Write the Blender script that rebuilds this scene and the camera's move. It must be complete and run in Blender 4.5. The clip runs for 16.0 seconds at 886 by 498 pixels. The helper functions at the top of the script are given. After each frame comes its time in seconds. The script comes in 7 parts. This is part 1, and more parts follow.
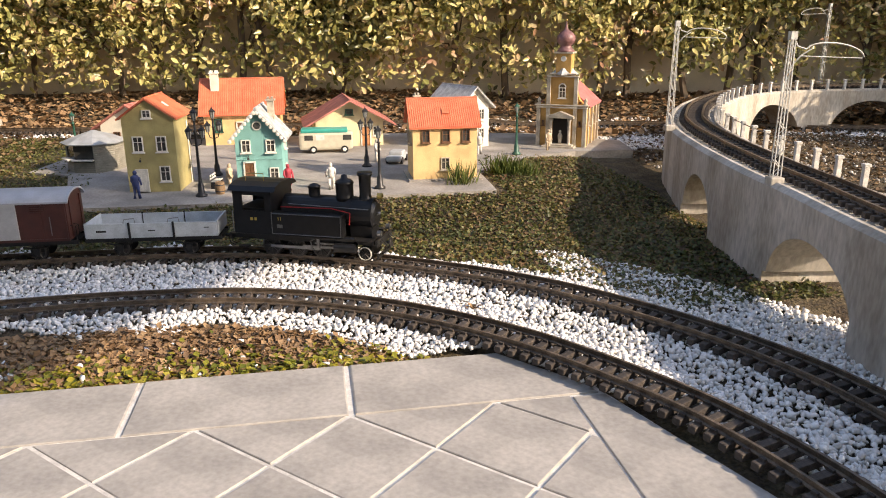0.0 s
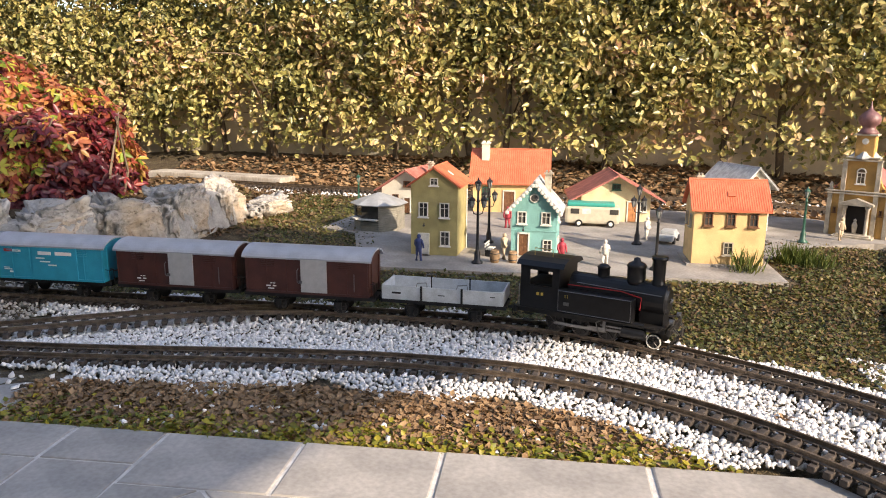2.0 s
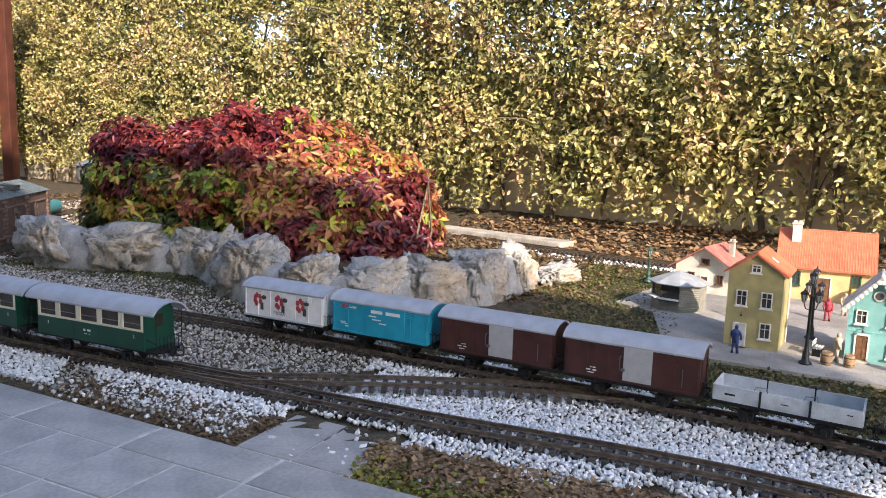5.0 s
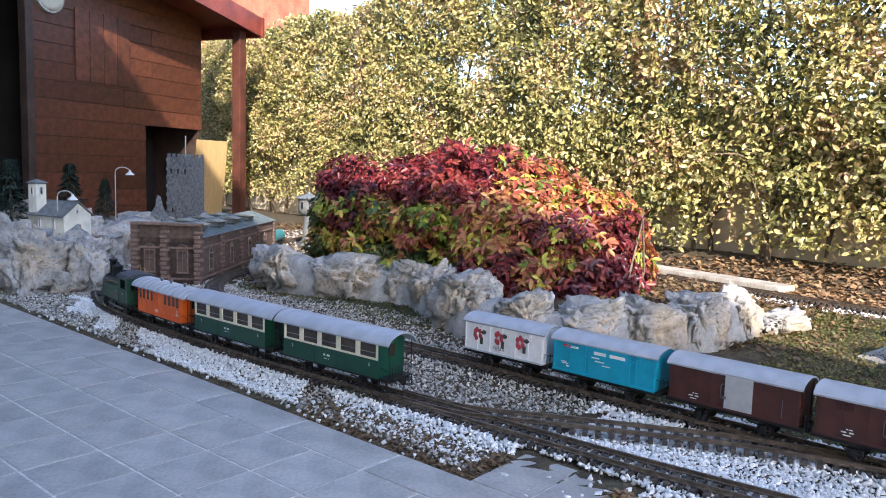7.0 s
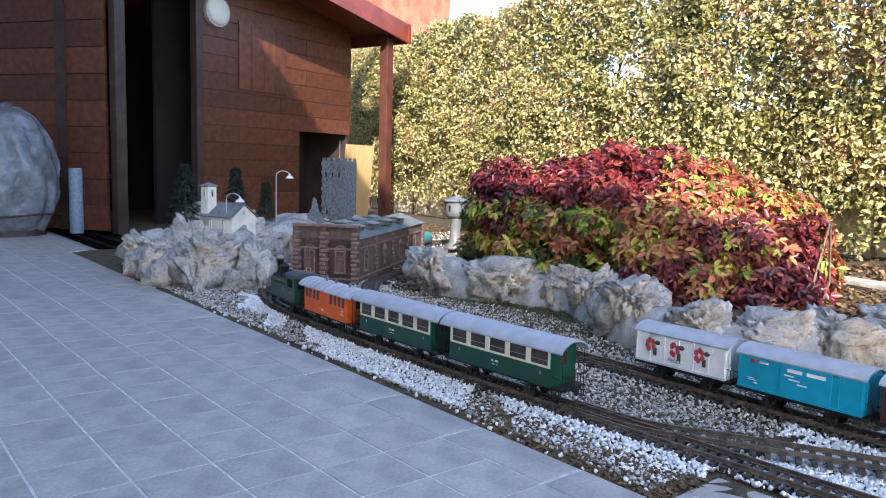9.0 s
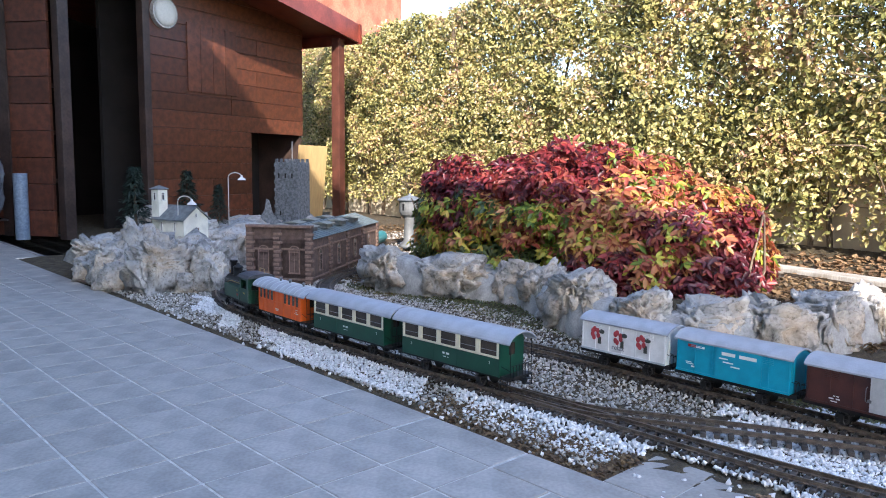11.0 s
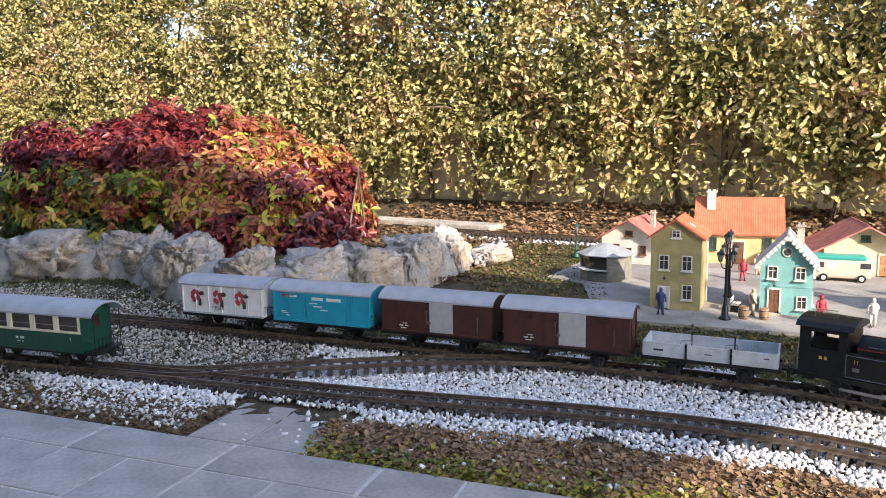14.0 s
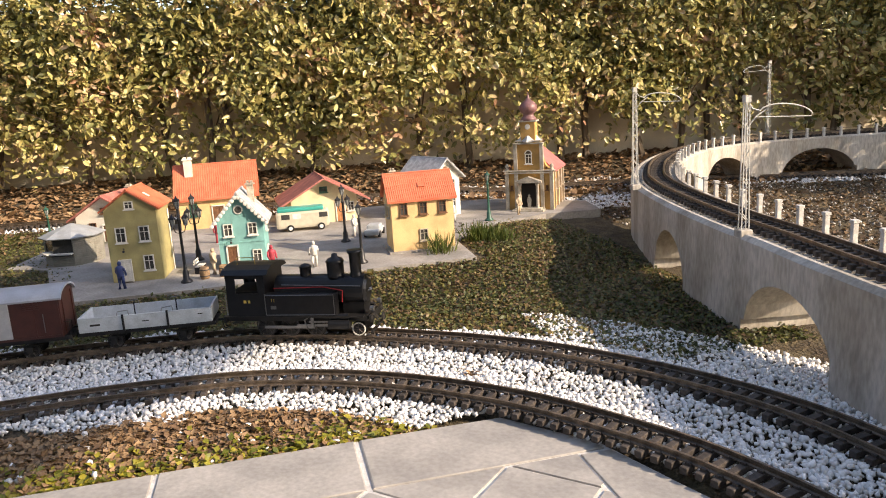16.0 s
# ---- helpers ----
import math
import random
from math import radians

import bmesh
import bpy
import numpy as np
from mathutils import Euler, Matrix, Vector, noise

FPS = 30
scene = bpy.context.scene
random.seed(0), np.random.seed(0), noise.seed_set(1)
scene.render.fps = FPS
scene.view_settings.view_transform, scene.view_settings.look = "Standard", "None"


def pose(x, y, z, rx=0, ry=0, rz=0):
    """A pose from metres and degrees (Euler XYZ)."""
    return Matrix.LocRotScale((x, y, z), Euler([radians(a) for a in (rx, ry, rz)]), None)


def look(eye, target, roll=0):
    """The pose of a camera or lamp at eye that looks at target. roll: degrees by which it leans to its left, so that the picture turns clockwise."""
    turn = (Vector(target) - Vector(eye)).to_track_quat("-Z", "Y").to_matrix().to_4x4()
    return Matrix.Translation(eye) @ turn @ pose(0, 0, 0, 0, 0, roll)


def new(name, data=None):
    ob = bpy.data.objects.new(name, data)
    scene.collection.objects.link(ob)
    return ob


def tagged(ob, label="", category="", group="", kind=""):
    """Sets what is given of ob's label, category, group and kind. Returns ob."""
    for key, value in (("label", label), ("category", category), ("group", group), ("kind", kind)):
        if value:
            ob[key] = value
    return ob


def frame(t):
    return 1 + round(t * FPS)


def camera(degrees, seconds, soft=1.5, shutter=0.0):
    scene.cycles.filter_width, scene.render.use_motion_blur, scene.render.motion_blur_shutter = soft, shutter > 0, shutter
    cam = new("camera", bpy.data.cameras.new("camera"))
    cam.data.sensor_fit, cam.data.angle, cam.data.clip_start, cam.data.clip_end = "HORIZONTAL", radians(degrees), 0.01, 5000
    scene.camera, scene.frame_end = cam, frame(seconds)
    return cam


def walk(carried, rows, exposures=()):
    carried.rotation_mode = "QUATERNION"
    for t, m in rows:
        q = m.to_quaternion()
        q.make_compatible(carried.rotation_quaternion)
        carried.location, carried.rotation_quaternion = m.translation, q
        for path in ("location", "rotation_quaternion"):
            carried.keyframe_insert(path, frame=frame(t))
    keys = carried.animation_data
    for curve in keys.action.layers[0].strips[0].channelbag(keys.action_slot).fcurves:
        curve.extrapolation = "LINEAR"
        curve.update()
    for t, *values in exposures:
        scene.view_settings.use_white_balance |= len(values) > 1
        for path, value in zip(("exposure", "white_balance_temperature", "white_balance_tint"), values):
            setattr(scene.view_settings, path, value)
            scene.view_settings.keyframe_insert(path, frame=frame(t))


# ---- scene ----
cam = camera(61.9, 16.0, soft=1.0)
PATH = [
    (0, (0.029, 0.014, 0.489), (0.358, 1.898, -0.097), -0.4),
    (0.5, (-0.007, 0.026, 0.499), (0.16, 1.947, -0.032), -0.2),
    (1, (-0.038, 0.034, 0.51), (-0.023, 1.973, 0.021), -0.0),
    (1.5, (-0.072, 0.048, 0.511), (-0.206, 1.992, 0.062), 0.2),
    (2, (-0.102, 0.052, 0.511), (-0.364, 1.991, 0.094), 0.4),
    (2.5, (-0.128, 0.051, 0.511), (-0.502, 1.977, 0.124), 0.5),
    (3, (-0.168, 0.053, 0.522), (-0.648, 1.96, 0.158), 0.6),
    (3.2, (-0.169, 0.056, 0.528), (-0.7, 1.951, 0.173), 0.6),
    (5.3, (-0.306, 0.031, 0.567), (-1.237, 1.781, 0.298), 1.6),
    (5.5, (-0.299, 0.017, 0.566), (-1.267, 1.748, 0.311), 1.4),
    (6, (-0.327, 0.006, 0.579), (-1.404, 1.675, 0.342), 1.6),
    (6.5, (-0.354, -0.013, 0.586), (-1.544, 1.58, 0.367), 1.8),
    (7, (-0.391, -0.022, 0.578), (-1.68, 1.491, 0.363), 1.8),
    (7.5, (-0.426, -0.031, 0.578), (-1.812, 1.395, 0.361), 1.6),
    (8, (-0.46, -0.042, 0.577), (-1.925, 1.302, 0.357), 1.5),
    (8.5, (-0.488, -0.05, 0.574), (-2.009, 1.229, 0.354), 1.5),
    (8.7, (-0.498, -0.051, 0.572), (-2.037, 1.207, 0.355), 1.5),
    (10.8, (-0.447, -0.077, 0.569), (-1.93, 1.248, 0.355), 0.7),
    (11, (-0.443, -0.074, 0.57), (-1.906, 1.272, 0.353), 0.6),
    (11.5, (-0.432, -0.068, 0.566), (-1.832, 1.342, 0.342), 0.3),
    (12, (-0.415, -0.062, 0.565), (-1.75, 1.409, 0.329), 0.1),
    (12.5, (-0.394, -0.047, 0.56), (-1.636, 1.501, 0.313), 0.0),
    (13, (-0.377, -0.043, 0.556), (-1.492, 1.595, 0.291), -0.2),
    (13.5, (-0.346, -0.031, 0.553), (-1.285, 1.712, 0.269), -0.5),
    (14, (-0.291, -0.013, 0.541), (-0.995, 1.835, 0.239), -1.0),
    (14.5, (-0.22, -0.007, 0.529), (-0.66, 1.918, 0.21), -1.7),
    (15, (-0.159, 0.008, 0.529), (-0.317, 1.971, 0.178), -2.0),
    (15.5, (-0.089, -0.012, 0.526), (0.052, 1.946, 0.14), -2.6),
    (16, (-0.028, -0.02, 0.514), (0.408, 1.887, 0.095), -3.5),
]
walk(cam, [(t, look(eye, target, roll)) for t, eye, target, roll in PATH],
     exposures=[(0.0, 1.56, 7300, 17), (3.0, 1.74, 7100, 17), (5.5, 1.93, 6400, 16), (8.5, 2.27, 5900, 15), (11.0, 2.27, 5900, 15), (13.5, 2.0, 6250, 16), (14.5, 1.76, 6700, 17), (16.0, 1.62, 7300, 17)])

# ---- world, sun, exposure ----
SUN_DIR = Vector((0.80, -0.60, 0.55)).normalized()
world = bpy.data.worlds.new("world")
scene.world = world
world.use_nodes = True
wn = world.node_tree.nodes
sky = wn.new("ShaderNodeTexSky")
sky.sky_type = 'NISHITA'
sky.sun_disc = False
sky.sun_elevation = math.asin(SUN_DIR.z)
sky.sun_rotation = math.atan2(SUN_DIR.x, SUN_DIR.y)
wn["Background"].inputs["Strength"].default_value = 0.12
world.node_tree.links.new(sky.outputs[0], wn["Background"].inputs["Color"])
sun_data = bpy.data.lights.new("sun", 'SUN')
sun_data.energy = 2.3
sun_data.angle = radians(0.53)
sun_data.color = (1.0, 0.89, 0.72)
sun = new("sun", sun_data)
sun.matrix_world = look(SUN_DIR * 20, (0, 0, 0))

# ---- materials ----
MATS = {}


def mat(name, col, rough=0.6, var=0.18, scale=60.0, bump=0.15, metal=0.0, col2=None, fine=400.0, island=0.0, objvar=0.0, spec=0.5, bdist=0.002, stretch=None):
    """A surface with colour variation at two scales, optional second colour in patches, bump, and per-piece variation."""
    if name in MATS:
        return MATS[name]
    m = bpy.data.materials.new(name)
    m.use_nodes = True
    t = m.node_tree
    n, L = t.nodes, t.links
    b = n["Principled BSDF"]
    b.inputs["Roughness"].default_value = rough
    b.inputs["Metallic"].default_value = metal
    b.inputs["Specular IOR Level"].default_value = spec
    tc = n.new("ShaderNodeTexCoord")
    src = tc.outputs["Object"]
    if stretch:
        mp = n.new("ShaderNodeMapping")
        mp.inputs["Scale"].default_value = stretch
        L.new(src, mp.inputs[0])
        src = mp.outputs[0]
    a = n.new("ShaderNodeTexNoise")
    a.inputs["Scale"].default_value = scale
    a.inputs["Detail"].default_value = 4
    f = n.new("ShaderNodeTexNoise")
    f.inputs["Scale"].default_value = fine
    f.inputs["Detail"].default_value = 3
    L.new(src, a.inputs["Vector"])
    L.new(src, f.inputs["Vector"])
    ramp = n.new("ShaderNodeValToRGB")
    c2 = col2 if col2 else tuple(min(1, c * (1 + var)) for c in col)
    c1 = col if col2 else tuple(c * (1 - var) for c in col)
    ramp.color_ramp.elements[0].position, ramp.color_ramp.elements[1].position = 0.38, 0.62
    ramp.color_ramp.elements[0].color = (*c1, 1)
    ramp.color_ramp.elements[1].color = (*c2, 1)
    L.new(a.outputs["Fac"], ramp.inputs[0])
    mr = n.new("ShaderNodeMapRange")
    mr.inputs["From Min"].default_value, mr.inputs["From Max"].default_value = 0.3, 0.7
    mr.inputs["To Min"].default_value, mr.inputs["To Max"].default_value = 1 - var * 0.8, 1 + var * 0.8
    L.new(f.outputs["Fac"], mr.inputs[0])
    val = mr.outputs[0]
    if island or objvar:
        if island:
            g = n.new("ShaderNodeNewGeometry")
            rnd, amp = g.outputs["Random Per Island"], island
        else:
            g = n.new("ShaderNodeObjectInfo")
            rnd, amp = g.outputs["Random"], objvar
        m2 = n.new("ShaderNodeMapRange")
        m2.inputs["To Min"].default_value, m2.inputs["To Max"].default_value = 1 - amp, 1 + amp
        L.new(rnd, m2.inputs[0])
        mu = n.new("ShaderNodeMath")
        mu.operation = 'MULTIPLY'
        L.new(val, mu.inputs[0])
        L.new(m2.outputs[0], mu.inputs[1])
        val = mu.outputs[0]
    vm = n.new("ShaderNodeVectorMath")
    vm.operation = 'SCALE'
    L.new(ramp.outputs[0], vm.inputs[0])
    L.new(val, vm.inputs["Scale"])
    L.new(vm.outputs[0], b.inputs["Base Color"])
    if bump:
        bp = n.new("ShaderNodeBump")
        bp.inputs["Strength"].default_value = bump
        bp.inputs["Distance"].default_value = bdist
        L.new(f.outputs["Fac"], bp.inputs["Height"])
        L.new(bp.outputs[0], b.inputs["Normal"])
    MATS[name] = m
    return m


def leafmat(name, stops, rough=0.4, trans=0.25):
    """Foliage: the colour of each leaf is drawn from the stops."""
    m = bpy.data.materials.new(name)
    m.use_nodes = True
    t = m.node_tree
    n, L = t.nodes, t.links
    b = n["Principled BSDF"]
    b.inputs["Roughness"].default_value = rough
    g = n.new("ShaderNodeNewGeometry")
    tc = n.new("ShaderNodeTexCoord")
    nz = n.new("ShaderNodeTexNoise")
    nz.inputs["Scale"].default_value = 2.8
    nz.inputs["Detail"].default_value = 3
    L.new(tc.outputs["Object"], nz.inputs["Vector"])
    mix = n.new("ShaderNodeMath")
    mix.operation = 'MULTIPLY_ADD'
    L.new(nz.outputs["Fac"], mix.inputs[0])
    mix.inputs[1].default_value = 1.5
    ad = n.new("ShaderNodeMath")
    ad.operation = 'MULTIPLY_ADD'
    L.new(g.outputs["Random Per Island"], ad.inputs[0])
    ad.inputs[1].default_value = 0.75
    ad.inputs[2].default_value = -0.63
    L.new(ad.outputs[0], mix.inputs[2])
    r = n.new("ShaderNodeValToRGB")
    els = r.color_ramp.elements
    els[0].position, els[0].color = stops[0][0], (*stops[0][1], 1)
    els[1].position, els[1].color = stops[-1][0], (*stops[-1][1], 1)
    for p, c in stops[1:-1]:
        e = els.new(p)
        e.color = (*c, 1)
    L.new(mix.outputs[0], r.inputs[0])
    L.new(r.outputs[0], b.inputs["Base Color"])
    tr = n.new("ShaderNodeBsdfTranslucent")
    L.new(r.outputs[0], tr.inputs["Color"])
    ms = n.new("ShaderNodeMixShader")
    ms.inputs[0].default_value = trans
    L.new(b.outputs[0], ms.inputs[1])
    L.new(tr.outputs[0], ms.inputs[2])
    L.new(ms.outputs[0], n["Material Output"].inputs["Surface"])
    return m


def rockmat():
    """Weathered limestone: pale grey with ochre stains, dark pits and lichen."""
    m = bpy.data.materials.new("limestone")
    m.use_nodes = True
    t = m.node_tree
    n, L = t.nodes, t.links
    b = n["Principled BSDF"]
    b.inputs["Roughness"].default_value = 0.88
    tc = n.new("ShaderNodeTexCoord")

    def nz(scale, detail=5, rough=0.6):
        q = n.new("ShaderNodeTexNoise")
        q.inputs["Scale"].default_value, q.inputs["Detail"].default_value, q.inputs["Roughness"].default_value = scale, detail, rough
        L.new(tc.outputs["Object"], q.inputs["Vector"])
        return q.outputs["Fac"]

    def ramp(src, stops):
        r = n.new("ShaderNodeValToRGB")
        e = r.color_ramp.elements
        e[0].position, e[0].color = stops[0][0], (*stops[0][1], 1)
        e[1].position, e[1].color = stops[-1][0], (*stops[-1][1], 1)
        for p, c in stops[1:-1]:
            k = e.new(p)
            k.color = (*c, 1)
        L.new(src, r.inputs[0])
        return r.outputs[0]

    def mult(a, c):
        x = n.new("ShaderNodeMix")
        x.data_type, x.blend_type = 'RGBA', 'MULTIPLY'
        x.inputs[0].default_value = 1
        L.new(a, x.inputs[6])
        L.new(c, x.inputs[7])
        return x.outputs[2]
    base = ramp(nz(9), [(0.32, (0.28, 0.27, 0.255)), (0.5, (0.48, 0.46, 0.43)), (0.68, (0.66, 0.64, 0.60))])
    stain = ramp(nz(5.5, 4), [(0.46, (1, 1, 1)), (0.60, (1.0, 0.88, 0.74)), (0.70, (0.82, 0.64, 0.48))])
    fine = ramp(nz(70, 6, 0.7), [(0.33, (0.45, 0.43, 0.40)), (0.45, (0.95, 0.95, 0.95)), (0.7, (1.1, 1.1, 1.1))])
    L.new(mult(mult(base, stain), fine), b.inputs["Base Color"])
    h1, h2 = nz(26, 6, 0.65), nz(110, 4, 0.7)
    ad = n.new("ShaderNodeMath")
    ad.operation = 'MULTIPLY_ADD'
    L.new(h2, ad.inputs[0])
    ad.inputs[1].default_value = 0.35
    L.new(h1, ad.inputs[2])
    bp = n.new("ShaderNodeBump")
    bp.inputs["Strength"].default_value, bp.inputs["Distance"].default_value = 0.8, 0.014
    L.new(ad.outputs[0], bp.inputs["Height"])
    L.new(bp.outputs[0], b.inputs["Normal"])
    return m


M_TILE = mat("patio_tile", (0.31, 0.29, 0.265), 0.5, 0.16, 11, 0.25, col2=(0.42, 0.39, 0.355), fine=120, objvar=0.06)
M_GROUT = mat("grout", (0.60, 0.575, 0.54), 0.9, 0.15, 40, 0.3)
M_SOIL = mat("soil", (0.055, 0.038, 0.022), 0.95, 0.5, 22, 1.0, col2=(0.11, 0.085, 0.045), fine=150, bdist=0.01)
M_STONE = mat("white_gravel", (0.78, 0.76, 0.74), 0.6, 0.06, 80, 0.2, island=0.18)
M_STONE2 = mat("grey_gravel", (0.43, 0.40, 0.355), 0.75, 0.15, 80, 0.3, island=0.5)
M_RAIL = mat("rail_metal", (0.15, 0.115, 0.085), 0.45, 0.3, 60, 0.1, metal=0.5)
M_SLEEPER = mat("sleeper_plastic", (0.060, 0.048, 0.040), 0.75, 0.25, 120, 0.3, objvar=0.3)
M_ROCK = rockmat()
M_MORTAR = mat("mortar", (0.36, 0.35, 0.33), 0.9, 0.2, 20, 0.5, fine=150)
M_CONC = mat("viaduct_concrete", (0.34, 0.30, 0.245), 0.9, 0.25, 10, 0.6, col2=(0.50, 0.465, 0.41), fine=120, stretch=(1, 1, 0.35))
M_PAVE = mat("village_paving", (0.30, 0.28, 0.255), 0.85, 0.22, 9, 0.45, fine=150)
M_WALLB = mat("boundary_wall", (0.72, 0.62, 0.46), 0.9, 0.12, 6, 0.3)
M_BARK = mat("bark", (0.16, 0.12, 0.085), 0.9, 0.3, 25, 0.6, fine=90, stretch=(1, 1, 0.25))


# ---- mesh helpers ----
def rawmesh(name, verts, faces):
    me = bpy.data.meshes.new(name)
    me.from_pydata(verts, [], faces)
    me.update()
    return me


def thing(name, loc=(0, 0, 0), rz=0.0, label="", category="", group="", kind=""):
    e = new(name)
    e.empty_display_size = 0.02
    e.matrix_world = pose(*loc, 0, 0, rz)
    return tagged(e, label, category, group, kind)


def part(name, bm, material, parent=None, label="", smooth=False, m=None):
    me = bpy.data.meshes.new(name)
    bmesh.ops.recalc_face_normals(bm, faces=bm.faces)
    if smooth:
        for f in bm.faces:
            f.smooth = True
    bm.to_mesh(me)
    bm.free()
    me.materials.append(material)
    ob = new(name, me)
    if parent is not None:
        ob.parent = parent
    if m is not None:
        ob.matrix_basis = m
    if label:
        ob["label"] = label
    return ob


def piece(name, mesh, parent, m):
    ob = new(name, mesh)
    ob.parent = parent
    ob.matrix_basis = m
    return ob


def B():
    return bmesh.new()


def box(bm, c, s, rz=0.0, bev=0.0, m=None):
    mm = Matrix.Translation(c) @ Matrix.Rotation(radians(rz), 4, 'Z') @ Matrix.Diagonal((*s, 1))
    if m is not None:
        mm = m @ mm
    r = bmesh.ops.create_cube(bm, size=1, matrix=mm)
    if bev:
        vs = set(r["verts"])
        es = [e for e in bm.edges if e.verts[0] in vs and e.verts[1] in vs]
        bmesh.ops.bevel(bm, geom=es, offset=bev, segments=2, affect='EDGES', profile=0.6)
    return bm


def cyl(bm, a, b, r1, r2=None, n=12, cap=True):
    a, b = Vector(a), Vector(b)
    d = b - a
    mm = Matrix.Translation((a + b) / 2) @ d.to_track_quat('Z', 'Y').to_matrix().to_4x4()
    bmesh.ops.create_cone(bm, cap_ends=cap, segments=n, radius1=r1, radius2=r1 if r2 is None else r2, depth=d.length, matrix=mm)
    return bm


def ball(bm, c, r, s=(1, 1, 1), n=12):
    bmesh.ops.create_uvsphere(bm, u_segments=n, v_segments=max(6, n // 2 + 2), radius=r, matrix=Matrix.Translation(c) @ Matrix.Diagonal((*s, 1)))
    return bm


def prism(bm, pts, a, b, axis='y'):
    """Extrude a polygon (pairs in the plane across the axis) from a to b along the axis."""
    def P(u, v, w):
        return {'x': (w, u, v), 'y': (u, w, v), 'z': (u, v, w)}[axis]
    va = [bm.verts.new(P(u, v, a)) for u, v in pts]
    vb = [bm.verts.new(P(u, v, b)) for u, v in pts]
    bm.faces.new(va)
    bm.faces.new(vb[::-1])
    k = len(pts)
    for i in range(k):
        bm.faces.new((va[i], va[(i + 1) % k], vb[(i + 1) % k], vb[i]))
    return bm


def lathe(bm, prof, c=(0, 0, 0), n=16):
    """Turn a profile of (radius, height) about the vertical through c."""
    rings = []
    for r, z in prof:
        rings.append([bm.verts.new((c[0] + r * math.cos(2 * math.pi * i / n), c[1] + r * math.sin(2 * math.pi * i / n), c[2] + z)) for i in range(n)])
    for p, q in zip(rings, rings[1:]):
        for i in range(n):
            bm.faces.new((p[i], p[(i + 1) % n], q[(i + 1) % n], q[i]))
    bm.faces.new(rings[0][::-1])
    bm.faces.new(rings[-1])
    return bm


def tube(bm, pts, r, n=6):
    """A round bar along points."""
    pts = [Vector(p) for p in pts]
    rings = []
    for i, p in enumerate(pts):
        d = (pts[min(i + 1, len(pts) - 1)] - pts[max(i - 1, 0)]).normalized()
        u = d.orthogonal().normalized() if abs(d.z) > 0.99 else d.cross(Vector((0, 0, 1))).normalized()
        v = d.cross(u)
        rr = r[i] if isinstance(r, (list, tuple)) else r
        rings.append([bm.verts.new(p + rr * (math.cos(2 * math.pi * k / n) * u + math.sin(2 * math.pi * k / n) * v)) for k in range(n)])
    for p, q in zip(rings, rings[1:]):
        for k in range(n):
            bm.faces.new((p[k], p[(k + 1) % n], q[(k + 1) % n], q[k]))
    bm.faces.new(rings[0][::-1])
    bm.faces.new(rings[-1])
    return bm


def smoothline(pts, step):
    """A Catmull-Rom line through points in the plane, resampled at an even step: x, y, heading."""
    p = [np.array(q, float) for q in pts]
    p = [2 * p[0] - p[1]] + p + [2 * p[-1] - p[-2]]
    out = []
    for i in range(1, len(p) - 2):
        for t in np.linspace(0, 1, 40, endpoint=False):
            a, b, c, d = p[i - 1:i + 3]
            out.append(0.5 * (2 * b + (c - a) * t + (2 * a - 5 * b + 4 * c - d) * t * t + (3 * b - a - 3 * c + d) * t ** 3))
    out.append(p[-2])
    out = np.array(out)
    s = np.concatenate([[0], np.cumsum(np.linalg.norm(np.diff(out, axis=0), axis=1))])
    k = np.arange(0, s[-1], step)
    xy = np.stack([np.interp(k, s, out[:, 0]), np.interp(k, s, out[:, 1])], 1)
    dd = np.gradient(xy, axis=0)
    return [(x, y, math.atan2(v, u)) for (x, y), (u, v) in zip(xy, dd)]


def scatter(name, pts, template, faces, sizes, rots, material, kind="stuff", label="", category=""):
    """Many small pieces in one mesh: template (k,3), rots (n,3,3), sizes (n,3)."""
    n, k = len(pts), len(template)
    v = np.einsum('nij,nkj->nki', rots, template[None] * sizes[:, None, :]) + pts[:, None, :]
    v = v.reshape(-1, 3)
    f = (np.array(faces)[None] + (np.arange(n) * k)[:, None, None])
    w = f.shape[2]
    f = f.reshape(-1, w)
    me = bpy.data.meshes.new(name)
    me.vertices.add(len(v))
    me.vertices.foreach_set("co", v.ravel())
    me.loops.add(f.size)
    me.loops.foreach_set("vertex_index", f.ravel().astype(np.int32))
    me.polygons.add(len(f))
    me.polygons.foreach_set("loop_start", np.arange(0, f.size, w, dtype=np.int32))
    me.update(calc_edges=True)
    me.materials.append(material)
    ob = new(name, me)
    return tagged(ob, label, category, "", kind)


def randrot(n, rng):
    q = rng.normal(size=(n, 4))
    q /= np.linalg.norm(q, axis=1)[:, None]
    w, x, y, z = q.T
    return np.stack([np.stack([1 - 2 * (y * y + z * z), 2 * (x * y - z * w), 2 * (x * z + y * w)], 1),
                     np.stack([2 * (x * y + z * w), 1 - 2 * (x * x + z * z), 2 * (y * z - x * w)], 1),
                     np.stack([2 * (x * z - y * w), 2 * (y * z + x * w), 1 - 2 * (x * x + y * y)], 1)], 1)


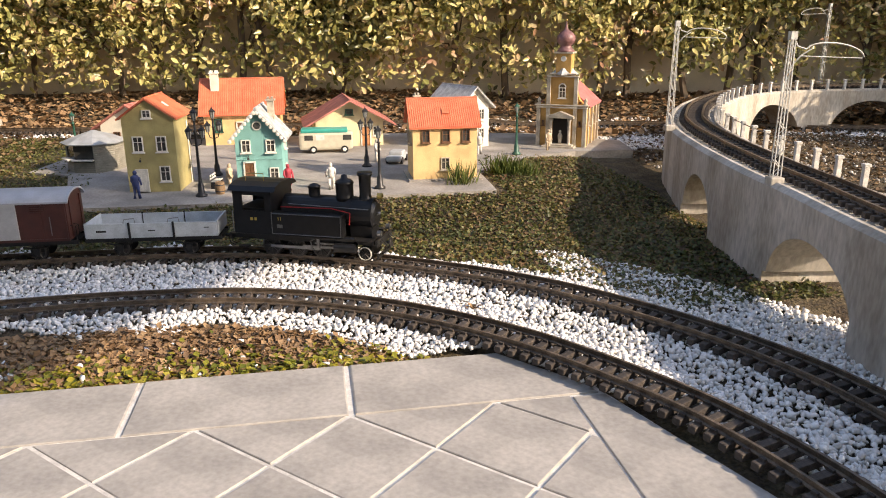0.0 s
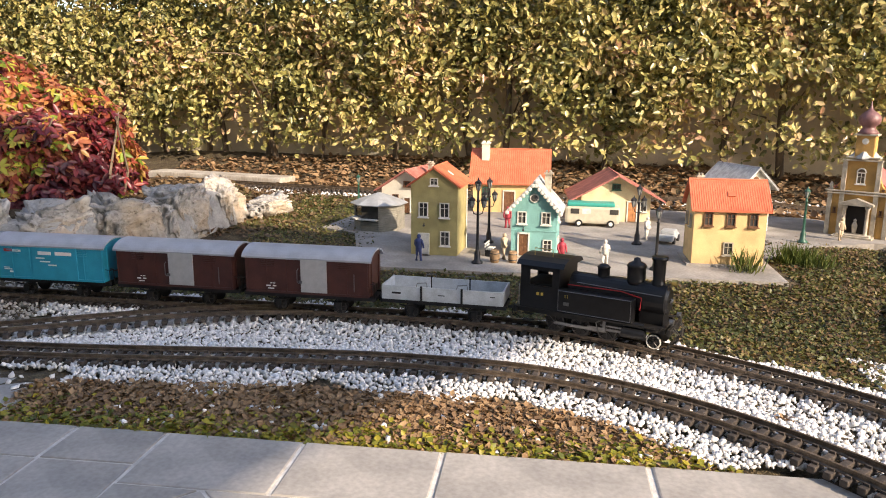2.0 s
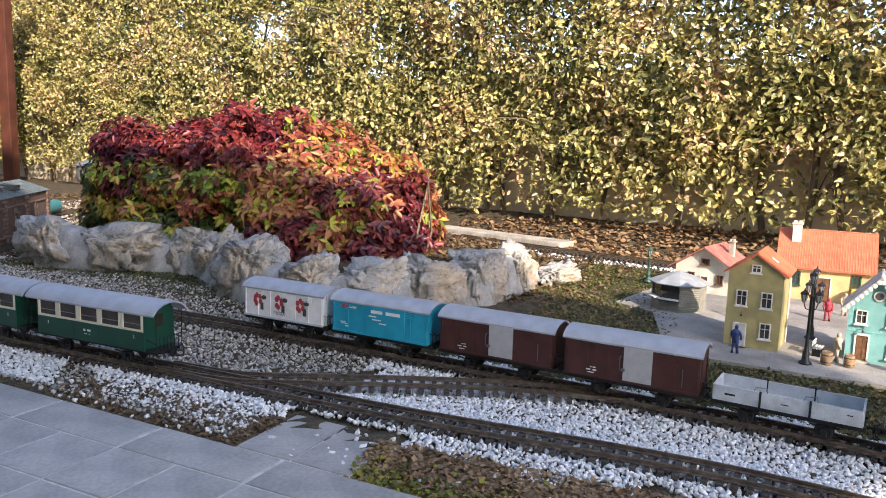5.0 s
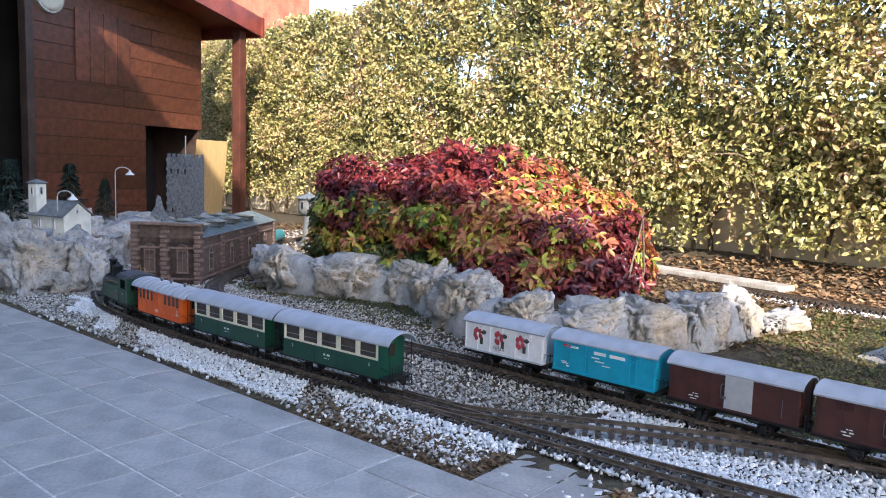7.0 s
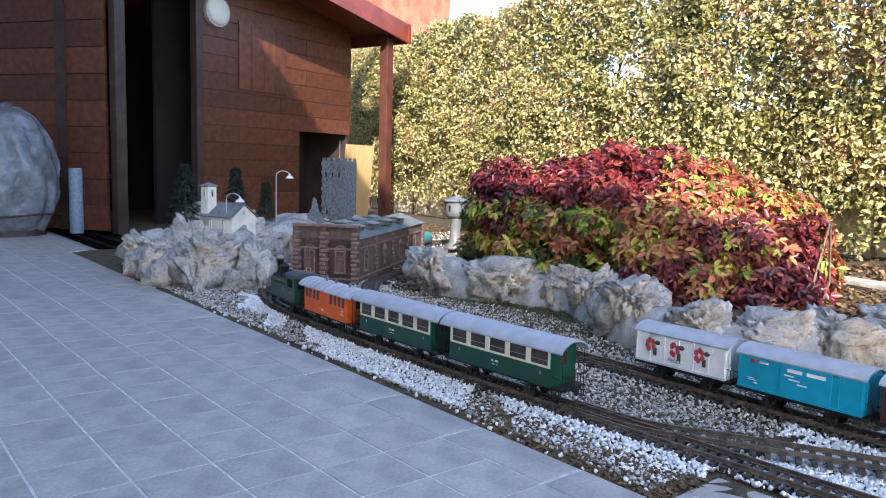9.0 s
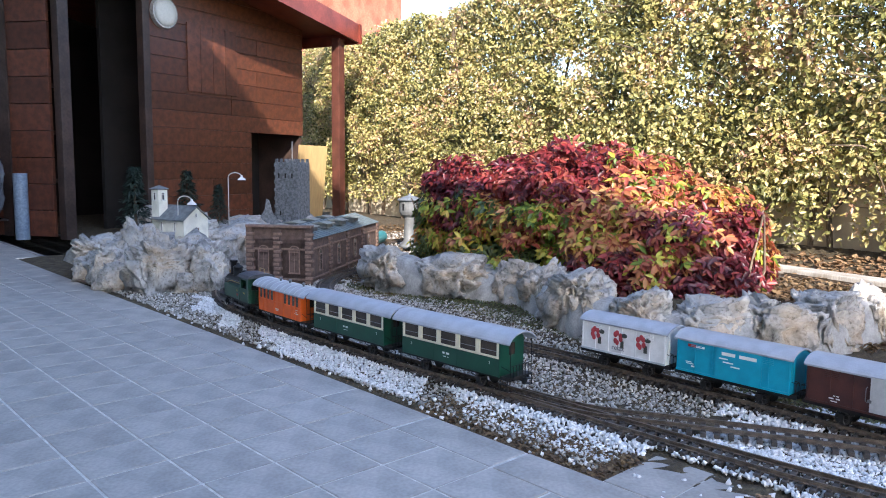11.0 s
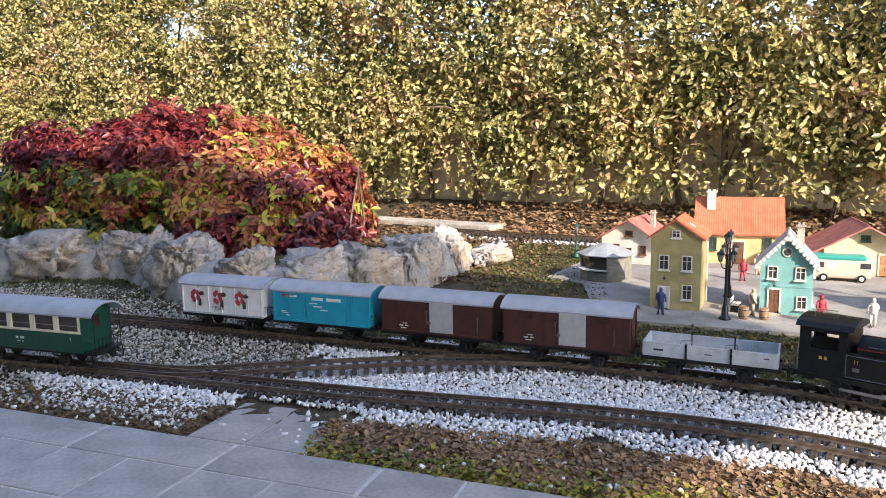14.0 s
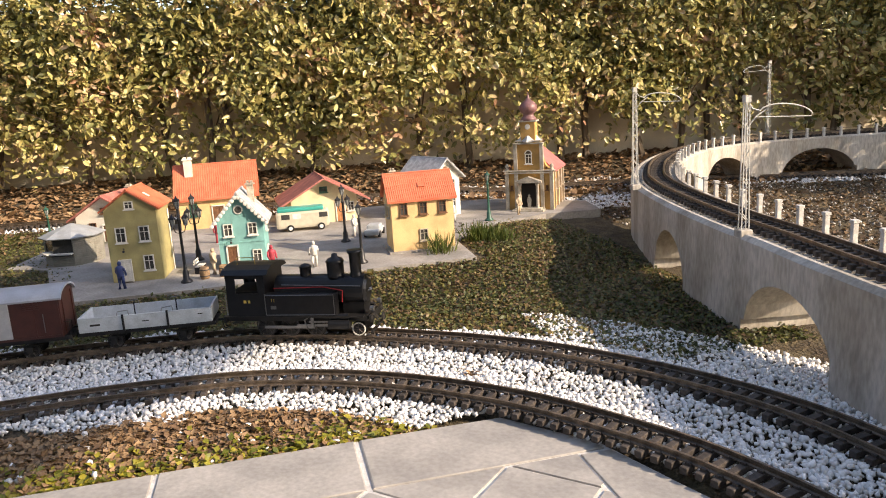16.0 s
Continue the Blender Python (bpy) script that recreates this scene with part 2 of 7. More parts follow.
LEAF = np.array([(0, 0, 0), (0.24, 0.3, 0.07), (0.21, 0.66, 0.06), (0, 1, -0.06), (-0.21, 0.66, 0.06), (-0.24, 0.3, 0.07)])
LEAF_F = [(0, 1, 2, 3), (0, 3, 4, 5)]
KITE = np.array([(0, 0, 0), (0.27, 0.48, 0.09), (0, 1, -0.05), (-0.27, 0.48, 0.09)])
KITE_F = [(0, 1, 2), (0, 2, 3)]
ROCKLET = np.array([(1, 0.1, 0.1), (-0.9, 0.2, -0.1), (0.1, 0.8, 0.2), (-0.1, -0.9, 0), (0.2, 0.1, 0.75), (-0.1, 0, -0.7), (0.6, 0.5, 0.5), (-0.5, -0.5, 0.5)])
ROCKLET_F = [(4, 6, 2), (4, 0, 6), (6, 0, 2), (4, 2, 1), (4, 1, 7), (4, 7, 3), (4, 3, 0), (7, 1, 3), (5, 2, 0), (5, 1, 2), (5, 3, 1), (5, 0, 3)]


def leafrots(n, rng, out, droop=0.5):
    """Leaf frames whose faces look mostly along out."""
    nrm = np.tile(np.array(out, float), (n, 1)) + rng.normal(0, droop, (n, 3))
    nrm /= np.linalg.norm(nrm, axis=1)[:, None]
    d = rng.normal(size=(n, 3)) + np.array([0, 0, -0.2])
    d -= (d * nrm).sum(1)[:, None] * nrm
    d /= np.linalg.norm(d, axis=1)[:, None]
    s = np.cross(d, nrm)
    return np.stack([s, d, nrm], 2)


# ---- ground ----
def sstep(a, b, v):
    t = np.clip((v - a) / (b - a), 0, 1)
    return t * t * (3 - 2 * t)


HEDGE0, HEDGE1 = np.array((-12.0, 5.98)), np.array((3.4, 3.12))


def hedge_y(x):
    return HEDGE0[1] + (x - HEDGE0[0]) * (HEDGE1[1] - HEDGE0[1]) / (HEDGE1[0] - HEDGE0[0])


def ground_z(x, y):
    x, y = np.asarray(x, float), np.asarray(y, float)
    z = -0.012 + 0.012 * sstep(1.0, 1.2, y)
    z = z + 0.040 * sstep(1.72, 2.0, y) * sstep(-3.2, -2.4, x) * (1 - 0.55 * sstep(0.75, 1.05, x))
    bed = sstep(-3.35, -3.1, x) * (1 - sstep(-1.42, -1.24, x)) * sstep(2.02, 2.2, y) * (1 - sstep(3.0, 3.2, y))
    z = z + 0.09 * bed
    z = z + 0.10 * sstep(0.0, 0.5, y - hedge_y(x) + 0.25) * sstep(-4, -2, x)
    z = z - 0.03 * (1 - sstep(0.95, 1.02, y)) * (1 - sstep(0.4, 0.5, x))
    return z


def zg(x, y):
    return float(ground_z(x, y))


xs = np.concatenate([[-90, -40, -20, -12, -9, -7.5, -6, -5.2], np.arange(-4.8, 2.6, 0.025), [2.8, 3.4, 4.5, 7, 12, 25, 50, 90]])
ys = np.concatenate([[-90, -40, -15, -6, -3, -1.5, -0.6, 0.0, 0.5], np.arange(0.8, 4.6, 0.025), [5, 5.8, 7.5, 11, 20, 45, 90]])
gx, gy = np.meshgrid(xs, ys, indexing='ij')
rg = np.random.default_rng(3)
gzv = ground_z(gx, gy) + rg.normal(0, 0.0022, gx.shape) * ((gx > -4.8) & (gx < 2.6) & (gy > 1.0) & (gy < 4.6))
nx, ny = len(xs), len(ys)
idx = np.arange(nx * ny).reshape(nx, ny)
gf = np.stack([idx[:-1, :-1], idx[1:, :-1], idx[1:, 1:], idx[:-1, 1:]], -1).reshape(-1, 4)
ground_me = rawmesh("ground", np.stack([gx, gy, gzv], -1).reshape(-1, 3).tolist(), gf.tolist())
ground_me.materials.append(M_SOIL)
for p in ground_me.polygons:
    p.use_smooth = True
ground = tagged(new("ground", ground_me), "brown soil ground with dry leaf litter and moss", "ground", kind="structure")

# ---- patio: bed of grout with single tiles ----
EDGE, BORDER, TS = 1.032, 0.881, 0.1462
patio = thing("patio", label="pale stone-look tiled patio with light grout joints", category="patio", kind="structure")
bm = B()
prism(bm, [(-9.5, -2.2), (0.62, -2.2), (0.62, 0.3), (0.47, 0.70), (0.40, 0.90), (0.29, EDGE), (-5.5, EDGE), (-5.5, 1.7), (-9.5, 1.7)], -0.04, -0.0022, 'z')
part("grout_bed", bm, M_GROUT, patio)
bm = B()
prism(bm, [(-1.205, EDGE), (-0.955, EDGE), (-0.955, 1.21), (-1.205, 1.22)], -0.04, -0.0022, 'z')
part("grout_bed", bm, M_GROUT, patio)


def clip_poly(poly, a, b):
    """Keep the part of a convex polygon to the left of the line a-b."""
    out = []
    for i in range(len(poly)):
        p, q = poly[i], poly[(i + 1) % len(poly)]
        sp = (b[0] - a[0]) * (p[1] - a[1]) - (b[1] - a[1]) * (p[0] - a[0])
        sq = (b[0] - a[0]) * (q[1] - a[1]) - (b[1] - a[1]) * (q[0] - a[0])
        if sp >= 0:
            out.append(p)
        if sp * sq < 0:
            t = sp / (sp - sq)
            out.append((p[0] + t * (q[0] - p[0]), p[1] + t * (q[1] - p[1])))
    return out


tile_count = [0]
tile_rest = B()


def tile(poly, fence=()):
    for a, b in fence:
        poly = clip_poly(poly, a, b)
        if len(poly) < 3:
            return
    cx, cy = sum(p[0] for p in poly) / len(poly), sum(p[1] for p in poly) / len(poly)
    area = 0.5 * abs(sum(poly[i][0] * poly[i - 1][1] - poly[i - 1][0] * poly[i][1] for i in range(len(poly))))
    if area < 2e-4:
        return
    g = 0.0056
    sc = 1 - g / max(0.02, math.sqrt(area))
    ins = [(cx + (x - cx) * sc, cy + (y - cy) * sc) for x, y in poly]
    near = -4.2 < cx and cy > -0.4 and tile_count[0] < 300
    bm = B() if near else tile_rest
    o = (cx, cy) if near else (0, 0)
    lo = [bm.verts.new((x - o[0], y - o[1], -0.012)) for x, y in ins]
    up = [bm.verts.new((x - o[0], y - o[1], -0.0012)) for x, y in ins]
    tp = [bm.verts.new((cx + (x - cx) * 0.985 - o[0], cy + (y - cy) * 0.985 - o[1], 0.0)) for x, y in ins]
    k = len(ins)
    for i in range(k):
        j = (i + 1) % k
        bm.faces.new((lo[i], lo[j], up[j], up[i]))
        bm.faces.new((up[i], up[j], tp[j], tp[i]))
    bm.faces.new(tp)
    if near:
        tile_count[0] += 1
        t = part("tile", bm, M_TILE, patio)
        t.location = (cx, cy, random.uniform(-0.0006, 0.0006))


def rect(x0, y0, x1, y1):
    return [(x0, y0), (x1, y0), (x1, y1), (x0, y1)]


RIGHT = [((0.62, 0.3), (0.47, 0.70)), ((0.47, 0.70), (0.40, 0.90)), ((0.40, 0.90), (0.29, EDGE))]
SEAM, BORDER_W, JOINT_W, STRIP = -0.654, 0.932, -1.823, 0.356


def row_y(x, j):
    """The joint below course j of the square field, which runs a little askew."""
    return BORDER_W + 0.0125 * (x - SEAM) - j * 0.1475


def square(x0, x1, j):
    return [(x0, row_y(x0, j + 1)), (x1, row_y(x1, j + 1)), (x1, row_y(x1, j)), (x0, row_y(x0, j))]


# border row
bx = [0.42, 0.058, -0.232, -0.44, SEAM]
for a, b in zip(bx, bx[1:]):
    tile(rect(b, BORDER, a, EDGE), RIGHT)
bw = [SEAM] + [JOINT_W + 0.146 * k for k in range(7, -52, -2) if JOINT_W + 0.146 * k < SEAM - 0.05]
for a, b in zip(bw, bw[1:]):
    tile([(b, row_y(b, 0)), (a, row_y(a, 0)), (a, EDGE), (b, EDGE)])
# tongue of the patio between the planted pockets
tile(rect(-1.205, EDGE, -1.08, 1.22))
tile(rect(-1.08, EDGE, -0.955, 1.212))
# diagonal field
h = 0.0977
for i in range(-8, 9):
    for j in range(-12, 14):
        cx, cy = 0.056 + h + (i - j) * h, BORDER - (i + j) * h
        if cy < -0.9 or cx < SEAM - h or cx > 0.6:
            continue
        d = [(cx - h, cy), (cx, cy - h), (cx + h, cy), (cx, cy + h)]
        tile(d, [((10, BORDER), (-10, BORDER)), ((SEAM, 10), (SEAM, -10)), ((STRIP, -10), (STRIP, 10))])
for k in range(6):
    tile(rect(STRIP, BORDER - 0.29 * (k + 1), 0.62, BORDER - 0.29 * k), RIGHT)
# square field
cols = [SEAM] + [JOINT_W + TS * k for k in range(7, -52, -1) if JOINT_W + TS * k < SEAM - 0.03]
for x1, x0 in zip(cols, cols[1:]):
    for j in range(0, 21):
        tile(square(x0, x1, j))
for i in range(0, 28):
    for j in range(0, 5):
        tile(rect(-5.5 - (i + 1) * TS, EDGE + j * TS, -5.5 - i * TS, min(1.7, EDGE + (j + 1) * TS)))
part("tile_field", tile_rest, M_TILE, patio)["kind"] = "stuff"

# ---- railway tracks ----
OUTER = smoothline([(-4.9, 4.0), (-4.75, 3.2), (-4.45, 2.6), (-4.15, 2.12), (-3.86, 1.72), (-3.6, 1.46), (-3.2, 1.29), (-2.7, 1.235), (-2.1, 1.235), (-1.5, 1.26), (-1.0, 1.28), (-0.55, 1.32),
                    (-0.3, 1.325), (-0.08, 1.295), (0.13, 1.20), (0.31, 1.05), (0.43, 0.89), (0.51, 0.74), (0.56, 0.55), (0.57, 0.3), (0.56, -0.2)], 0.004)
INNER = smoothline([(-2.0, 3.62), (-2.6, 3.5), (-3.15, 3.25), (-3.6, 2.9), (-3.72, 2.5), (-3.6, 2.12), (-3.25, 1.78), (-2.8, 1.65), (-2.3, 1.645), (-1.6, 1.65), (-1.0, 1.635), (-0.6, 1.615), (-0.3, 1.60),
                    (-0.05, 1.555), (0.2, 1.43), (0.42, 1.265), (0.58, 1.07), (0.68, 0.89), (0.725, 0.72), (0.74, 0.5), (0.735, 0.2), (0.7, -0.2)], 0.004)
REAR = smoothline([(-2.0, 3.66), (-1.5, 3.52), (-1.0, 3.42), (-0.3, 3.36), (0.5, 3.34), (1.1, 3.3), (1.7, 3.18), (2.6, 2.8), (3.6, 2.3)], 0.004)
CROSS = smoothline([(-1.62, 1.262), (-1.42, 1.285), (-1.25, 1.37), (-1.05, 1.47), (-0.85, 1.56), (-0.62, 1.615)], 0.004)
DECK = smoothline([(0.80, -0.3), (0.82, 0.25), (0.86, 0.65), (0.90, 0.95), (0.94, 1.17), (0.972, 1.38), (1.035, 1.68), (1.115, 1.96), (1.22, 2.2), (1.44, 2.55), (1.73, 2.86), (2.04, 3.02), (2.5, 3.04), (3.3, 2.9)], 0.004)
DZ = 0.19
GAUGE = 0.05

SLP = B()
box(SLP, (0, 0, 0.005), (0.0115, 0.086, 0.010), bev=0.0015)
for sy in (-1, 1):
    for q in (-1, 1):
        box(SLP, (0, sy * GAUGE / 2 + q * 0.006, 0.0115), (0.008, 0.004, 0.004))
SLEEPER_ME = bpy.data.meshes.new("sleeper")
SLP.to_mesh(SLEEPER_ME)
SLP.free()
SLEEPER_ME.materials.append(M_SLEEPER)


def rail(bm, line, off, z):
    prof = [(-0.004, 0), (0.004, 0), (0.004, 0.0015), (0.0012, 0.003), (0.0012, 0.0065), (0.0021, 0.0072), (0.0021, 0.010), (-0.0021, 0.010), (-0.0021, 0.0072), (-0.0012, 0.0065), (-0.0012, 0.003), (-0.004, 0.0015)]
    rings = []
    for x, y, h in line[::5]:
        zz = z(x, y) if callable(z) else z
        nxv, nyv = -math.sin(h), math.cos(h)
        rings.append([bm.verts.new((x + nxv * (off + u), y + nyv * (off + u), zz + v)) for u, v in prof])
    k = len(prof)
    for p, q in zip(rings, rings[1:]):
        for i in range(k):
            bm.faces.new((p[i], p[(i + 1) % k], q[(i + 1) % k], q[i]))
    bm.faces.new(rings[0][::-1])
    bm.faces.new(rings[-1])


def track(line, z, label, joined=False, step=6):
    t = thing("railway_track", label=label, category="railway track", group="garden railway tracks")
    for off in (-GAUGE / 2, GAUGE / 2):
        bm = B()
        rail(bm, line, off, (lambda x, y: z(x, y) + 0.010) if callable(z) else z + 0.010)
        part("rail", bm, M_RAIL, t)
    rr = random.Random(5)
    if joined:
        pts = line[::step]
        tv = np.array([v.co[:] for v in SLEEPER_ME.vertices])
        tf = [tuple(p.vertices) for p in SLEEPER_ME.polygons]
        vs, fs = [], []
        for x, y, h in pts:
            m = pose(x, y, (z(x, y) if callable(z) else z), 0, 0, math.degrees(h))
            o = len(vs)
            vs += [tuple(m @ Vector(v)) for v in tv]
            fs += [tuple(i + o for i in f) for f in tf]
        me = rawmesh("sleeper_run", vs, fs)
        me.materials.append(M_SLEEPER)
        ob = new("sleeper_run", me)
        ob.parent = t
        ob["kind"] = "stuff"
    else:
        for x, y, h in line[::step]:
            piece("sleeper", SLEEPER_ME, t, pose(x, y, (z(x, y) if callable(z) else z) + rr.uniform(-0.0006, 0.0006), 0, 0, math.degrees(h) + rr.uniform(-1, 1)))
    return t


def bed(x, y):
    return max(zg(x, y), 0.0) + 0.008


track(OUTER, bed, "dark rusty narrow-gauge model track with black sleepers on white gravel")
track(INNER, bed, "dark rusty narrow-gauge model track curving through white gravel")
track(CROSS, lambda x, y: bed(x, y) + 0.0015, "dark turnout track joining two model tracks", step=7)
track(REAR, bed, "model track at the foot of the hedge", joined=True)
track(DECK, DZ + 0.004, "model track on the viaduct deck")


# ---- gravel ----
def dist_to(line, pts):
    a = np.array([(x, y) for x, y, _ in line[::12]])
    return np.sqrt(((pts[:, None, :] - a[None]) ** 2).sum(2)).min(1)


def stones(name, pts, smin, smax, material, label, rng, zoff=0.0, lift=None):
    n = len(pts)
    z = np.maximum(ground_z(pts[:, 0], pts[:, 1]), -0.004) + zoff + rng.uniform(-0.002, 0.004, n)
    if lift is not None:
        z = z + 0.008 * (1 - sstep(0.05, 0.12, lift))
    s = rng.uniform(smin, smax, n)[:, None] * rng.uniform(0.65, 1.25, (n, 3))
    return scatter(name, np.column_stack([pts, z]), ROCKLET, ROCKLET_F, s, randrot(n, rng), material, "stuff", label, "gravel")


rg = np.random.default_rng(11)
sp = 0.0071
cand = np.stack(np.meshgrid(np.arange(-4.4, 1.05, sp), np.arange(0.3, 2.1, sp), indexing='ij'), -1).reshape(-1, 2)
cand = cand + rg.uniform(-0.5, 0.5, cand.shape) * sp
do, di = dist_to(OUTER, cand), dist_to(INNER, cand)
wob = 0.02 * np.sin(cand[:, 0] * 17) + 0.015 * np.sin(cand[:, 0] * 41 + cand[:, 1] * 30)
between = (cand[:, 0] > -1.2) & (do < 0.32) & (di < 0.32)
inside_patio = (cand[:, 1] < EDGE + 0.012) & (cand[:, 0] < 0.30) | ((cand[:, 0] - 0.30) * 0.75 + (cand[:, 1] - 1.03) * 0.5 < 0) & (cand[:, 1] < 1.04)
tongue = (cand[:, 0] > -1.22) & (cand[:, 0] < -0.94) & (cand[:, 1] < 1.225)
onside = np.where(cand[:, 0] > -0.6, 0.105, 0.115)
white = ((do < onside + wob) | (di < 0.105 + wob) | between | ((cand[:, 0] > 0.5) & (cand[:, 0] < 0.93) & (cand[:, 1] < 1.75 - 0.6 * (cand[:, 0] - 0.5)) & (di < 0.26))) & ~inside_patio & ~tongue
leftzone = cand[:, 0] < -1.25
wl = leftzone & (do < 0.16) & (cand[:, 1] < 1.24) & (cand[:, 0] > -2.5) & ~inside_patio
patch = np.sin(cand[:, 0] * 5.3 + 1) + np.sin(cand[:, 0] * 13 + cand[:, 1] * 19)
keep = (white & ~(leftzone & (cand[:, 1] > 1.30))) & ~(leftzone & (patch < -1.45)) | wl & (patch > -1.35)
clear = (do > 0.045) & (di > 0.045) | (rg.random(len(cand)) < 0.5)
stones("gravel", cand[keep & clear], 0.0036, 0.0082, M_STONE, "white marble gravel chippings between the tracks", rg, lift=np.minimum(do, di)[keep & clear])
grey = leftzone & (cand[:, 1] > 1.07) & (cand[:, 1] < 1.95) & (rg.random(len(cand)) < 0.55)
stones("gravel", cand[grey & ~keep & clear], 0.003, 0.0075, M_STONE2, "mixed brown and grey gravel among dry litter", rg, lift=np.minimum(do, di)[grey & ~keep & clear])
strip = (cand[:, 1] > EDGE + 0.01) & (do < 0.3) & (cand[:, 1] < 1.2) & ~white & ~inside_patio & (rg.random(len(cand)) < 0.03)
stones("gravel", cand[strip], 0.004, 0.010, M_STONE, "stray white stones on the soil", rg)
cand = np.column_stack([rg.uniform(-2.2, 2.9, 26000), rg.uniform(2.3, 3.7, 26000)])
dr = dist_to(REAR, cand)
k = (dr < 0.13 + 0.03 * np.sin(cand[:, 0] * 9)) & ((cand[:, 0] < -0.7) | (cand[:, 0] > 0.55) | (dr < 0.1))
stones("gravel", cand[k], 0.006, 0.012, M_STONE, "white gravel along the rear track", rg)
cand = np.column_stack([rg.uniform(1.12, 1.62, 4200), rg.uniform(2.55, 3.1, 4200)])
k = np.hypot((cand[:, 0] - 1.36) / 0.24, (cand[:, 1] - 2.82) / 0.26) < 0.85 + 0.2 * np.sin(cand[:, 0] * 23)
stones("gravel", cand[k], 0.004, 0.010, M_STONE, "white gravel beside the model church", rg)
cand = np.column_stack([rg.uniform(1.15, 2.9, 20000), rg.uniform(1.2, 3.0, 20000)])
stones("gravel", cand[(dist_to(DECK, cand) > 0.08)][:3600], 0.003, 0.008, M_STONE2, "grey shaded gravel beyond the viaduct", rg)
cand = np.column_stack([rg.uniform(0.75, 3.3, 60000), rg.uniform(-0.2, 3.1, 60000)])
cand = cand[dist_to(DECK, cand) < 0.06][:9000]
rr = np.random.default_rng(4)
n = len(cand)
scatter("gravel", np.column_stack([cand, np.full(n, DZ) + rr.uniform(-0.001, 0.002, n)]), ROCKLET, ROCKLET_F, rr.uniform(0.002, 0.004, n)[:, None] * rr.uniform(0.6, 1.2, (n, 3)), randrot(n, rr), M_STONE2, "stuff", "fine dark ballast on the viaduct deck", "gravel")

# ---- low lawn of tiny leaves ----
L_LAWN = leafmat("lawn_leaf", [(0.0, (0.045, 0.055, 0.016)), (0.35, (0.085, 0.10, 0.026)), (0.6, (0.14, 0.14, 0.04)), (0.8, (0.22, 0.17, 0.06)), (1.0, (0.18, 0.105, 0.045))], 0.5, 0.2)
L_CLOVER = leafmat("clover_leaf", [(0.0, (0.08, 0.10, 0.015)), (0.4, (0.22, 0.23, 0.025)), (0.7, (0.42, 0.35, 0.04)), (1.0, (0.15, 0.15, 0.02))], 0.5, 0.3)
L_LITTER = leafmat("dry_litter", [(0.0, (0.07, 0.04, 0.02)), (0.4, (0.13, 0.075, 0.035)), (0.7, (0.20, 0.13, 0.06)), (1.0, (0.10, 0.07, 0.04))], 0.75, 0.05)


# Paler copy of the same litter, with sunlight put into the browns.
L_LITTER_LIT = leafmat("litter_painted_sunlit", [(0.0, (0.13, 0.075, 0.04)), (0.4, (0.25, 0.15, 0.075)), (0.7, (0.37, 0.24, 0.125)), (1.0, (0.19, 0.12, 0.07))], 0.75, 0.05)


def lawn(name, pts, s0, s1, material, label, category, rng, lift=0.006, droop=0.55):
    n = len(pts)
    z = ground_z(pts[:, 0], pts[:, 1]) + rng.uniform(0.0, lift, n)
    s = rng.uniform(s0, s1, n)[:, None] * np.array([1.35, 1, 1])
    return scatter(name, np.column_stack([pts, z]), KITE, KITE_F, s, leafrots(n, rng, (0, 0, 1), droop), material, "stuff", label, category)


def village_area(p):
    return (p[:, 0] > -0.62) & (p[:, 0] < 0.55) & (p[:, 1] > 1.95)


c = np.column_stack([rg.uniform(-1.3, 0.98, 170000), rg.uniform(1.15, 3.25, 170000)])
ok = (dist_to(INNER, c) > 0.105) & (np.hypot(c[:, 0] + 0.29, c[:, 1] - 0.6) > 1.04) & ((c[:, 0] > -0.29) | (c[:, 1] > 1.7)) & ~village_area(c) & ~((c[:, 0] > 0.5) & (c[:, 1] > 2.5)) & ~((c[:, 0] < -1.05) & (c[:, 1] > 1.98))
dens = np.where(c[:, 1] < 2.2, 1.0, 0.45)
lawn("lawn", c[ok & (rg.random(len(c)) < dens)], 0.006, 0.013, L_LAWN, "low mossy lawn of tiny green and yellowing leaves", "lawn", rg)
c = np.column_stack([rg.uniform(-3.4, -1.2, 26000), rg.uniform(1.72, 2.05, 26000)])
lawn("lawn", c[(c[:, 1] > 1.85 - 0.06 * (c[:, 0] + 2))], 0.005, 0.010, L_LAWN, "sparse moss below the rock wall", "lawn", rg)
c = np.column_stack([rg.uniform(-0.98, 0.3, 30000), rg.uniform(EDGE, 1.22, 30000)])
f = (1.20 - c[:, 1]) / 0.17 + rg.normal(0, 0.25, len(c))
ok = dist_to(OUTER, c) > 0.10
lawn("clover", c[ok & (f > 0.92)], 0.008, 0.016, L_CLOVER, "yellow-green clover along the patio edge", "clover", rg, 0.010, 0.4)
lawn("leaf_litter", c[ok], 0.006, 0.016, L_LITTER_LIT, "brown dry leaf litter on soil", "leaf litter", rg, 0.006, 0.35)
c = np.column_stack([rg.uniform(-1.76, -1.2, 9000), rg.uniform(EDGE, 1.18, 9000)])
lawn("leaf_litter", c[c[:, 1] > EDGE + 0.0], 0.005, 0.013, L_LITTER, "brown dry leaf litter on soil", "leaf litter", rg, 0.005, 0.3)
c = np.column_stack([rg.uniform(-3.3, -1.25, 14000), rg.uniform(EDGE, 1.9, 14000)])
lawn("leaf_litter", c[(dist_to(OUTER, c) > 0.06) & (dist_to(INNER, c) > 0.06)], 0.004, 0.010, L_LITTER, "thin brown litter among the gravel", "leaf litter", rg, 0.004, 0.3)
c = np.column_stack([rg.uniform(-2.2, 3.0, 24000), rg.uniform(2.9, 4.2, 24000)])
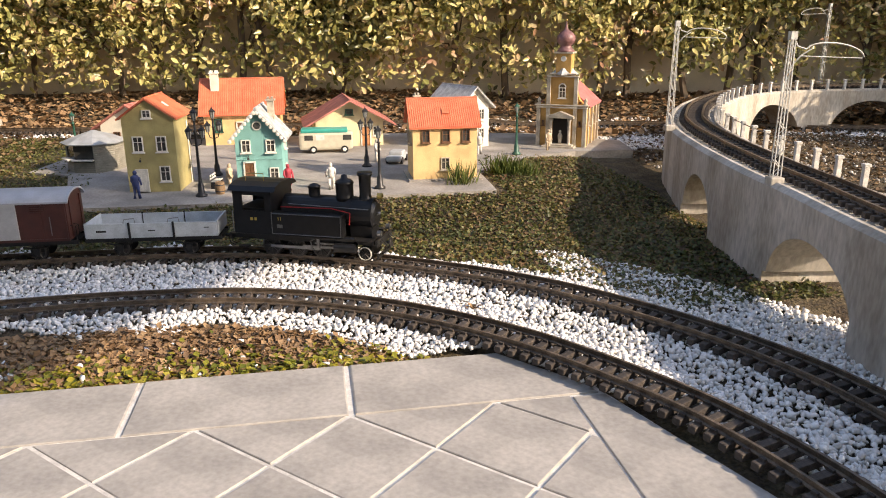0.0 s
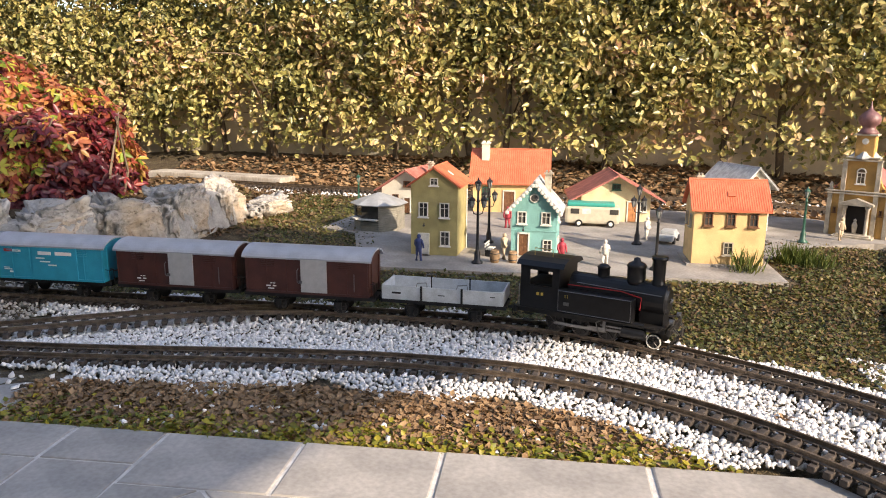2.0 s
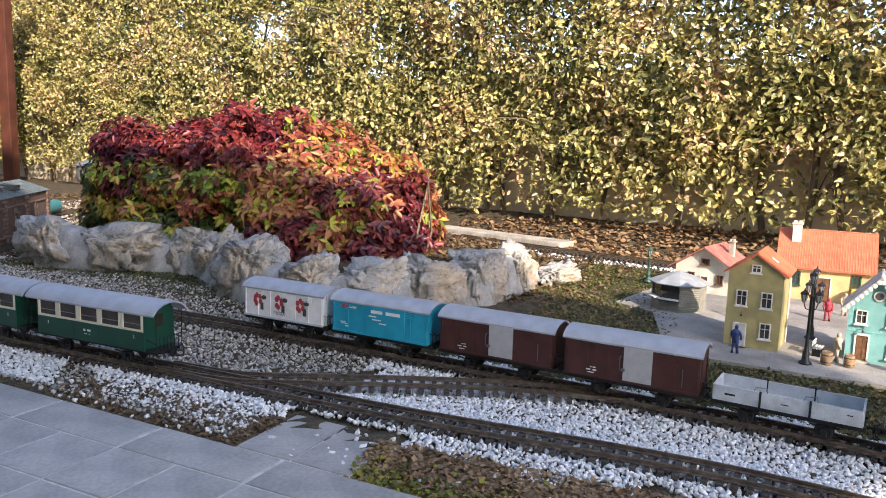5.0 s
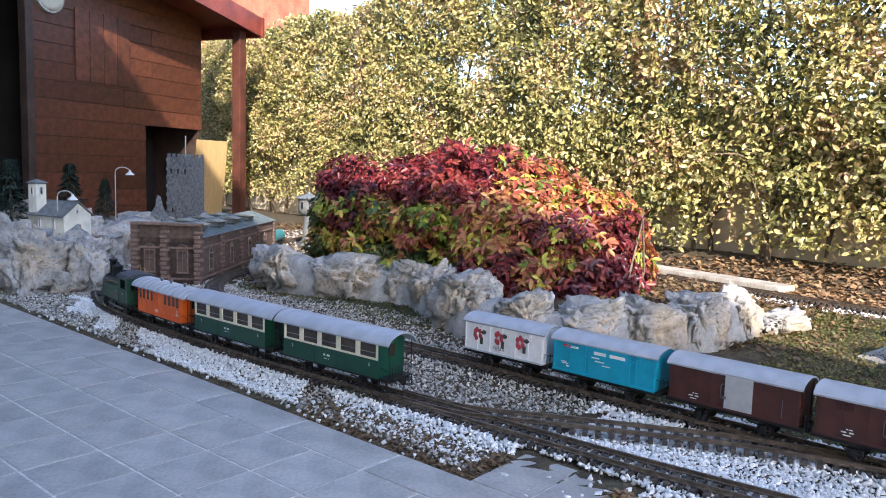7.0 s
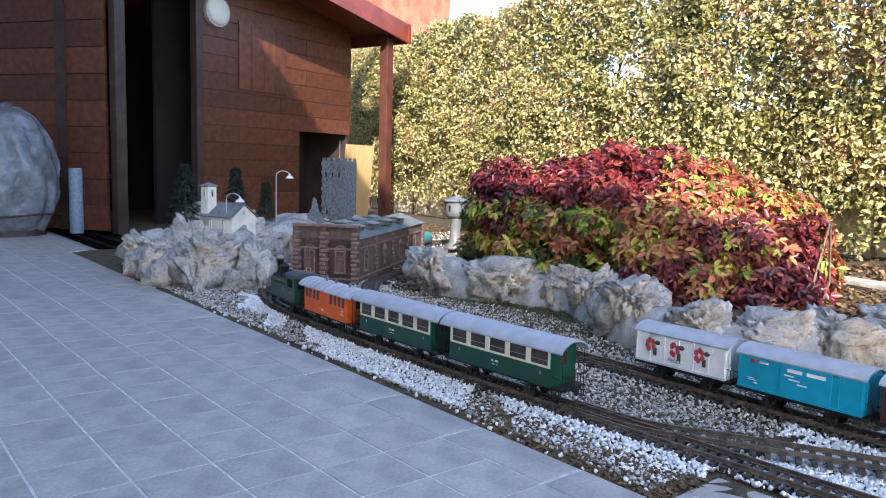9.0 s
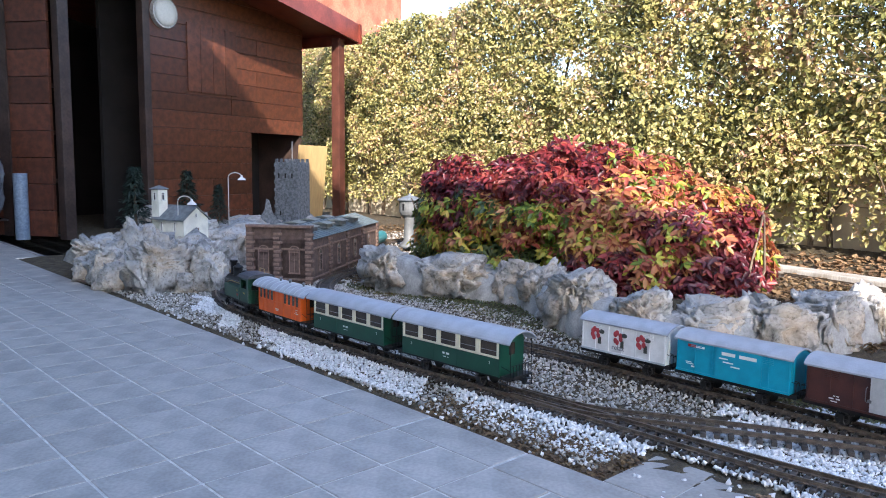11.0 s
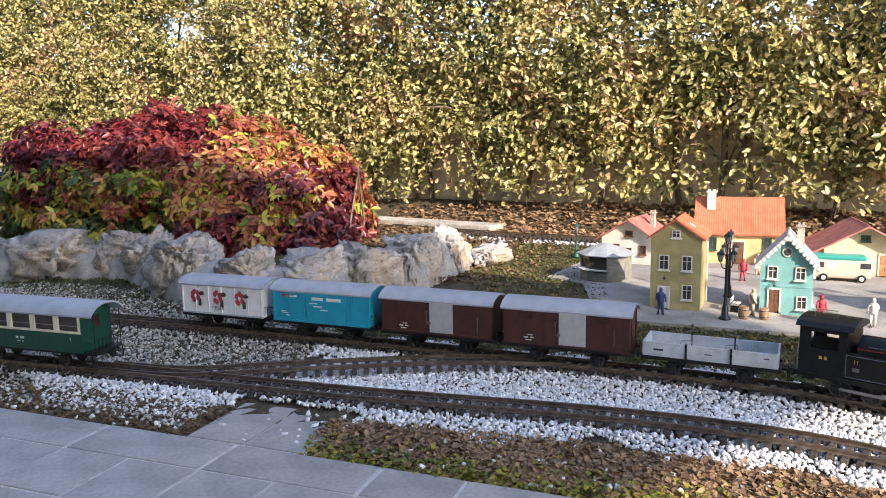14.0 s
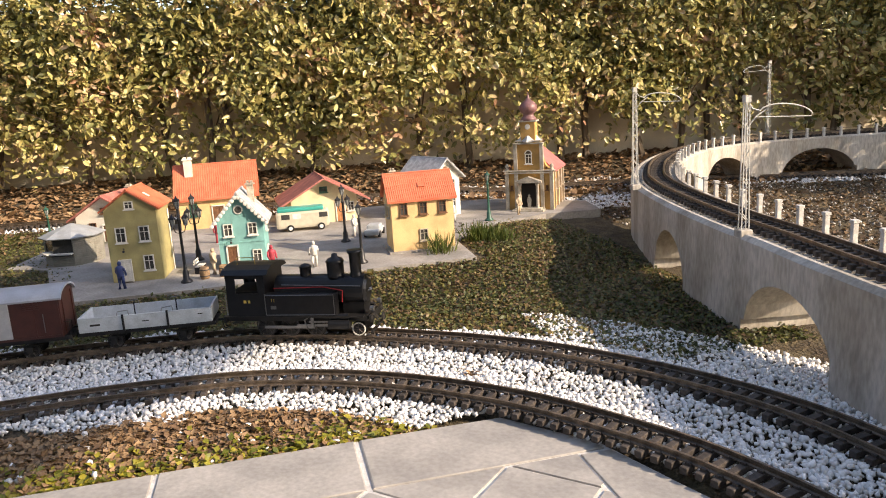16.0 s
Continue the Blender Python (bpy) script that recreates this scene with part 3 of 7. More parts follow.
lawn("leaf_litter", c[(c[:, 1] > hedge_y(c[:, 0]) - 0.55)], 0.02, 0.045, L_LITTER_LIT, "fallen brown leaves under the hedge", "leaf litter", rg, 0.01, 0.35)
c = np.column_stack([rg.uniform(1.15, 2.9, 16000), rg.uniform(1.2, 3.0, 16000)])
lawn("leaf_litter", c[dist_to(DECK, c) > 0.1], 0.008, 0.022, L_LITTER, "dark litter on soil beyond the viaduct", "leaf litter", rg, 0.006, 0.4)
c = np.column_stack([rg.uniform(-0.7, 0.98, 34000), rg.uniform(1.2, 2.6, 34000)])
c = c[(np.hypot(c[:, 0] + 0.29, c[:, 1] - 0.6) > 1.08) & ~village_area(c) & (rg.random(len(c)) < 0.25 + 0.75 * sstep(-0.4, 0.6, c[:, 0]))]
lawn("leaf_litter", c[dist_to(INNER, c) > 0.10], 0.006, 0.014, L_LITTER, "dry litter beside the viaduct", "leaf litter", rg, 0.005, 0.35)

c = np.column_stack([rg.uniform(-3.3, -0.95, 26000), rg.uniform(2.3, 3.6, 26000)])
lawn("leaf_litter", c[(dist_to(INNER, c) > 0.06) & (dist_to(REAR, c) > 0.06) & ((c[:, 0] < -1.15) | (rg.random(len(c)) < 0.3))], 0.010, 0.028, L_LITTER, "brown fallen leaves around the bush", "leaf litter", rg, 0.008, 0.4)
c = np.column_stack([rg.uniform(-1.7, -1.0, 16000), rg.uniform(2.45, 3.3, 16000)])
lawn("lawn", c[rg.random(len(c)) < sstep(-1.5, -1.15, c[:, 0])], 0.006, 0.013, L_LAWN, "green moss patch beside the rock wall", "lawn", rg)
c = np.column_stack([rg.uniform(-6.2, -3.1, 15000), rg.uniform(2.0, 4.8, 15000)])
lawn("leaf_litter", c, 0.012, 0.035, L_LITTER, "brown litter on the ground behind the shed", "leaf litter", rg, 0.008, 0.4)
c = np.column_stack([rg.uniform(-5.6, -3.0, 9000), rg.uniform(1.9, 4.4, 9000)])
stones("gravel", c, 0.006, 0.014, M_STONE2, "grey gravel behind the engine shed", rg)


# ---- rocks ----
def rock(name, loc, size, seed, rz=0.0, label="", material=None, sub=5, block=0.52):
    """A broken limestone block: flat cleaved faces, cracks, ledges and pits, filling the given size."""
    bm = B()
    bmesh.ops.create_icosphere(bm, subdivisions=sub, radius=1.0)
    off = Vector((seed * 7.3, seed * 3.1, seed * 5.7))
    r = random.Random(seed)
    cuts = []
    for _ in range(20):
        nv = Vector((r.gauss(0, 1), r.gauss(0, 1), r.gauss(0, 0.8))).normalized()
        cuts.append((nv, r.uniform(0.70, 0.98)))
    asp = Vector(size) / max(size)
    for v in bm.verts:
        p = v.co.copy()
        q = Vector([math.copysign(abs(c) ** block, c) for c in p])
        for nv, lim in cuts:
            over = q.dot(nv) - lim
            if over > 0:
                q -= nv * over
        w = Vector((q.x * asp.x, q.y * asp.y, q.z * asp.z))
        big = noise.noise(w * 1.5 + off) * 0.12 + noise.noise(w * 3.4 + off) * 0.07 + noise.noise(w * 8 + off) * 0.03
        crack = noise.noise(w * 2.6 + off, noise_basis='VORONOI_F2F1')
        ledge = noise.noise(Vector((w.x * 2, w.y * 2, w.z * 8)) + off) * 0.022
        rough = noise.turbulence(w * 5.5 + off, 4, False) * 0.04
        pit = max(0.0, 0.16 - noise.noise(w * 9 + off, noise_basis='VORONOI_F1')) * 0.35
        v.co = q * (1.0 + big + ledge - rough - pit - 0.13 * max(0.0, 0.20 - crack))
    lo = [min(v.co[k] for v in bm.verts) for k in range(3)]
    hi = [max(v.co[k] for v in bm.verts) for k in range(3)]
    for v in bm.verts:
        v.co = Vector([(v.co[k] - (lo[k] + hi[k]) / 2) * size[k] / (hi[k] - lo[k]) for k in range(3)])
    ob = part(name, bm, material or M_ROCK, None, smooth=True)
    ob.matrix_world = pose(*loc, 0, 0, rz)
    return tagged(ob, label, "rock", "rocks of the garden wall")


ROW = [(-3.14, 2.068, 0.46, 0.22, 0.235, -14), (-2.72, 2.078, 0.5, 0.22, 0.24, 4), (-2.385, 2.128, 0.24, 0.2, 0.25, 10), (-2.2, 2.078, 0.18, 0.22, 0.28, -40), (-1.97, 1.968, 0.36, 0.24, 0.275, -33), (-1.685, 1.908, 0.29, 0.22, 0.24, -10), (-1.495, 1.968, 0.26, 0.22, 0.24, 38), (-1.375, 2.098, 0.27, 0.22, 0.245, 47), (-1.285, 2.298, 0.32, 0.2, 0.245, 80), (-1.25, 2.528, 0.2, 0.18, 0.255, 85)]
for i, (x, y, sx, sy, sz, r) in enumerate(ROW):
    rock("rock", (x, y, 0.008 + sz * 0.36), (sx * 1.06, sy * 1.05, sz), i + 1, r, "rough pale limestone boulder of the garden wall")
rock("rock", (-1.15, 2.74, 0.065), (0.30, 0.15, 0.11), 21, 72, "low flat limestone block with moss at the wall's end")
mw = B()
ml = smoothline([(x, y) for x, y, *_ in ROW], 0.012)
rings = []
for i, (x, y, hd_) in enumerate(ml):
    nxv, nyv = -math.sin(hd_), math.cos(hd_)
    w = 0.012 * noise.noise((x * 9, y * 9, 1)) + 0.006 * noise.noise((x * 31, y * 31, 4))
    tp = 0.150 + 0.025 * noise.noise((x * 6, y * 6, 7))
    rings.append([mw.verts.new((x + nxv * o, y + nyv * o, z)) for o, z in ((-0.088 + w, -0.02), (-0.082 + w * 1.5, 0.05), (-0.070 + w * 2, 0.105), (-0.050 + w, tp), (0.02, tp + 0.01), (0.12, 0.12), (0.13, -0.02))])
for a, b in zip(rings, rings[1:]):
    for k in range(6):
        mw.faces.new((a[k], b[k], b[k + 1], a[k + 1]))
mw.faces.new(rings[0])
mw.faces.new(rings[-1][::-1])
tagged(part("mortar_bed", mw, M_MORTAR, smooth=True), "rough grey mortar between the boulders", "mortar", kind="structure")
MOUND = [(-4.42, 1.20, 0.34, 0.3, 0.30), (-4.12, 1.20, 0.42, 0.32, 0.25), (-3.86, 1.25, 0.26, 0.22, 0.15), (-3.74, 1.42, 0.2, 0.24, 0.22), (-4.5, 1.5, 0.4, 0.4, 0.36), (-4.2, 1.55, 0.5, 0.4, 0.33), (-3.95, 1.52, 0.3, 0.24, 0.28),
         (-4.75, 1.75, 0.4, 0.4, 0.40), (-4.45, 1.95, 0.5, 0.4, 0.34), (-4.75, 2.2, 0.5, 0.5, 0.36), (-4.95, 2.5, 0.6, 0.6, 0.34),
         (-4.30, 1.09, 0.17, 0.15, 0.17), (-3.96, 1.10, 0.18, 0.15, 0.18), (-3.66, 1.34, 0.15, 0.13, 0.13), (-4.02, 1.36, 0.22, 0.2, 0.33), (-4.28, 1.34, 0.2, 0.18, 0.42), (-4.05, 1.13, 0.26, 0.24, 0.30), (-3.80, 1.25, 0.34, 0.24, 0.33), (-3.62, 1.40, 0.17, 0.18, 0.32)]
for i, (x, y, sx, sy, sz) in enumerate(MOUND):
    rock("rock", (x, y, sz * 0.22), (sx * 1.12, sy * 1.12, sz * 1.05), 30 + i, i * 37, "grey-white boulder of the chapel mound", sub=5 if i < 7 or i > 15 else 4)
rock("rock", (-5.0, 1.68, 0.19), (0.30, 0.26, 0.34), 61, 20, "pointed pale rock on the mound")

# ---- boundary wall and hedge ----
hd = (HEDGE1 - HEDGE0) / np.linalg.norm(HEDGE1 - HEDGE0)
hn = np.array([hd[1], -hd[0]])
hlen = float(np.linalg.norm(HEDGE1 - HEDGE0))
bm = B()
ctr = (HEDGE0 + HEDGE1) / 2 - hn * 0.36
box(bm, (ctr[0], ctr[1], 0.45), (hlen + 3.5, 0.1, 1.1), math.degrees(math.atan2(hd[1], hd[0])))
tagged(part("wall_north", bm, M_WALLB), "sunlit beige boundary wall behind the hedge", "wall", kind="structure")
L_HEDGE = leafmat("hedge_leaf", [(0.0, (0.085, 0.085, 0.033)), (0.25, (0.21, 0.215, 0.07)), (0.5, (0.46, 0.41, 0.145)), (0.70, (0.66, 0.56, 0.23)), (0.84, (0.66, 0.50, 0.27)), (1.0, (0.36, 0.20, 0.12))], 0.30, 0.22)


def hedge(name, o, d, nrm, length, height, count, rng, label, zlow=0.24, s0=0.023, s1=0.048, depth=0.26, thin=(0.0, 0.0)):
    # twigs that carry the leaves in short rows
    nt = count // 7
    tu, tz = rng.uniform(0, length, nt), rng.uniform(zlow * 0.8, height, nt)
    lump = np.array([noise.noise((a_ * 2.3, b_ * 2.6, 1.7)) + 0.6 * noise.noise((a_ * 6.1, b_ * 6.5, 5.1)) for a_, b_ in zip(tu, tz)])
    td = 0.10 * lump - np.abs(rng.normal(0, depth * 0.42, nt))
    tdir = np.column_stack([rng.normal(0, 0.8, nt), rng.normal(0.35, 0.4, nt), rng.normal(0.45, 0.6, nt)])
    tdir /= np.linalg.norm(tdir, axis=1)[:, None]
    own = np.repeat(np.arange(nt), 7)
    along = np.tile(np.linspace(0, 1, 7), nt) * rng.uniform(0.10, 0.20, nt)[own]
    u = tu[own] + tdir[own, 0] * along + rng.normal(0, 0.008, len(own))
    dep = td[own] + tdir[own, 1] * along + rng.normal(0, 0.008, len(own))
    zz = tz[own] + tdir[own, 2] * along + rng.normal(0, 0.008, len(own))
    gap = np.array([noise.noise((a_ * 2.9, b_ * 3.3, 3.3)) for a_, b_ in zip(tu, tz)])[own]
    full = np.where(zz < zlow + 0.22 + 0.12 * np.sin(u * 4.4), 0.27, 1.0)
    full = np.where((u > thin[0]) & (u < thin[1]) & (zz < 0.85 + 0.2 * np.sin(u * 5)), 0.16, full)
    kp = (gap > -0.48) & (rng.random(nt)[own] < full) & (zz < height - 0.05 + 0.05 * np.sin(u * 2.7) + 0.03 * np.sin(u * 9)) & (zz > zlow * 0.6)
    u, zz, dep = u[kp], zz[kp], dep[kp]
    n = len(u)
    p = np.column_stack([o[0] + d[0] * u + nrm[0] * dep, o[1] + d[1] * u + nrm[1] * dep, zz])
    s = rng.uniform(s0, s1, n)[:, None] * np.array([1.0, 1, 1])
    leaves = scatter("leaves", p, LEAF, LEAF_F, s, leafrots(n, rng, (nrm[0] * 0.6 + 0.30, nrm[1] * 0.6, 0.38), 0.75), L_HEDGE, "")
    t = thing(name, label=label, category="hedge")
    leaves.parent = t

    r = random.Random(9)
    bm = B()
    for i in range(int(length / 0.22)):
        uu = i * 0.22 + r.uniform(-0.08, 0.08)
        dd = -0.22 + r.uniform(-0.14, 0.1)
        bx, by = o[0] + d[0] * uu + nrm[0] * dd, o[1] + d[1] * uu + nrm[1] * dd
        pts = [(bx, by, -0.02)]
        lx, ly = r.uniform(-0.06, 0.06), r.uniform(-0.05, 0.05)
        for k in range(1, 7):
            pts.append((bx + lx * k + r.uniform(-0.03, 0.03), by + ly * k * 0.5 + r.uniform(-0.03, 0.03), height * 0.9 * k / 6))
        tube(bm, pts, [0.02 * (1 - 0.12 * k) for k in range(7)], 6)
        for k in range(1, 6):
            for _ in range(3):
                a = Vector(pts[k])
                b = a + Vector((r.uniform(-0.25, 0.25), r.uniform(-0.3, 0.15), r.uniform(0.05, 0.3)))
                tube(bm, [a, (a + b) / 2 + Vector((0, 0, 0.03)), b], [0.006, 0.0045, 0.002], 4)
    part("branchwork", bm, M_BARK, t, "grey-brown bare stems")
    return t


rh = np.random.default_rng(21)
hedge("hedge", HEDGE0, hd, hn, hlen, 2.15, 440000, rh, "tall sunlit evergreen hedge with yellow-green leaves", thin=(4.0, 5.7))
# Added side hedges: the tall one blocks the sun, the low one fills.
hedge("hedge", (3.3, 3.5), (0.05, -1.0), (-1.0, -0.05), 1.05, 2.5, 20000, rh, "hedge added to shade and close the garden end", 0.1)
hedge("hedge", (3.35, 2.45), (0.05, -1.0), (-1.0, -0.05), 1.0, 1.0, 9000, rh, "low hedge added to close the view beside the viaduct", 0.06)
# kerb slab before the hedge
bm = B()
box(bm, (-1.80, 3.765, 0.055), (0.85, 0.14, 0.05), -14, 0.006)
tagged(part("kerb", bm, M_CONC), "pale concrete kerb slab beside the rear track", "kerb", kind="structure")

# ---- red autumn bush ----
L_RED = leafmat("red_leaf", [(0.0, (0.06, 0.010, 0.016)), (0.22, (0.12, 0.016, 0.02)), (0.45, (0.25, 0.032, 0.036)), (0.62, (0.33, 0.055, 0.05)), (0.8, (0.36, 0.10, 0.06)), (1.0, (0.14, 0.022, 0.025))], 0.38, 0.3)
L_YEL = leafmat("yellow_leaf", [(0.0, (0.08, 0.14, 0.02)), (0.35, (0.26, 0.34, 0.04)), (0.6, (0.52, 0.50, 0.07)), (0.85, (0.56, 0.36, 0.08)), (1.0, (0.45, 0.18, 0.06))], 0.38, 0.35)
L_GRN = leafmat("green_leaf", [(0.0, (0.025, 0.045, 0.016)), (0.5, (0.06, 0.10, 0.03)), (1.0, (0.14, 0.16, 0.045))], 0.38, 0.25)


L_MAROON = leafmat("maroon_leaf", [(0.0, (0.035, 0.010, 0.014)), (0.4, (0.10, 0.016, 0.024)), (0.7, (0.20, 0.03, 0.04)), (1.0, (0.09, 0.05, 0.02))], 0.36, 0.25)
L_RUST = leafmat("rust_leaf", [(0.0, (0.16, 0.03, 0.025)), (0.35, (0.34, 0.08, 0.05)), (0.65, (0.48, 0.20, 0.08)), (0.85, (0.50, 0.30, 0.09)), (1.0, (0.22, 0.14, 0.04))], 0.38, 0.3)


def bush():
    """A spreading shrub: sprays of pointed leaflets over rounded lobes, coloured by where they grow."""
    t = thing("bush", (0, 0, 0), label="low shrub with crimson, orange and green autumn leaves", category="bush")
    rng = np.random.default_rng(8)
    cx, cy, ax, ay = -2.43, 2.52, 0.81, 0.34
    lobes = []
    for _ in range(980):
        x, y = cx + rng.uniform(-1, 1) * ax, cy + rng.uniform(-1, 1) * ay
        e = abs((x - cx) / ax) ** 5 + abs((y - cy) / ay) ** 2.4
        if e > 1:
            continue
        top = 0.585 * (1 - e ** 2.0) ** 0.36 * (0.93 + 0.07 * math.sin(x * 5.1 + 0.6)) * (1 + 0.13 * min(1, max(0, (-2.3 - x) / 0.6)) - 0.08 * max(0, (x + 2.0) / 0.4))
        top *= 1 + 0.16 * noise.noise((x * 5.5, y * 5.5, 3)) + 0.07 * rng.normal()
        z = top - abs(rng.normal(0, 0.05)) if rng.random() < 0.45 else rng.uniform(0.10, max(0.12, top))
        lobes.append((x, y, max(z - 0.045, 0.09), rng.uniform(0.045, 0.085)))
    P, D, key = [], [], []
    for x, y, z, r in lobes:
        fx = (x - cx) / ax
        n1 = 0.9 * noise.noise((x * 4.3, y * 4.3, z * 6.5 + 9)) + 0.5 * noise.noise((x * 11, y * 11, z * 12 + 2)) + rng.normal(0, 0.12)
        hi = z + 0.16 * n1
        if hi > (0.46 if fx > -0.3 else 0.42):
            k = "maroon" if fx < -0.5 + 0.5 * n1 else ("red" if fx < 0.45 + 0.4 * n1 else "rust")
        elif fx > 0.42 + 0.15 * n1:
            k = "rust" if n1 > -0.28 else "maroon"
            if z < 0.24 and n1 < 0.15:
                k = "maroon"
        elif hi > 0.25:
            k = "yel" if n1 > -0.02 and fx < 0.22 else ("rust" if n1 > -0.32 and fx > -0.5 else ("grn" if fx < 0.1 else "maroon"))
        else:
            k = "grn" if fx < 0.25 else ("maroon" if n1 < 0.2 else "rust")
        m = int(30 + r * 620)
        d = rng.normal(size=(m, 3))
        d /= np.linalg.norm(d, axis=1)[:, None]
        P.append(np.array([x, y, z]) + d * (r * (0.55 + 0.5 * rng.random(m)))[:, None] * np.array([1.1, 1, 0.85]))
        out = np.array([(x - cx) / ax * 0.5, (y - cy) / ay * 0.8, 0.5])
        D.append(d * 0.7 + out)
        kk = np.array([k] * m, dtype=object)
        near = {"red": "maroon", "maroon": "red", "rust": "yel", "yel": "rust", "grn": "yel"}[k]
        kk[rng.random(m) < 0.22] = near
        key.append(kk)
    P, D, key = np.concatenate(P), np.concatenate(D), np.concatenate(key)
    ok = P[:, 2] > 0.075
    P, D, key = P[ok], D[ok], key[ok]
    labels = {"red": "crimson leaves", "maroon": "dark maroon leaves", "rust": "orange-red leaves", "yel": "yellow and lime leaves", "grn": "dark green lower leaves"}
    mm = {"red": L_RED, "maroon": L_MAROON, "rust": L_RUST, "yel": L_YEL, "grn": L_GRN}
    for k in labels:
        p, d = P[key == k], D[key == k]
        n = len(p)
        nr = d + np.array([0.1, -0.2, 0.3]) + rng.normal(0, 0.6, (n, 3))
        nr /= np.linalg.norm(nr, axis=1)[:, None]
        tip = d * np.array([1, 1, 0.2]) + rng.normal(0, 0.6, (n, 3)) + np.array([0, 0, -0.5])
        tip -= (tip * nr).sum(1)[:, None] * nr
        tip /= np.linalg.norm(tip, axis=1)[:, None]
        side = np.cross(tip, nr)
        pts, rots = [], []
        for a in (-1.05, 0.0, 1.05):
            a_ = a + rng.normal(0, 0.15, n)[:, None]
            tp = tip * np.cos(a_) + side * np.sin(a_)
            nn = nr + rng.normal(0, 0.25, (n, 3))
            nn -= (nn * tp).sum(1)[:, None] * tp
            nn /= np.linalg.norm(nn, axis=1)[:, None]
            pts.append(p)
            rots.append(np.stack([np.cross(tp, nn), tp, nn], 2))
        pts, rots = np.concatenate(pts), np.concatenate(rots)
        lv = scatter("leaves", pts, LEAF, LEAF_F, rng.uniform(0.020, 0.044, len(pts))[:, None] * np.array([0.85, 1, 1]), rots, mm[k], "")
        lv.parent = t
        lv["label"] = labels[k]
    bm = B()
    r = random.Random(3)
    for i in range(110):
        x, y = cx + r.uniform(-0.85, 0.85), cy + r.uniform(-0.22, 0.22)
        tube(bm, [(x, y, 0.02), (x + r.uniform(-.05, .05), y + r.uniform(-.05, .05), 0.22), (x + r.uniform(-.08, .08), y + r.uniform(-.08, .08), 0.42)], [0.007, 0.005, 0.003], 5)
    part("branchwork", bm, M_BARK, t)


bush()


# ---- viaduct ----
def viaduct():
    t = thing("viaduct", label="curved grey concrete model viaduct with round arches", category="viaduct")
    s = 0.0
    cum = [0.0]
    for a, b in zip(DECK, DECK[1:]):
        cum.append(cum[-1] + math.hypot(b[0] - a[0], b[1] - a[1]))
    arches = [(0.83, 0.14), (1.37, 0.155), (1.95, 0.115), (2.62, 0.16), (3.08, 0.20), (3.62, 0.20), (4.2, 0.2), (0.5, 0.14)]
    bm = B()
    hw = 0.082
    cols = []
    for i in range(0, len(DECK), 3):
        x, y, h = DECK[i]
        base = -0.03
        zb = base
        for c, a in arches:
            d = abs(cum[i] - c)
            if d < a:
                zb = max(zb, 0.015 + (0.115 if c < 2.3 else 0.13) * math.sqrt(1 - (d / a) ** 2))
        cols.append((x, y, h, zb, cum[i]))
    rings = []
    last = None
    for x, y, h, zb, c in cols:
        nxv, nyv = -math.sin(h), math.cos(h)
        if last is not None and (last < 0) != (zb < 0):
            zz = last
            rings.append([bm.verts.new((x + nxv * o, y + nyv * o, z)) for o, z in ((hw, zz), (hw, DZ), (hw - 0.012, DZ + 0.008), (hw - 0.02, DZ + 0.008), (hw - 0.021, DZ), (-hw + 0.021, DZ), (-hw + 0.02, DZ + 0.008), (-hw + 0.012, DZ + 0.008), (-hw, DZ), (-hw, zz))])
            x += 0.0001
        rings.append([bm.verts.new((x + nxv * o, y + nyv * o, z)) for o, z in ((hw, zb), (hw, DZ), (hw - 0.012, DZ + 0.008), (hw - 0.02, DZ + 0.008), (hw - 0.021, DZ), (-hw + 0.021, DZ), (-hw + 0.02, DZ + 0.008), (-hw + 0.012, DZ + 0.008), (-hw, DZ), (-hw, zb))])
        last = zb
    for p, q in zip(rings, rings[1:]):
        for i in range(10):
            bm.faces.new((p[i], p[(i + 1) % 10], q[(i + 1) % 10], q[i]))
    bm.faces.new(rings[0][::-1])
    bm.faces.new(rings[-1])
    part("masonry", bm, M_CONC, t)
    # railing posts on the inner side
    M_POST = mat("post_concrete", (0.62, 0.60, 0.56), 0.85, 0.15, 60, 0.3)
    bm = B()
    box(bm, (0, 0, 0.019), (0.010, 0.010, 0.038), bev=0.001)
    box(bm, (0, 0, 0.041), (0.013, 0.013, 0.006), bev=0.001)
    me = bpy.data.meshes.new("post")
    bm.to_mesh(me)
    bm.free()
    me.materials.append(M_POST)
    tops = []
    k = 0
    for i in range(200, len(DECK), 22):
        x, y, h = DECK[i]
        o = -(hw - 0.012)
        px, py = x - math.sin(h) * o, y + math.cos(h) * o
        piece("post", me, t, pose(px, py, DZ + 0.006, 0, 0, math.degrees(h)))
        tops.append((px, py, DZ + 0.042))
    bm = B()
    tube(bm, tops[11:18], 0.0012, 5)
    tube(bm, tops[24:], 0.0012, 5)
    part("rail_wire", bm, M_RAIL, t, "thin rusty wire rail")
    return t


viaduct()

M_MAST = mat("mast_paint", (0.50, 0.50, 0.47), 0.5, 0.15, 80, 0.1)


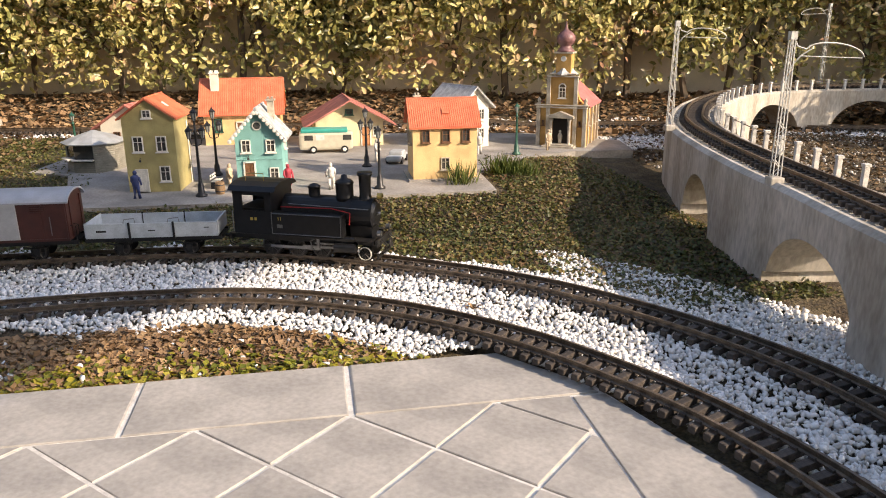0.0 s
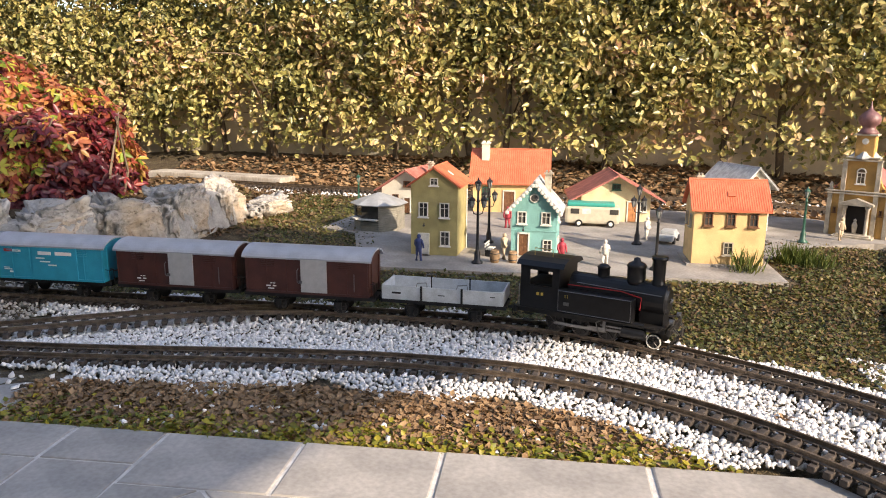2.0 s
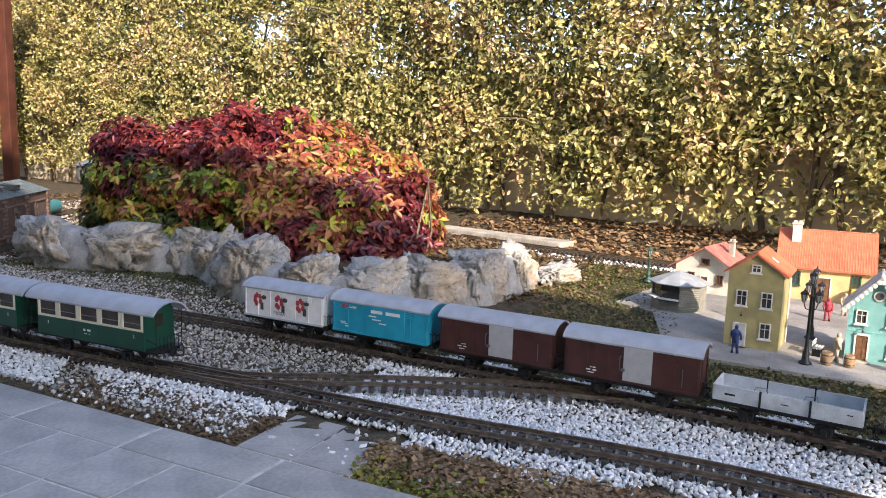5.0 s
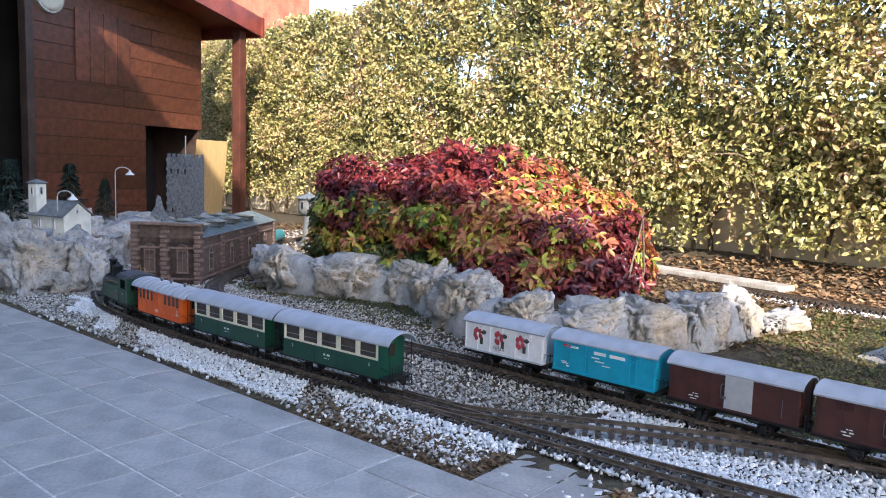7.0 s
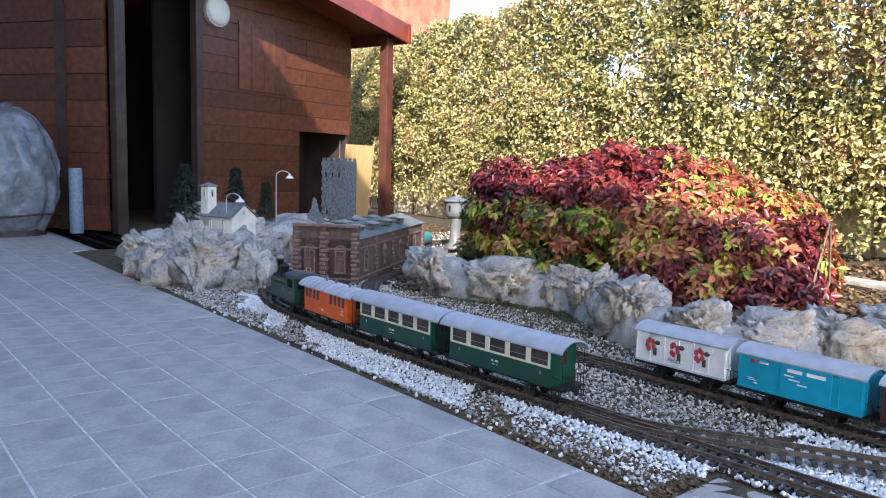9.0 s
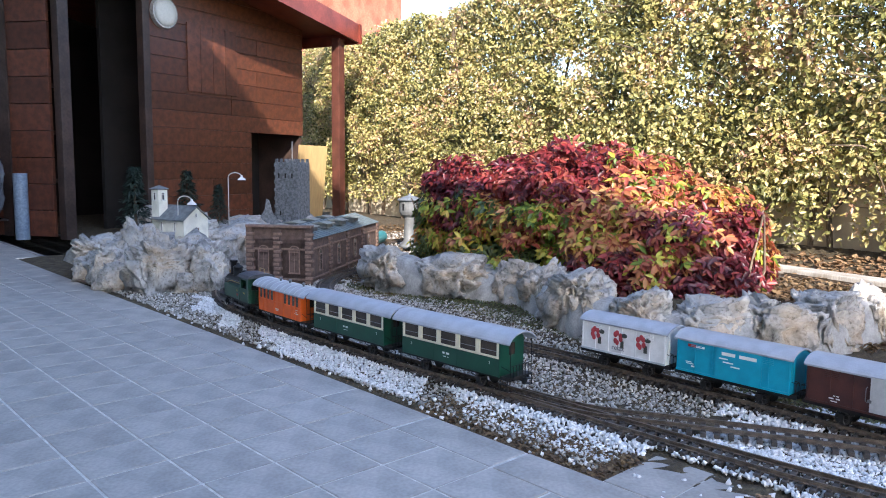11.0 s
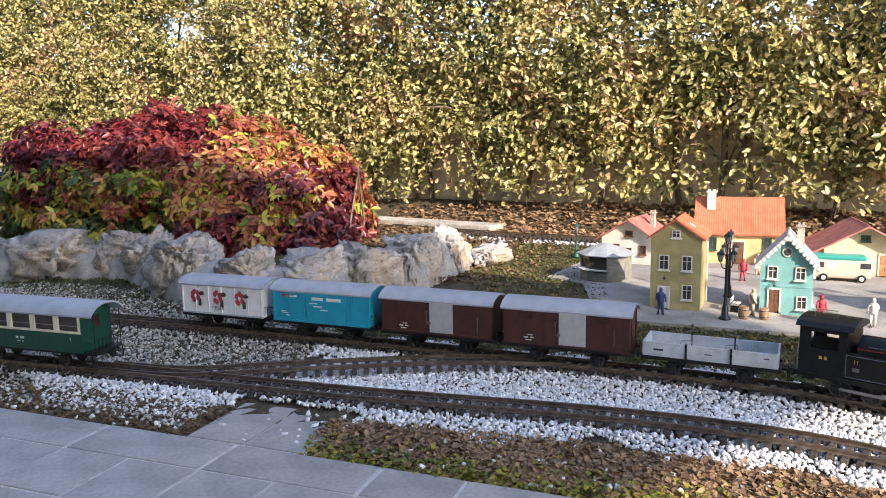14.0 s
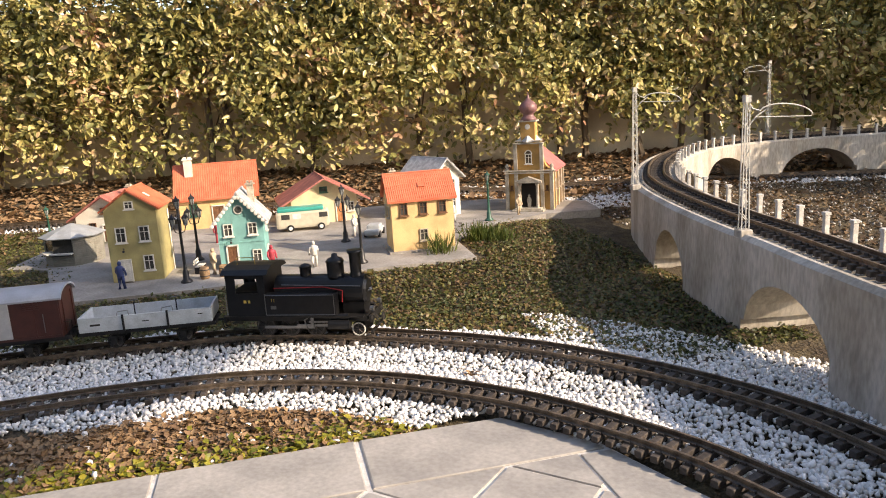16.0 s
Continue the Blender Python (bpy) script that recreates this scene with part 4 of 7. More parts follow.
def mast(x, y, z, rz, h, label):
    t = thing("catenary_mast", (x, y, z), rz, label, "catenary mast", "catenary masts")
    bm = B()
    box(bm, (0, 0, 0.008), (0.026, 0.026, 0.016), bev=0.002)
    part("base", bm, M_CONC, t)
    bm = B()
    for sx in (-1, 1):
        for sy in (-1, 1):
            tube(bm, [(sx * 0.008, sy * 0.006, 0.015), (sx * 0.004, sy * 0.004, h)], 0.0013, 4)
    nseg = 14
    for i in range(nseg):
        a, b = i / nseg, (i + 1) / nseg
        wa, wb = 0.008 - 0.004 * a, 0.008 - 0.004 * b
        sg = 1 if i % 2 else -1
        for sy in (-1, 1):
            tube(bm, [(sg * wa, sy * 0.005, 0.015 + (h - 0.02) * a), (-sg * wb, sy * 0.005, 0.015 + (h - 0.02) * b)], 0.0009, 3)
    box(bm, (0, 0, h + 0.003), (0.012, 0.012, 0.014))
    part("lattice", bm, M_MAST, t)
    bm = B()
    arc = [(0.004, 0, h - 0.003), (0.012, 0, h - 0.016), (0.028, 0, h - 0.021)] + [(0.028 + 0.112 * (1 - math.cos(a)) / 2, 0, h - 0.024 + 0.019 * math.sin(a) - 0.012 * (1 - math.cos(a)) / 2) for a in np.linspace(0.2, math.pi, 12)]
    tube(bm, arc, 0.0014, 5)
    part("arm", bm, M_MAST, t)
    bm = B()
    tube(bm, [(0.005, 0, h - 0.05), (0.02, 0, h - 0.032), (0.04, 0, h - 0.02)], 0.0012, 4)
    tube(bm, [(0.018, 0, h - 0.033), (0.138, 0, h - 0.038)], 0.001, 4)
    part("bracket", bm, M_MAST, t)
    return t


mast(1.03, 1.985, DZ, -8, 0.29, "grey lattice catenary mast on the viaduct edge")
mast(0.885, 1.26, DZ, -5, 0.27, "grey lattice catenary mast on the viaduct edge")
mast(2.33, 3.12, DZ, 180, 0.36, "grey lattice catenary mast on the far viaduct")


# ---- wooden garden house ----
M_WOOD = mat("stained_planks", (0.070, 0.024, 0.014), 0.42, 0.35, 3.0, 0.35, col2=(0.125, 0.042, 0.021), fine=60, stretch=(6, 1.2, 6), objvar=0.28)
M_BEAM = mat("red_beam", (0.17, 0.034, 0.020), 0.45, 0.2, 8, 0.2, fine=80)
M_DARKW = mat("dark_wood", (0.045, 0.028, 0.022), 0.55, 0.3, 6, 0.3, fine=60)
# Near-black for openings and insides: their shade is put into the colour.
M_SHADE_BLACK = mat("painted_shade_black", (0.012, 0.010, 0.009), 0.9, 0.3, 4, 0.2)
M_PALEW = mat("pale_plywood", (0.55, 0.38, 0.17), 0.6, 0.12, 4, 0.1, fine=60, stretch=(1, 1, 0.2))


def garden_house():
    A, C = Vector((-6.55, 1.62)), Vector((-7.42, 4.25))
    d = (C - A).normalized()
    ang = math.degrees(math.atan2(d.y, d.x))
    t = thing("garden_house", (A.x, A.y, 0), ang, "dark red-stained plank garden house with open door", "garden house")
    # local x runs along the wall, local y points into the house
    L = (C - A).length
    r = random.Random(2)
    H = 2.35
    hgt = 0.150

    def plank(x0, x1, z0):
        ln = round(x1 - x0, 3)
        bm = B()
        box(bm, (0, 0, 0), (ln - 0.003, 0.022, hgt - 0.003), bev=0.003)
        p = part("plank", bm, M_WOOD, t)
        p.location = ((x0 + x1) / 2, -0.011 + r.uniform(-0.002, 0.002), z0 + hgt / 2)
    x_open = 0.78
    for i in range(16):
        z0 = i * hgt
        x = x_open
        while x < L - 0.02:
            e = min(L, x + r.choice((0.7, 0.95, 1.3, 1.9)))
            if L - e < 0.3:
                e = L
            lo, hi = x, e
            if z0 < 0.86:
                hx0, hx1 = L - 0.78, L - 0.03
                for a, b in ((lo, min(hi, hx0)), (max(lo, hx1), hi)):
                    if b - a > 0.05:
                        plank(a, b, z0)
            else:
                plank(lo, hi, z0)
            x = e
    for k in range(4):
        bm = B()
        box(bm, (1.275 + 0.15 * k, -0.028, 1.53), (0.146, 0.014, 0.60), bev=0.003)
        part("hatch_board", bm, M_WOOD, t, "upright board of a closed hatch")
    for z in (0.42, 0.86, 1.28):
        bm = B()
        box(bm, (0.38, 1.3, z), (0.72, 0.35, 0.03), bev=0.003)
        part("shelf", bm, M_DARKW, t, "dark shelf board inside the house")
    # Inner surfaces behind the openings; their darkness is painted shade.
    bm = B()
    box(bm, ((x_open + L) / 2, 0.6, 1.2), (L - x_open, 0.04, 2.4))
    part("partition", bm, M_SHADE_BLACK, t, "interior partition painted near-black as shade")
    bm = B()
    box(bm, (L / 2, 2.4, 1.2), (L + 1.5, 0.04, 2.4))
    part("back_wall", bm, M_SHADE_BLACK, t, "interior wall painted near-black as shade")
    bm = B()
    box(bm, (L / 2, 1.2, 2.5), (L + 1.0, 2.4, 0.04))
    part("loft_floor", bm, M_SHADE_BLACK, t, "loft floor painted near-black as shade")
    bm = B()
    box(bm, (L - 0.02, 1.2, 1.2), (0.04, 2.4, 2.4))
    part("side_wall", bm, M_DARKW, t)
    for xx, w in ((0.0, 0.09), (0.74, 0.07)):
        bm = B()
        box(bm, (xx, -0.03, 1.25), (w, 0.08, 2.5), bev=0.006)
        part("door_post", bm, M_DARKW, t, "dark door post")
    # open door leaf with boards, turned outward
    leaf = thing("door", (0, 0, 0), 0)
    leaf.parent = t
    leaf.matrix_basis = pose(-0.06, 0.0, 0.02, 0, 0, 106)
    for i in range(12):
        bm = B()
        box(bm, (0.85, 0, i * 0.2 + 0.1), (1.66, 0.03, 0.195), bev=0.004)
        part("board", bm, M_WOOD, leaf)
    bm = B()
    box(bm, (0.42, 0, 1.2), (0.09, 0.06, 2.4))
    part("frame", bm, M_DARKW, leaf)
    # roof: low slope, overhanging the wall
    bm = B()
    prism(bm, [(-2.2, 2.74), (L + 0.24, 1.98), (L + 0.24, 2.06), (-2.2, 2.82)], -0.55, 2.6, 'y')
    part("roof", bm, M_BEAM, t, "dark red roof underside")
    bm = B()
    prism(bm, [(-2.2, 2.66), (L + 0.27, 1.88), (L + 0.27, 2.07), (-2.2, 2.84)], -0.58, -0.552, 'y')
    box(bm, (L + 0.265, 1.0, 1.97), (0.03, 3.2, 0.2))
    part("fascia", bm, M_BEAM, t, "red-painted fascia board")
    bm = B()
    box(bm, (L + 0.10, -0.42, 0.95), (0.10, 0.10, 1.92), bev=0.008)
    part("corner_post", bm, mat("post_brown", (0.085, 0.028, 0.018), 0.5, 0.25, 8, 0.2), t, "red-brown timber post")
    # round wall lamp
    lamp = thing("wall_lamp", label="round white bulkhead wall lamp on the planks", category="wall lamp")
    mw_ = t.matrix_world
    lamp.matrix_world = pose(A.x, A.y, 0, 0, 0, ang) @ pose(0.95, -0.03, 1.86)
    bm = B()
    cyl(bm, (0, 0.02, 0), (0, -0.03, 0), 0.135, 0.13, 24)
    part("rim", bm, mat("lamp_rim", (0.42, 0.42, 0.40), 0.5), lamp)
    bm = B()
    ball(bm, (0, -0.025, 0), 0.118, (1, 0.4, 1), 20)
    part("diffuser", bm, mat("lamp_glass", (0.62, 0.62, 0.58), 0.3, 0.05), lamp, smooth=True)
    # plywood sheet leaning at the corner
    bm = B()
    box(bm, (-0.05, 0, 0.40), (0.46, 0.018, 0.80), bev=0.002)
    p = part("plywood_sheet", bm, M_PALEW)
    p.matrix_world = pose(A.x, A.y, 0, 0, 0, ang) @ pose(L + 0.0, -0.12, 0.0, 6, 0, 0)
    tagged(p, "pale plywood sheet leaning beside the wooden wall", "plywood sheet")
    # wrapped furniture and pipe beside the door
    cov = thing("covered_furniture", (-6.78, 0.90, 0.0), 0, "garden furniture wrapped in wrinkled clear grey plastic", "covered furniture")
    bm = B()
    bmesh.ops.create_icosphere(bm, subdivisions=5, radius=1)
    for v in bm.verts:
        p = v.co.copy()
        a_ = math.atan2(p.y, p.x)
        fold = 0.05 * math.sin(a_ * 9 + 3 * p.z + 4 * noise.noise(p * 1.7)) * (1 - abs(p.z) * 0.5) + 0.06 * abs(noise.noise(p * 3.1)) + 0.03 * noise.noise(p * 8)
        top = 1.0 if p.z > -0.2 else 1.0 + 0.35 * (-0.2 - p.z)
        v.co = Vector((p.x * 0.37 * (1 + fold) * top, p.y * 0.34 * (1 + fold) * top, 0.46 + p.z * 0.50 * (1 + fold * 0.5)))
    part("cover", bm, mat("plastic_cover", (0.20, 0.21, 0.225), 0.16, 0.3, 5, 0.5, fine=18, bdist=0.03), cov, "wrinkled grey plastic cover", smooth=True)
    bm = B()
    tube(bm, [(0.40 * math.cos(k), 0.37 * math.sin(k), 0.16 + 0.01 * math.sin(3 * k)) for k in np.linspace(0, 6.28, 30)], 0.008, 5)
    part("tie_cord", bm, M_DARKW, cov)
    bm = B()
    cyl(bm, (0, 0, 0), (0, 0, 0.12), 0.26, 0.22, n=20)
    part("base", bm, M_DARKW, cov)
    bm = B()
    cyl(bm, (0, 0, 0), (0, 0, 0.5), 0.05, n=20)
    p = part("pipe", bm, mat("grey_blue_pvc", (0.22, 0.28, 0.36), 0.4))
    p.matrix_world = pose(-6.72, 1.36, 0.0)
    tagged(p, "upright grey-blue plastic pipe", "pipe")


garden_house()

# ---- unseen house wall closing the back, outline cut to shape its cast shade ----
bm = B()
prism(bm, [(-14, -0.1), (2.44, -0.1), (2.44, 2.08), (3.06, 2.42), (3.55, 2.66), (4.43, 3.05), (4.62, 3.34), (4.70, 3.64), (4.3, 3.86), (2.8, 4.03), (1.2, 4.05), (1.2, 5.9), (-14, 5.9)], -1.70, -1.6, 'y')
tagged(part("wall_south", bm, mat("render_wall", (0.62, 0.58, 0.50), 0.9, 0.1, 2, 0.2)), "unseen plain rendered house wall, outline cut to cast the garden's shade", "wall", kind="structure")
# brick house and pale house far beyond the hedge
bm = B()
box(bm, (-16.6, 9.6, 3.0), (4.0, 4.0, 6.4), 20)
tagged(part("house", bm, mat("far_brick", (0.45, 0.16, 0.09), 0.9, 0.25, 3, 0.2, fine=30)), "orange brick house beyond the hedge", "house")

bm = B()
prism(bm, [(-0.05, 0), (0.04, 0), (0.01, 0.05), (-0.03, 0.062)], -0.035, 0.035, 'y')
p = part("plastic_tent", bm, mat("lime_plastic", (0.28, 0.62, 0.22), 0.45, 0.08))
p.matrix_world = pose(-1.40, 2.66, 0.09, 0, 0, 25) @ Matrix.Scale(0.8, 4)
tagged(p, "small lime-green plastic toy tent beside the bush", "toy tent")

# ---- model village ----
VZ = 0.047
bm = B()
prism(bm, [(-0.60, 1.96), (-0.24, 1.945), (0.10, 1.955), (0.52, 1.955), (0.53, 2.22), (0.74, 2.44), (0.95, 2.52), (1.16, 2.50), (1.20, 2.72), (0.9, 3.0), (0.3, 3.12), (-0.75, 3.12), (-0.86, 2.5), (-0.72, 2.42), (-0.66, 2.2)], 0.0, VZ, 'z')
tagged(part("pavement", bm, M_PAVE), "worn grey concrete paving under the model village", "pavement", kind="structure")

M_PANE = mat("dark_pane", (0.06, 0.058, 0.054), 0.14, 0.2, 40, 0.0)
M_WHITE = mat("white_trim", (0.72, 0.70, 0.64), 0.6, 0.12, 60, 0.15)
M_DOORW = mat("brown_door", (0.16, 0.075, 0.035), 0.6, 0.25, 90, 0.3)
M_GREYR = mat("grey_shingle", (0.42, 0.43, 0.43), 0.7, 0.2, 50, 0.4)
M_REDT = mat("orange_tile", (0.56, 0.13, 0.06), 0.6, 0.15, 30, 0.3, col2=(0.63, 0.18, 0.09))
M_PINKT = mat("faded_red_tile", (0.42, 0.15, 0.12), 0.7, 0.2, 30, 0.3)
M_OCHRE = mat("olive_yellow_plaster", (0.40, 0.345, 0.155), 0.75, 0.12, 25, 0.25)
M_BLUE = mat("turquoise_plaster", (0.19, 0.42, 0.40), 0.75, 0.10, 25, 0.2)
M_YELL = mat("warm_yellow_plaster", (0.70, 0.48, 0.23), 0.75, 0.12, 20, 0.25)
M_CREAM = mat("cream_plaster", (0.70, 0.60, 0.38), 0.75, 0.12, 20, 0.25)
M_OFFW = mat("off_white_plaster", (0.70, 0.67, 0.58), 0.75, 0.12, 20, 0.25)
M_GREEN = mat("dark_green_metal", (0.025, 0.10, 0.07), 0.45, 0.2, 60, 0.1)
M_BLACK = mat("black_metal", (0.018, 0.018, 0.02), 0.42, 0.3, 80, 0.1)
M_STONEB = mat("carved_stone", (0.45, 0.40, 0.32), 0.8, 0.2, 40, 0.3)


def window(parent, x, y, z, w, h, rz=0.0, frame=None, arch=False, bars=2, sill=True, glass=None):
    """A window on a wall: frame with bars, dark pane set back, sill. Looks along local -y."""
    e = bpy.data.objects.new("window", None)
    scene.collection.objects.link(e)
    e.parent = parent
    e.matrix_basis = pose(x, y, z, 0, 0, rz)
    fm = frame or M_WHITE
    bm = B()
    f = 0.0028 if w < 0.03 else 0.004
    for sx in (-1, 1):
        box(bm, (sx * (w / 2 - f / 2), -0.0012, 0), (f, 0.0042, h))
    for sz in (-1, 1):
        box(bm, (0, -0.0012, sz * (h / 2 - f / 2)), (w, 0.0042, f))
    if bars:
        box(bm, (0, -0.0003, 0), (0.0016, 0.0022, h))
        box(bm, (0, -0.0003, h * 0.12), (w, 0.0022, 0.0014))
    if arch:
        for a in np.linspace(0, math.pi, 9)[:-1]:
            b = a + math.pi / 8
            tube(bm, [(w / 2 * math.cos(a), -0.001, h / 2 + w / 2 * math.sin(a)), (w / 2 * math.cos(b), -0.001, h / 2 + w / 2 * math.sin(b))], 0.002, 4)
    part("window_frame", bm, fm, e)
    bm = B()
    box(bm, (0, 0.0005, 0), (w - f, 0.0012, h - f))
    if arch:
        cyl(bm, (0, 0.0012, h / 2), (0, -0.0001, h / 2), w / 2 - f / 2, n=16)
    part("pane", bm, glass or M_PANE, e)
    if sill:
        bm = B()
        box(bm, (0, -0.004, -h / 2 - 0.0015), (w + 0.006, 0.007, 0.003))
        part("window_sill", bm, fm, e)
    return e


def door(parent, x, y, z, w, h, rz=0.0, material=None, frame=None):
    e = bpy.data.objects.new("door", None)
    scene.collection.objects.link(e)
    e.parent = parent
    e.matrix_basis = pose(x, y, z, 0, 0, rz)
    bm = B()
    for sx in (-1, 1):
        box(bm, (sx * w / 2, -0.001, h / 2), (0.004, 0.005, h))
    box(bm, (0, -0.001, h), (w + 0.004, 0.005, 0.004))
    part("door_frame", bm, frame or M_WHITE, e)
    bm = B()
    box(bm, (0, 0.0, h / 2), (w - 0.004, 0.002, h - 0.002))
    for i in (-1, 1):
        for zz in (0.27, 0.7):
            box(bm, (i * w * 0.22, -0.001, h * zz), (w * 0.3, 0.002, h * 0.3), bev=0.0006)
    part("door_leaf", bm, material or M_DOORW, e)
    bm = B()
    box(bm, (0, -0.008, -0.002), (w + 0.012, 0.016, 0.004))
    part("step", bm, M_STONEB, e)
    return e


def gable_house(name, loc, rz, w, d, he, hr, wallm, roofm, label, ridge='y', over=0.014, thick=0.005, ribs=0, scallop=None):
    """Walls and a double-pitched roof; the front looks along local -y."""
    t = thing(name, loc, rz, label, "model house", "model village houses")
    bm = B()
    if ridge == 'y':
        prism(bm, [(-w / 2, -0.01), (w / 2, -0.01), (w / 2, he), (0, hr), (-w / 2, he)], -d / 2, d / 2, 'y')
        half, run = w / 2, d
    else:
        prism(bm, [(-d / 2, -0.01), (d / 2, -0.01), (d / 2, he), (0, hr), (-d / 2, he)], -w / 2, w / 2, 'x')
        half, run = d / 2, w
    part("wall", bm, wallm, t)
    sl = (hr - he) / half
    for sg in (-1, 1):
        bm = B()
        ex = half + over
        pts = [(0, hr + 0.001), (sg * ex, he - sl * over + 0.001), (sg * ex, he - sl * over + 0.001 + thick), (0, hr + 0.001 + thick * 1.15)]
        if sg < 0:
            pts = pts[::-1]
        prism(bm, pts, -run / 2 - over, run / 2 + over, ridge)
        slope = part("roof", bm, roofm, t)
        if ribs:
            bm = B()
            k = int((run + 2 * over) / ribs)
            for i in range(k + 1):
                u = -run / 2 - over + i * (run + 2 * over) / k
                a, b = (0, u, hr + 0.001 + thick), (sg * ex, u, he - sl * over + 0.001 + thick)
                if ridge == 'x':
                    a, b = (u, 0, a[2]), (u, sg * ex, b[2])
                tube(bm, [a, b], 0.0014, 4)
            part("roof_tiling", bm, roofm, slope)["kind"] = "stuff"
    bm = B()
    if ridge == 'y':
        tube(bm, [(0, -run / 2 - over, hr + thick), (0, run / 2 + over, hr + thick)], 0.0035, 6)
    else:
        tube(bm, [(-run / 2 - over, 0, hr + thick), (run / 2 + over, 0, hr + thick)], 0.0035, 6)
    part("ridge_cap", bm, roofm, t)
    if ridge == 'y' and scallop:
        bm = B()
        for sg in (-1, 1):
            nsc = 9
            for i in range(nsc):
                f = (i + 0.5) / nsc
                x = sg * (half + over) * f
                z = hr - sl * (half + over) * f - 0.002
                ball(bm, (x, -run / 2 - over + 0.001, z), 0.006, (1, 0.35, 1), 8)
        part("bargeboard", bm, scallop, t, "scalloped bargeboard")
    return t


def chimney(parent, x, y, z0, z1, material, s=0.016):
    bm = B()
    box(bm, (x, y, (z0 + z1) / 2), (s, s, z1 - z0))
    box(bm, (x, y, z1 + 0.002), (s + 0.008, s + 0.008, 0.004))
    for q in (-1, 1):
        box(bm, (x + q * s * 0.3, y, z1 + 0.007), (s * 0.35, s * 0.8, 0.008))
    part("chimney", bm, material, parent)


def wall_sconce(parent, x, y, z):
    bm = B()
    tube(bm, [(x, y, z), (x, y - 0.008, z + 0.004), (x, y - 0.012, z)], 0.001, 4)
    ball(bm, (x, y - 0.012, z - 0.004), 0.0035, n=8)
    part("wall_sconce", bm, M_BLACK, parent)


# olive-yellow house
h1 = gable_house("model_house", (-0.402, 2.20, VZ), -5, 0.136, 0.155, 0.203, 0.25, M_OCHRE, M_REDT, "olive-yellow two-storey model house with an orange roof", over=0.011)
for x, z in ((-0.031, 0.132), (0.031, 0.132), (0.033, 0.05)):
    window(h1, x, -0.0777, z, 0.028, 0.043)
window(h1, 0, -0.0777, 0.213, 0.024, 0.022)
door(h1, -0.03, -0.078, 0.0, 0.030, 0.062, material=M_WHITE)
wall_sconce(h1, -0.027, -0.0785, 0.092)
bm = B()
box(bm, (0, 0, 0), (0.02, 0.013, 0.0015), m=pose(0.036, -0.02, 0.2335, 0, 34.7, 0))
part("skylight", bm, M_WHITE, h1)
bm = B()
cyl(bm, (0.071, 0.05, 0), (0.071, 0.05, 0.18), 0.002, n=6)
part("drainpipe", bm, M_WHITE, h1)
# turquoise house
h2 = gable_house("model_house", (-0.118, 2.20, VZ), -5, 0.128, 0.13, 0.145, 0.215, M_BLUE, M_GREYR, "turquoise model house with a grey scalloped roof", over=0.016, scallop=M_WHITE)
for x, z in ((-0.034, 0.115), (0.034, 0.115), (0.040, 0.036)):
    window(h2, x, -0.0652, z, 0.026, 0.036)
door(h2, -0.028, -0.0655, 0.004, 0.03, 0.066)
bm = B()
cyl(bm, (0, -0.064, 0.172), (0, -0.068, 0.172), 0.013, n=20)
rw = part("round_window", bm, M_WHITE, h2)
bm = B()
cyl(bm, (0, -0.0675, 0.172), (0, -0.0688, 0.172), 0.0095, n=20)
part("pane", bm, M_PANE, rw)
wall_sconce(h2, -0.028, -0.066, 0.085)
box_b = B()
box(box_b, (0, -0.0655, 0.078), (0.13, 0.002, 0.003))
part("string_course", box_b, M_BLUE, h2)
chimney(h2, 0.03, 0.02, 0.17, 0.232, M_STONEB, 0.018)
for z in (0.036, 0.115):
    window(h2, 0.0648, 0.0, z, 0.026, 0.036, 90)
# warm yellow house with orange roof
h3 = gable_house("model_house", (0.405, 2.18, VZ), -1, 0.188, 0.14, 0.160, 0.226, M_YELL, M_REDT, "warm yellow model house with a bright orange roof", ridge='x', over=0.010, ribs=0.006)
for x in (-0.057, 0.002, 0.06):
    window(h3, x, -0.0702, 0.130, 0.024, 0.036, frame=M_DOORW)
window(h3, 0.0, -0.0702, 0.05, 0.026, 0.036, frame=M_STONEB)
for yy in (-0.03, 0.03):
    window(h3, -0.0945, yy, 0.12, 0.022, 0.034, 270, frame=M_STONEB)
bm = B()
box(bm, (0, 0, 0), (0.02, 0.018, 0.006), m=pose(0.005, -0.04, 0.196, 43, 0, 0))
part("roof_hatch", bm, M_REDT, h3)
chimney(h3, -0.07, 0.02, 0.19, 0.235, M_STONEB, 0.014)
# plinth under it
bm = B()
box(bm, (0, 0, 0.002), (0.215, 0.165, 0.008))
part("plinth", bm, M_PAVE, h3)
# big orange-roofed house behind
h4 = gable_house("model_house", (-0.232, 3.05, VZ), 0, 0.285, 0.22, 0.125, 0.235, M_YELL, M_REDT, "wide model house with a bright orange tiled roof", ridge='x', over=0.016, ribs=0.008)
chimney(h4, -0.10, -0.03, 0.19, 0.262, M_OFFW, 0.03)
for x in (-0.09, 0.1):
    window(h4, x, -0.1103, 0.075, 0.03, 0.05, frame=M_GREEN)
door(h4, 0.0, -0.1105, 0, 0.045, 0.085)
bm = B()
box(bm, (0.11, -0.14, 0.03), (0.05, 0.03, 0.06), bev=0.006)
part("yellow_kiosk_box", bm, mat("bright_yellow", (0.75, 0.50, 0.04), 0.5), h4)
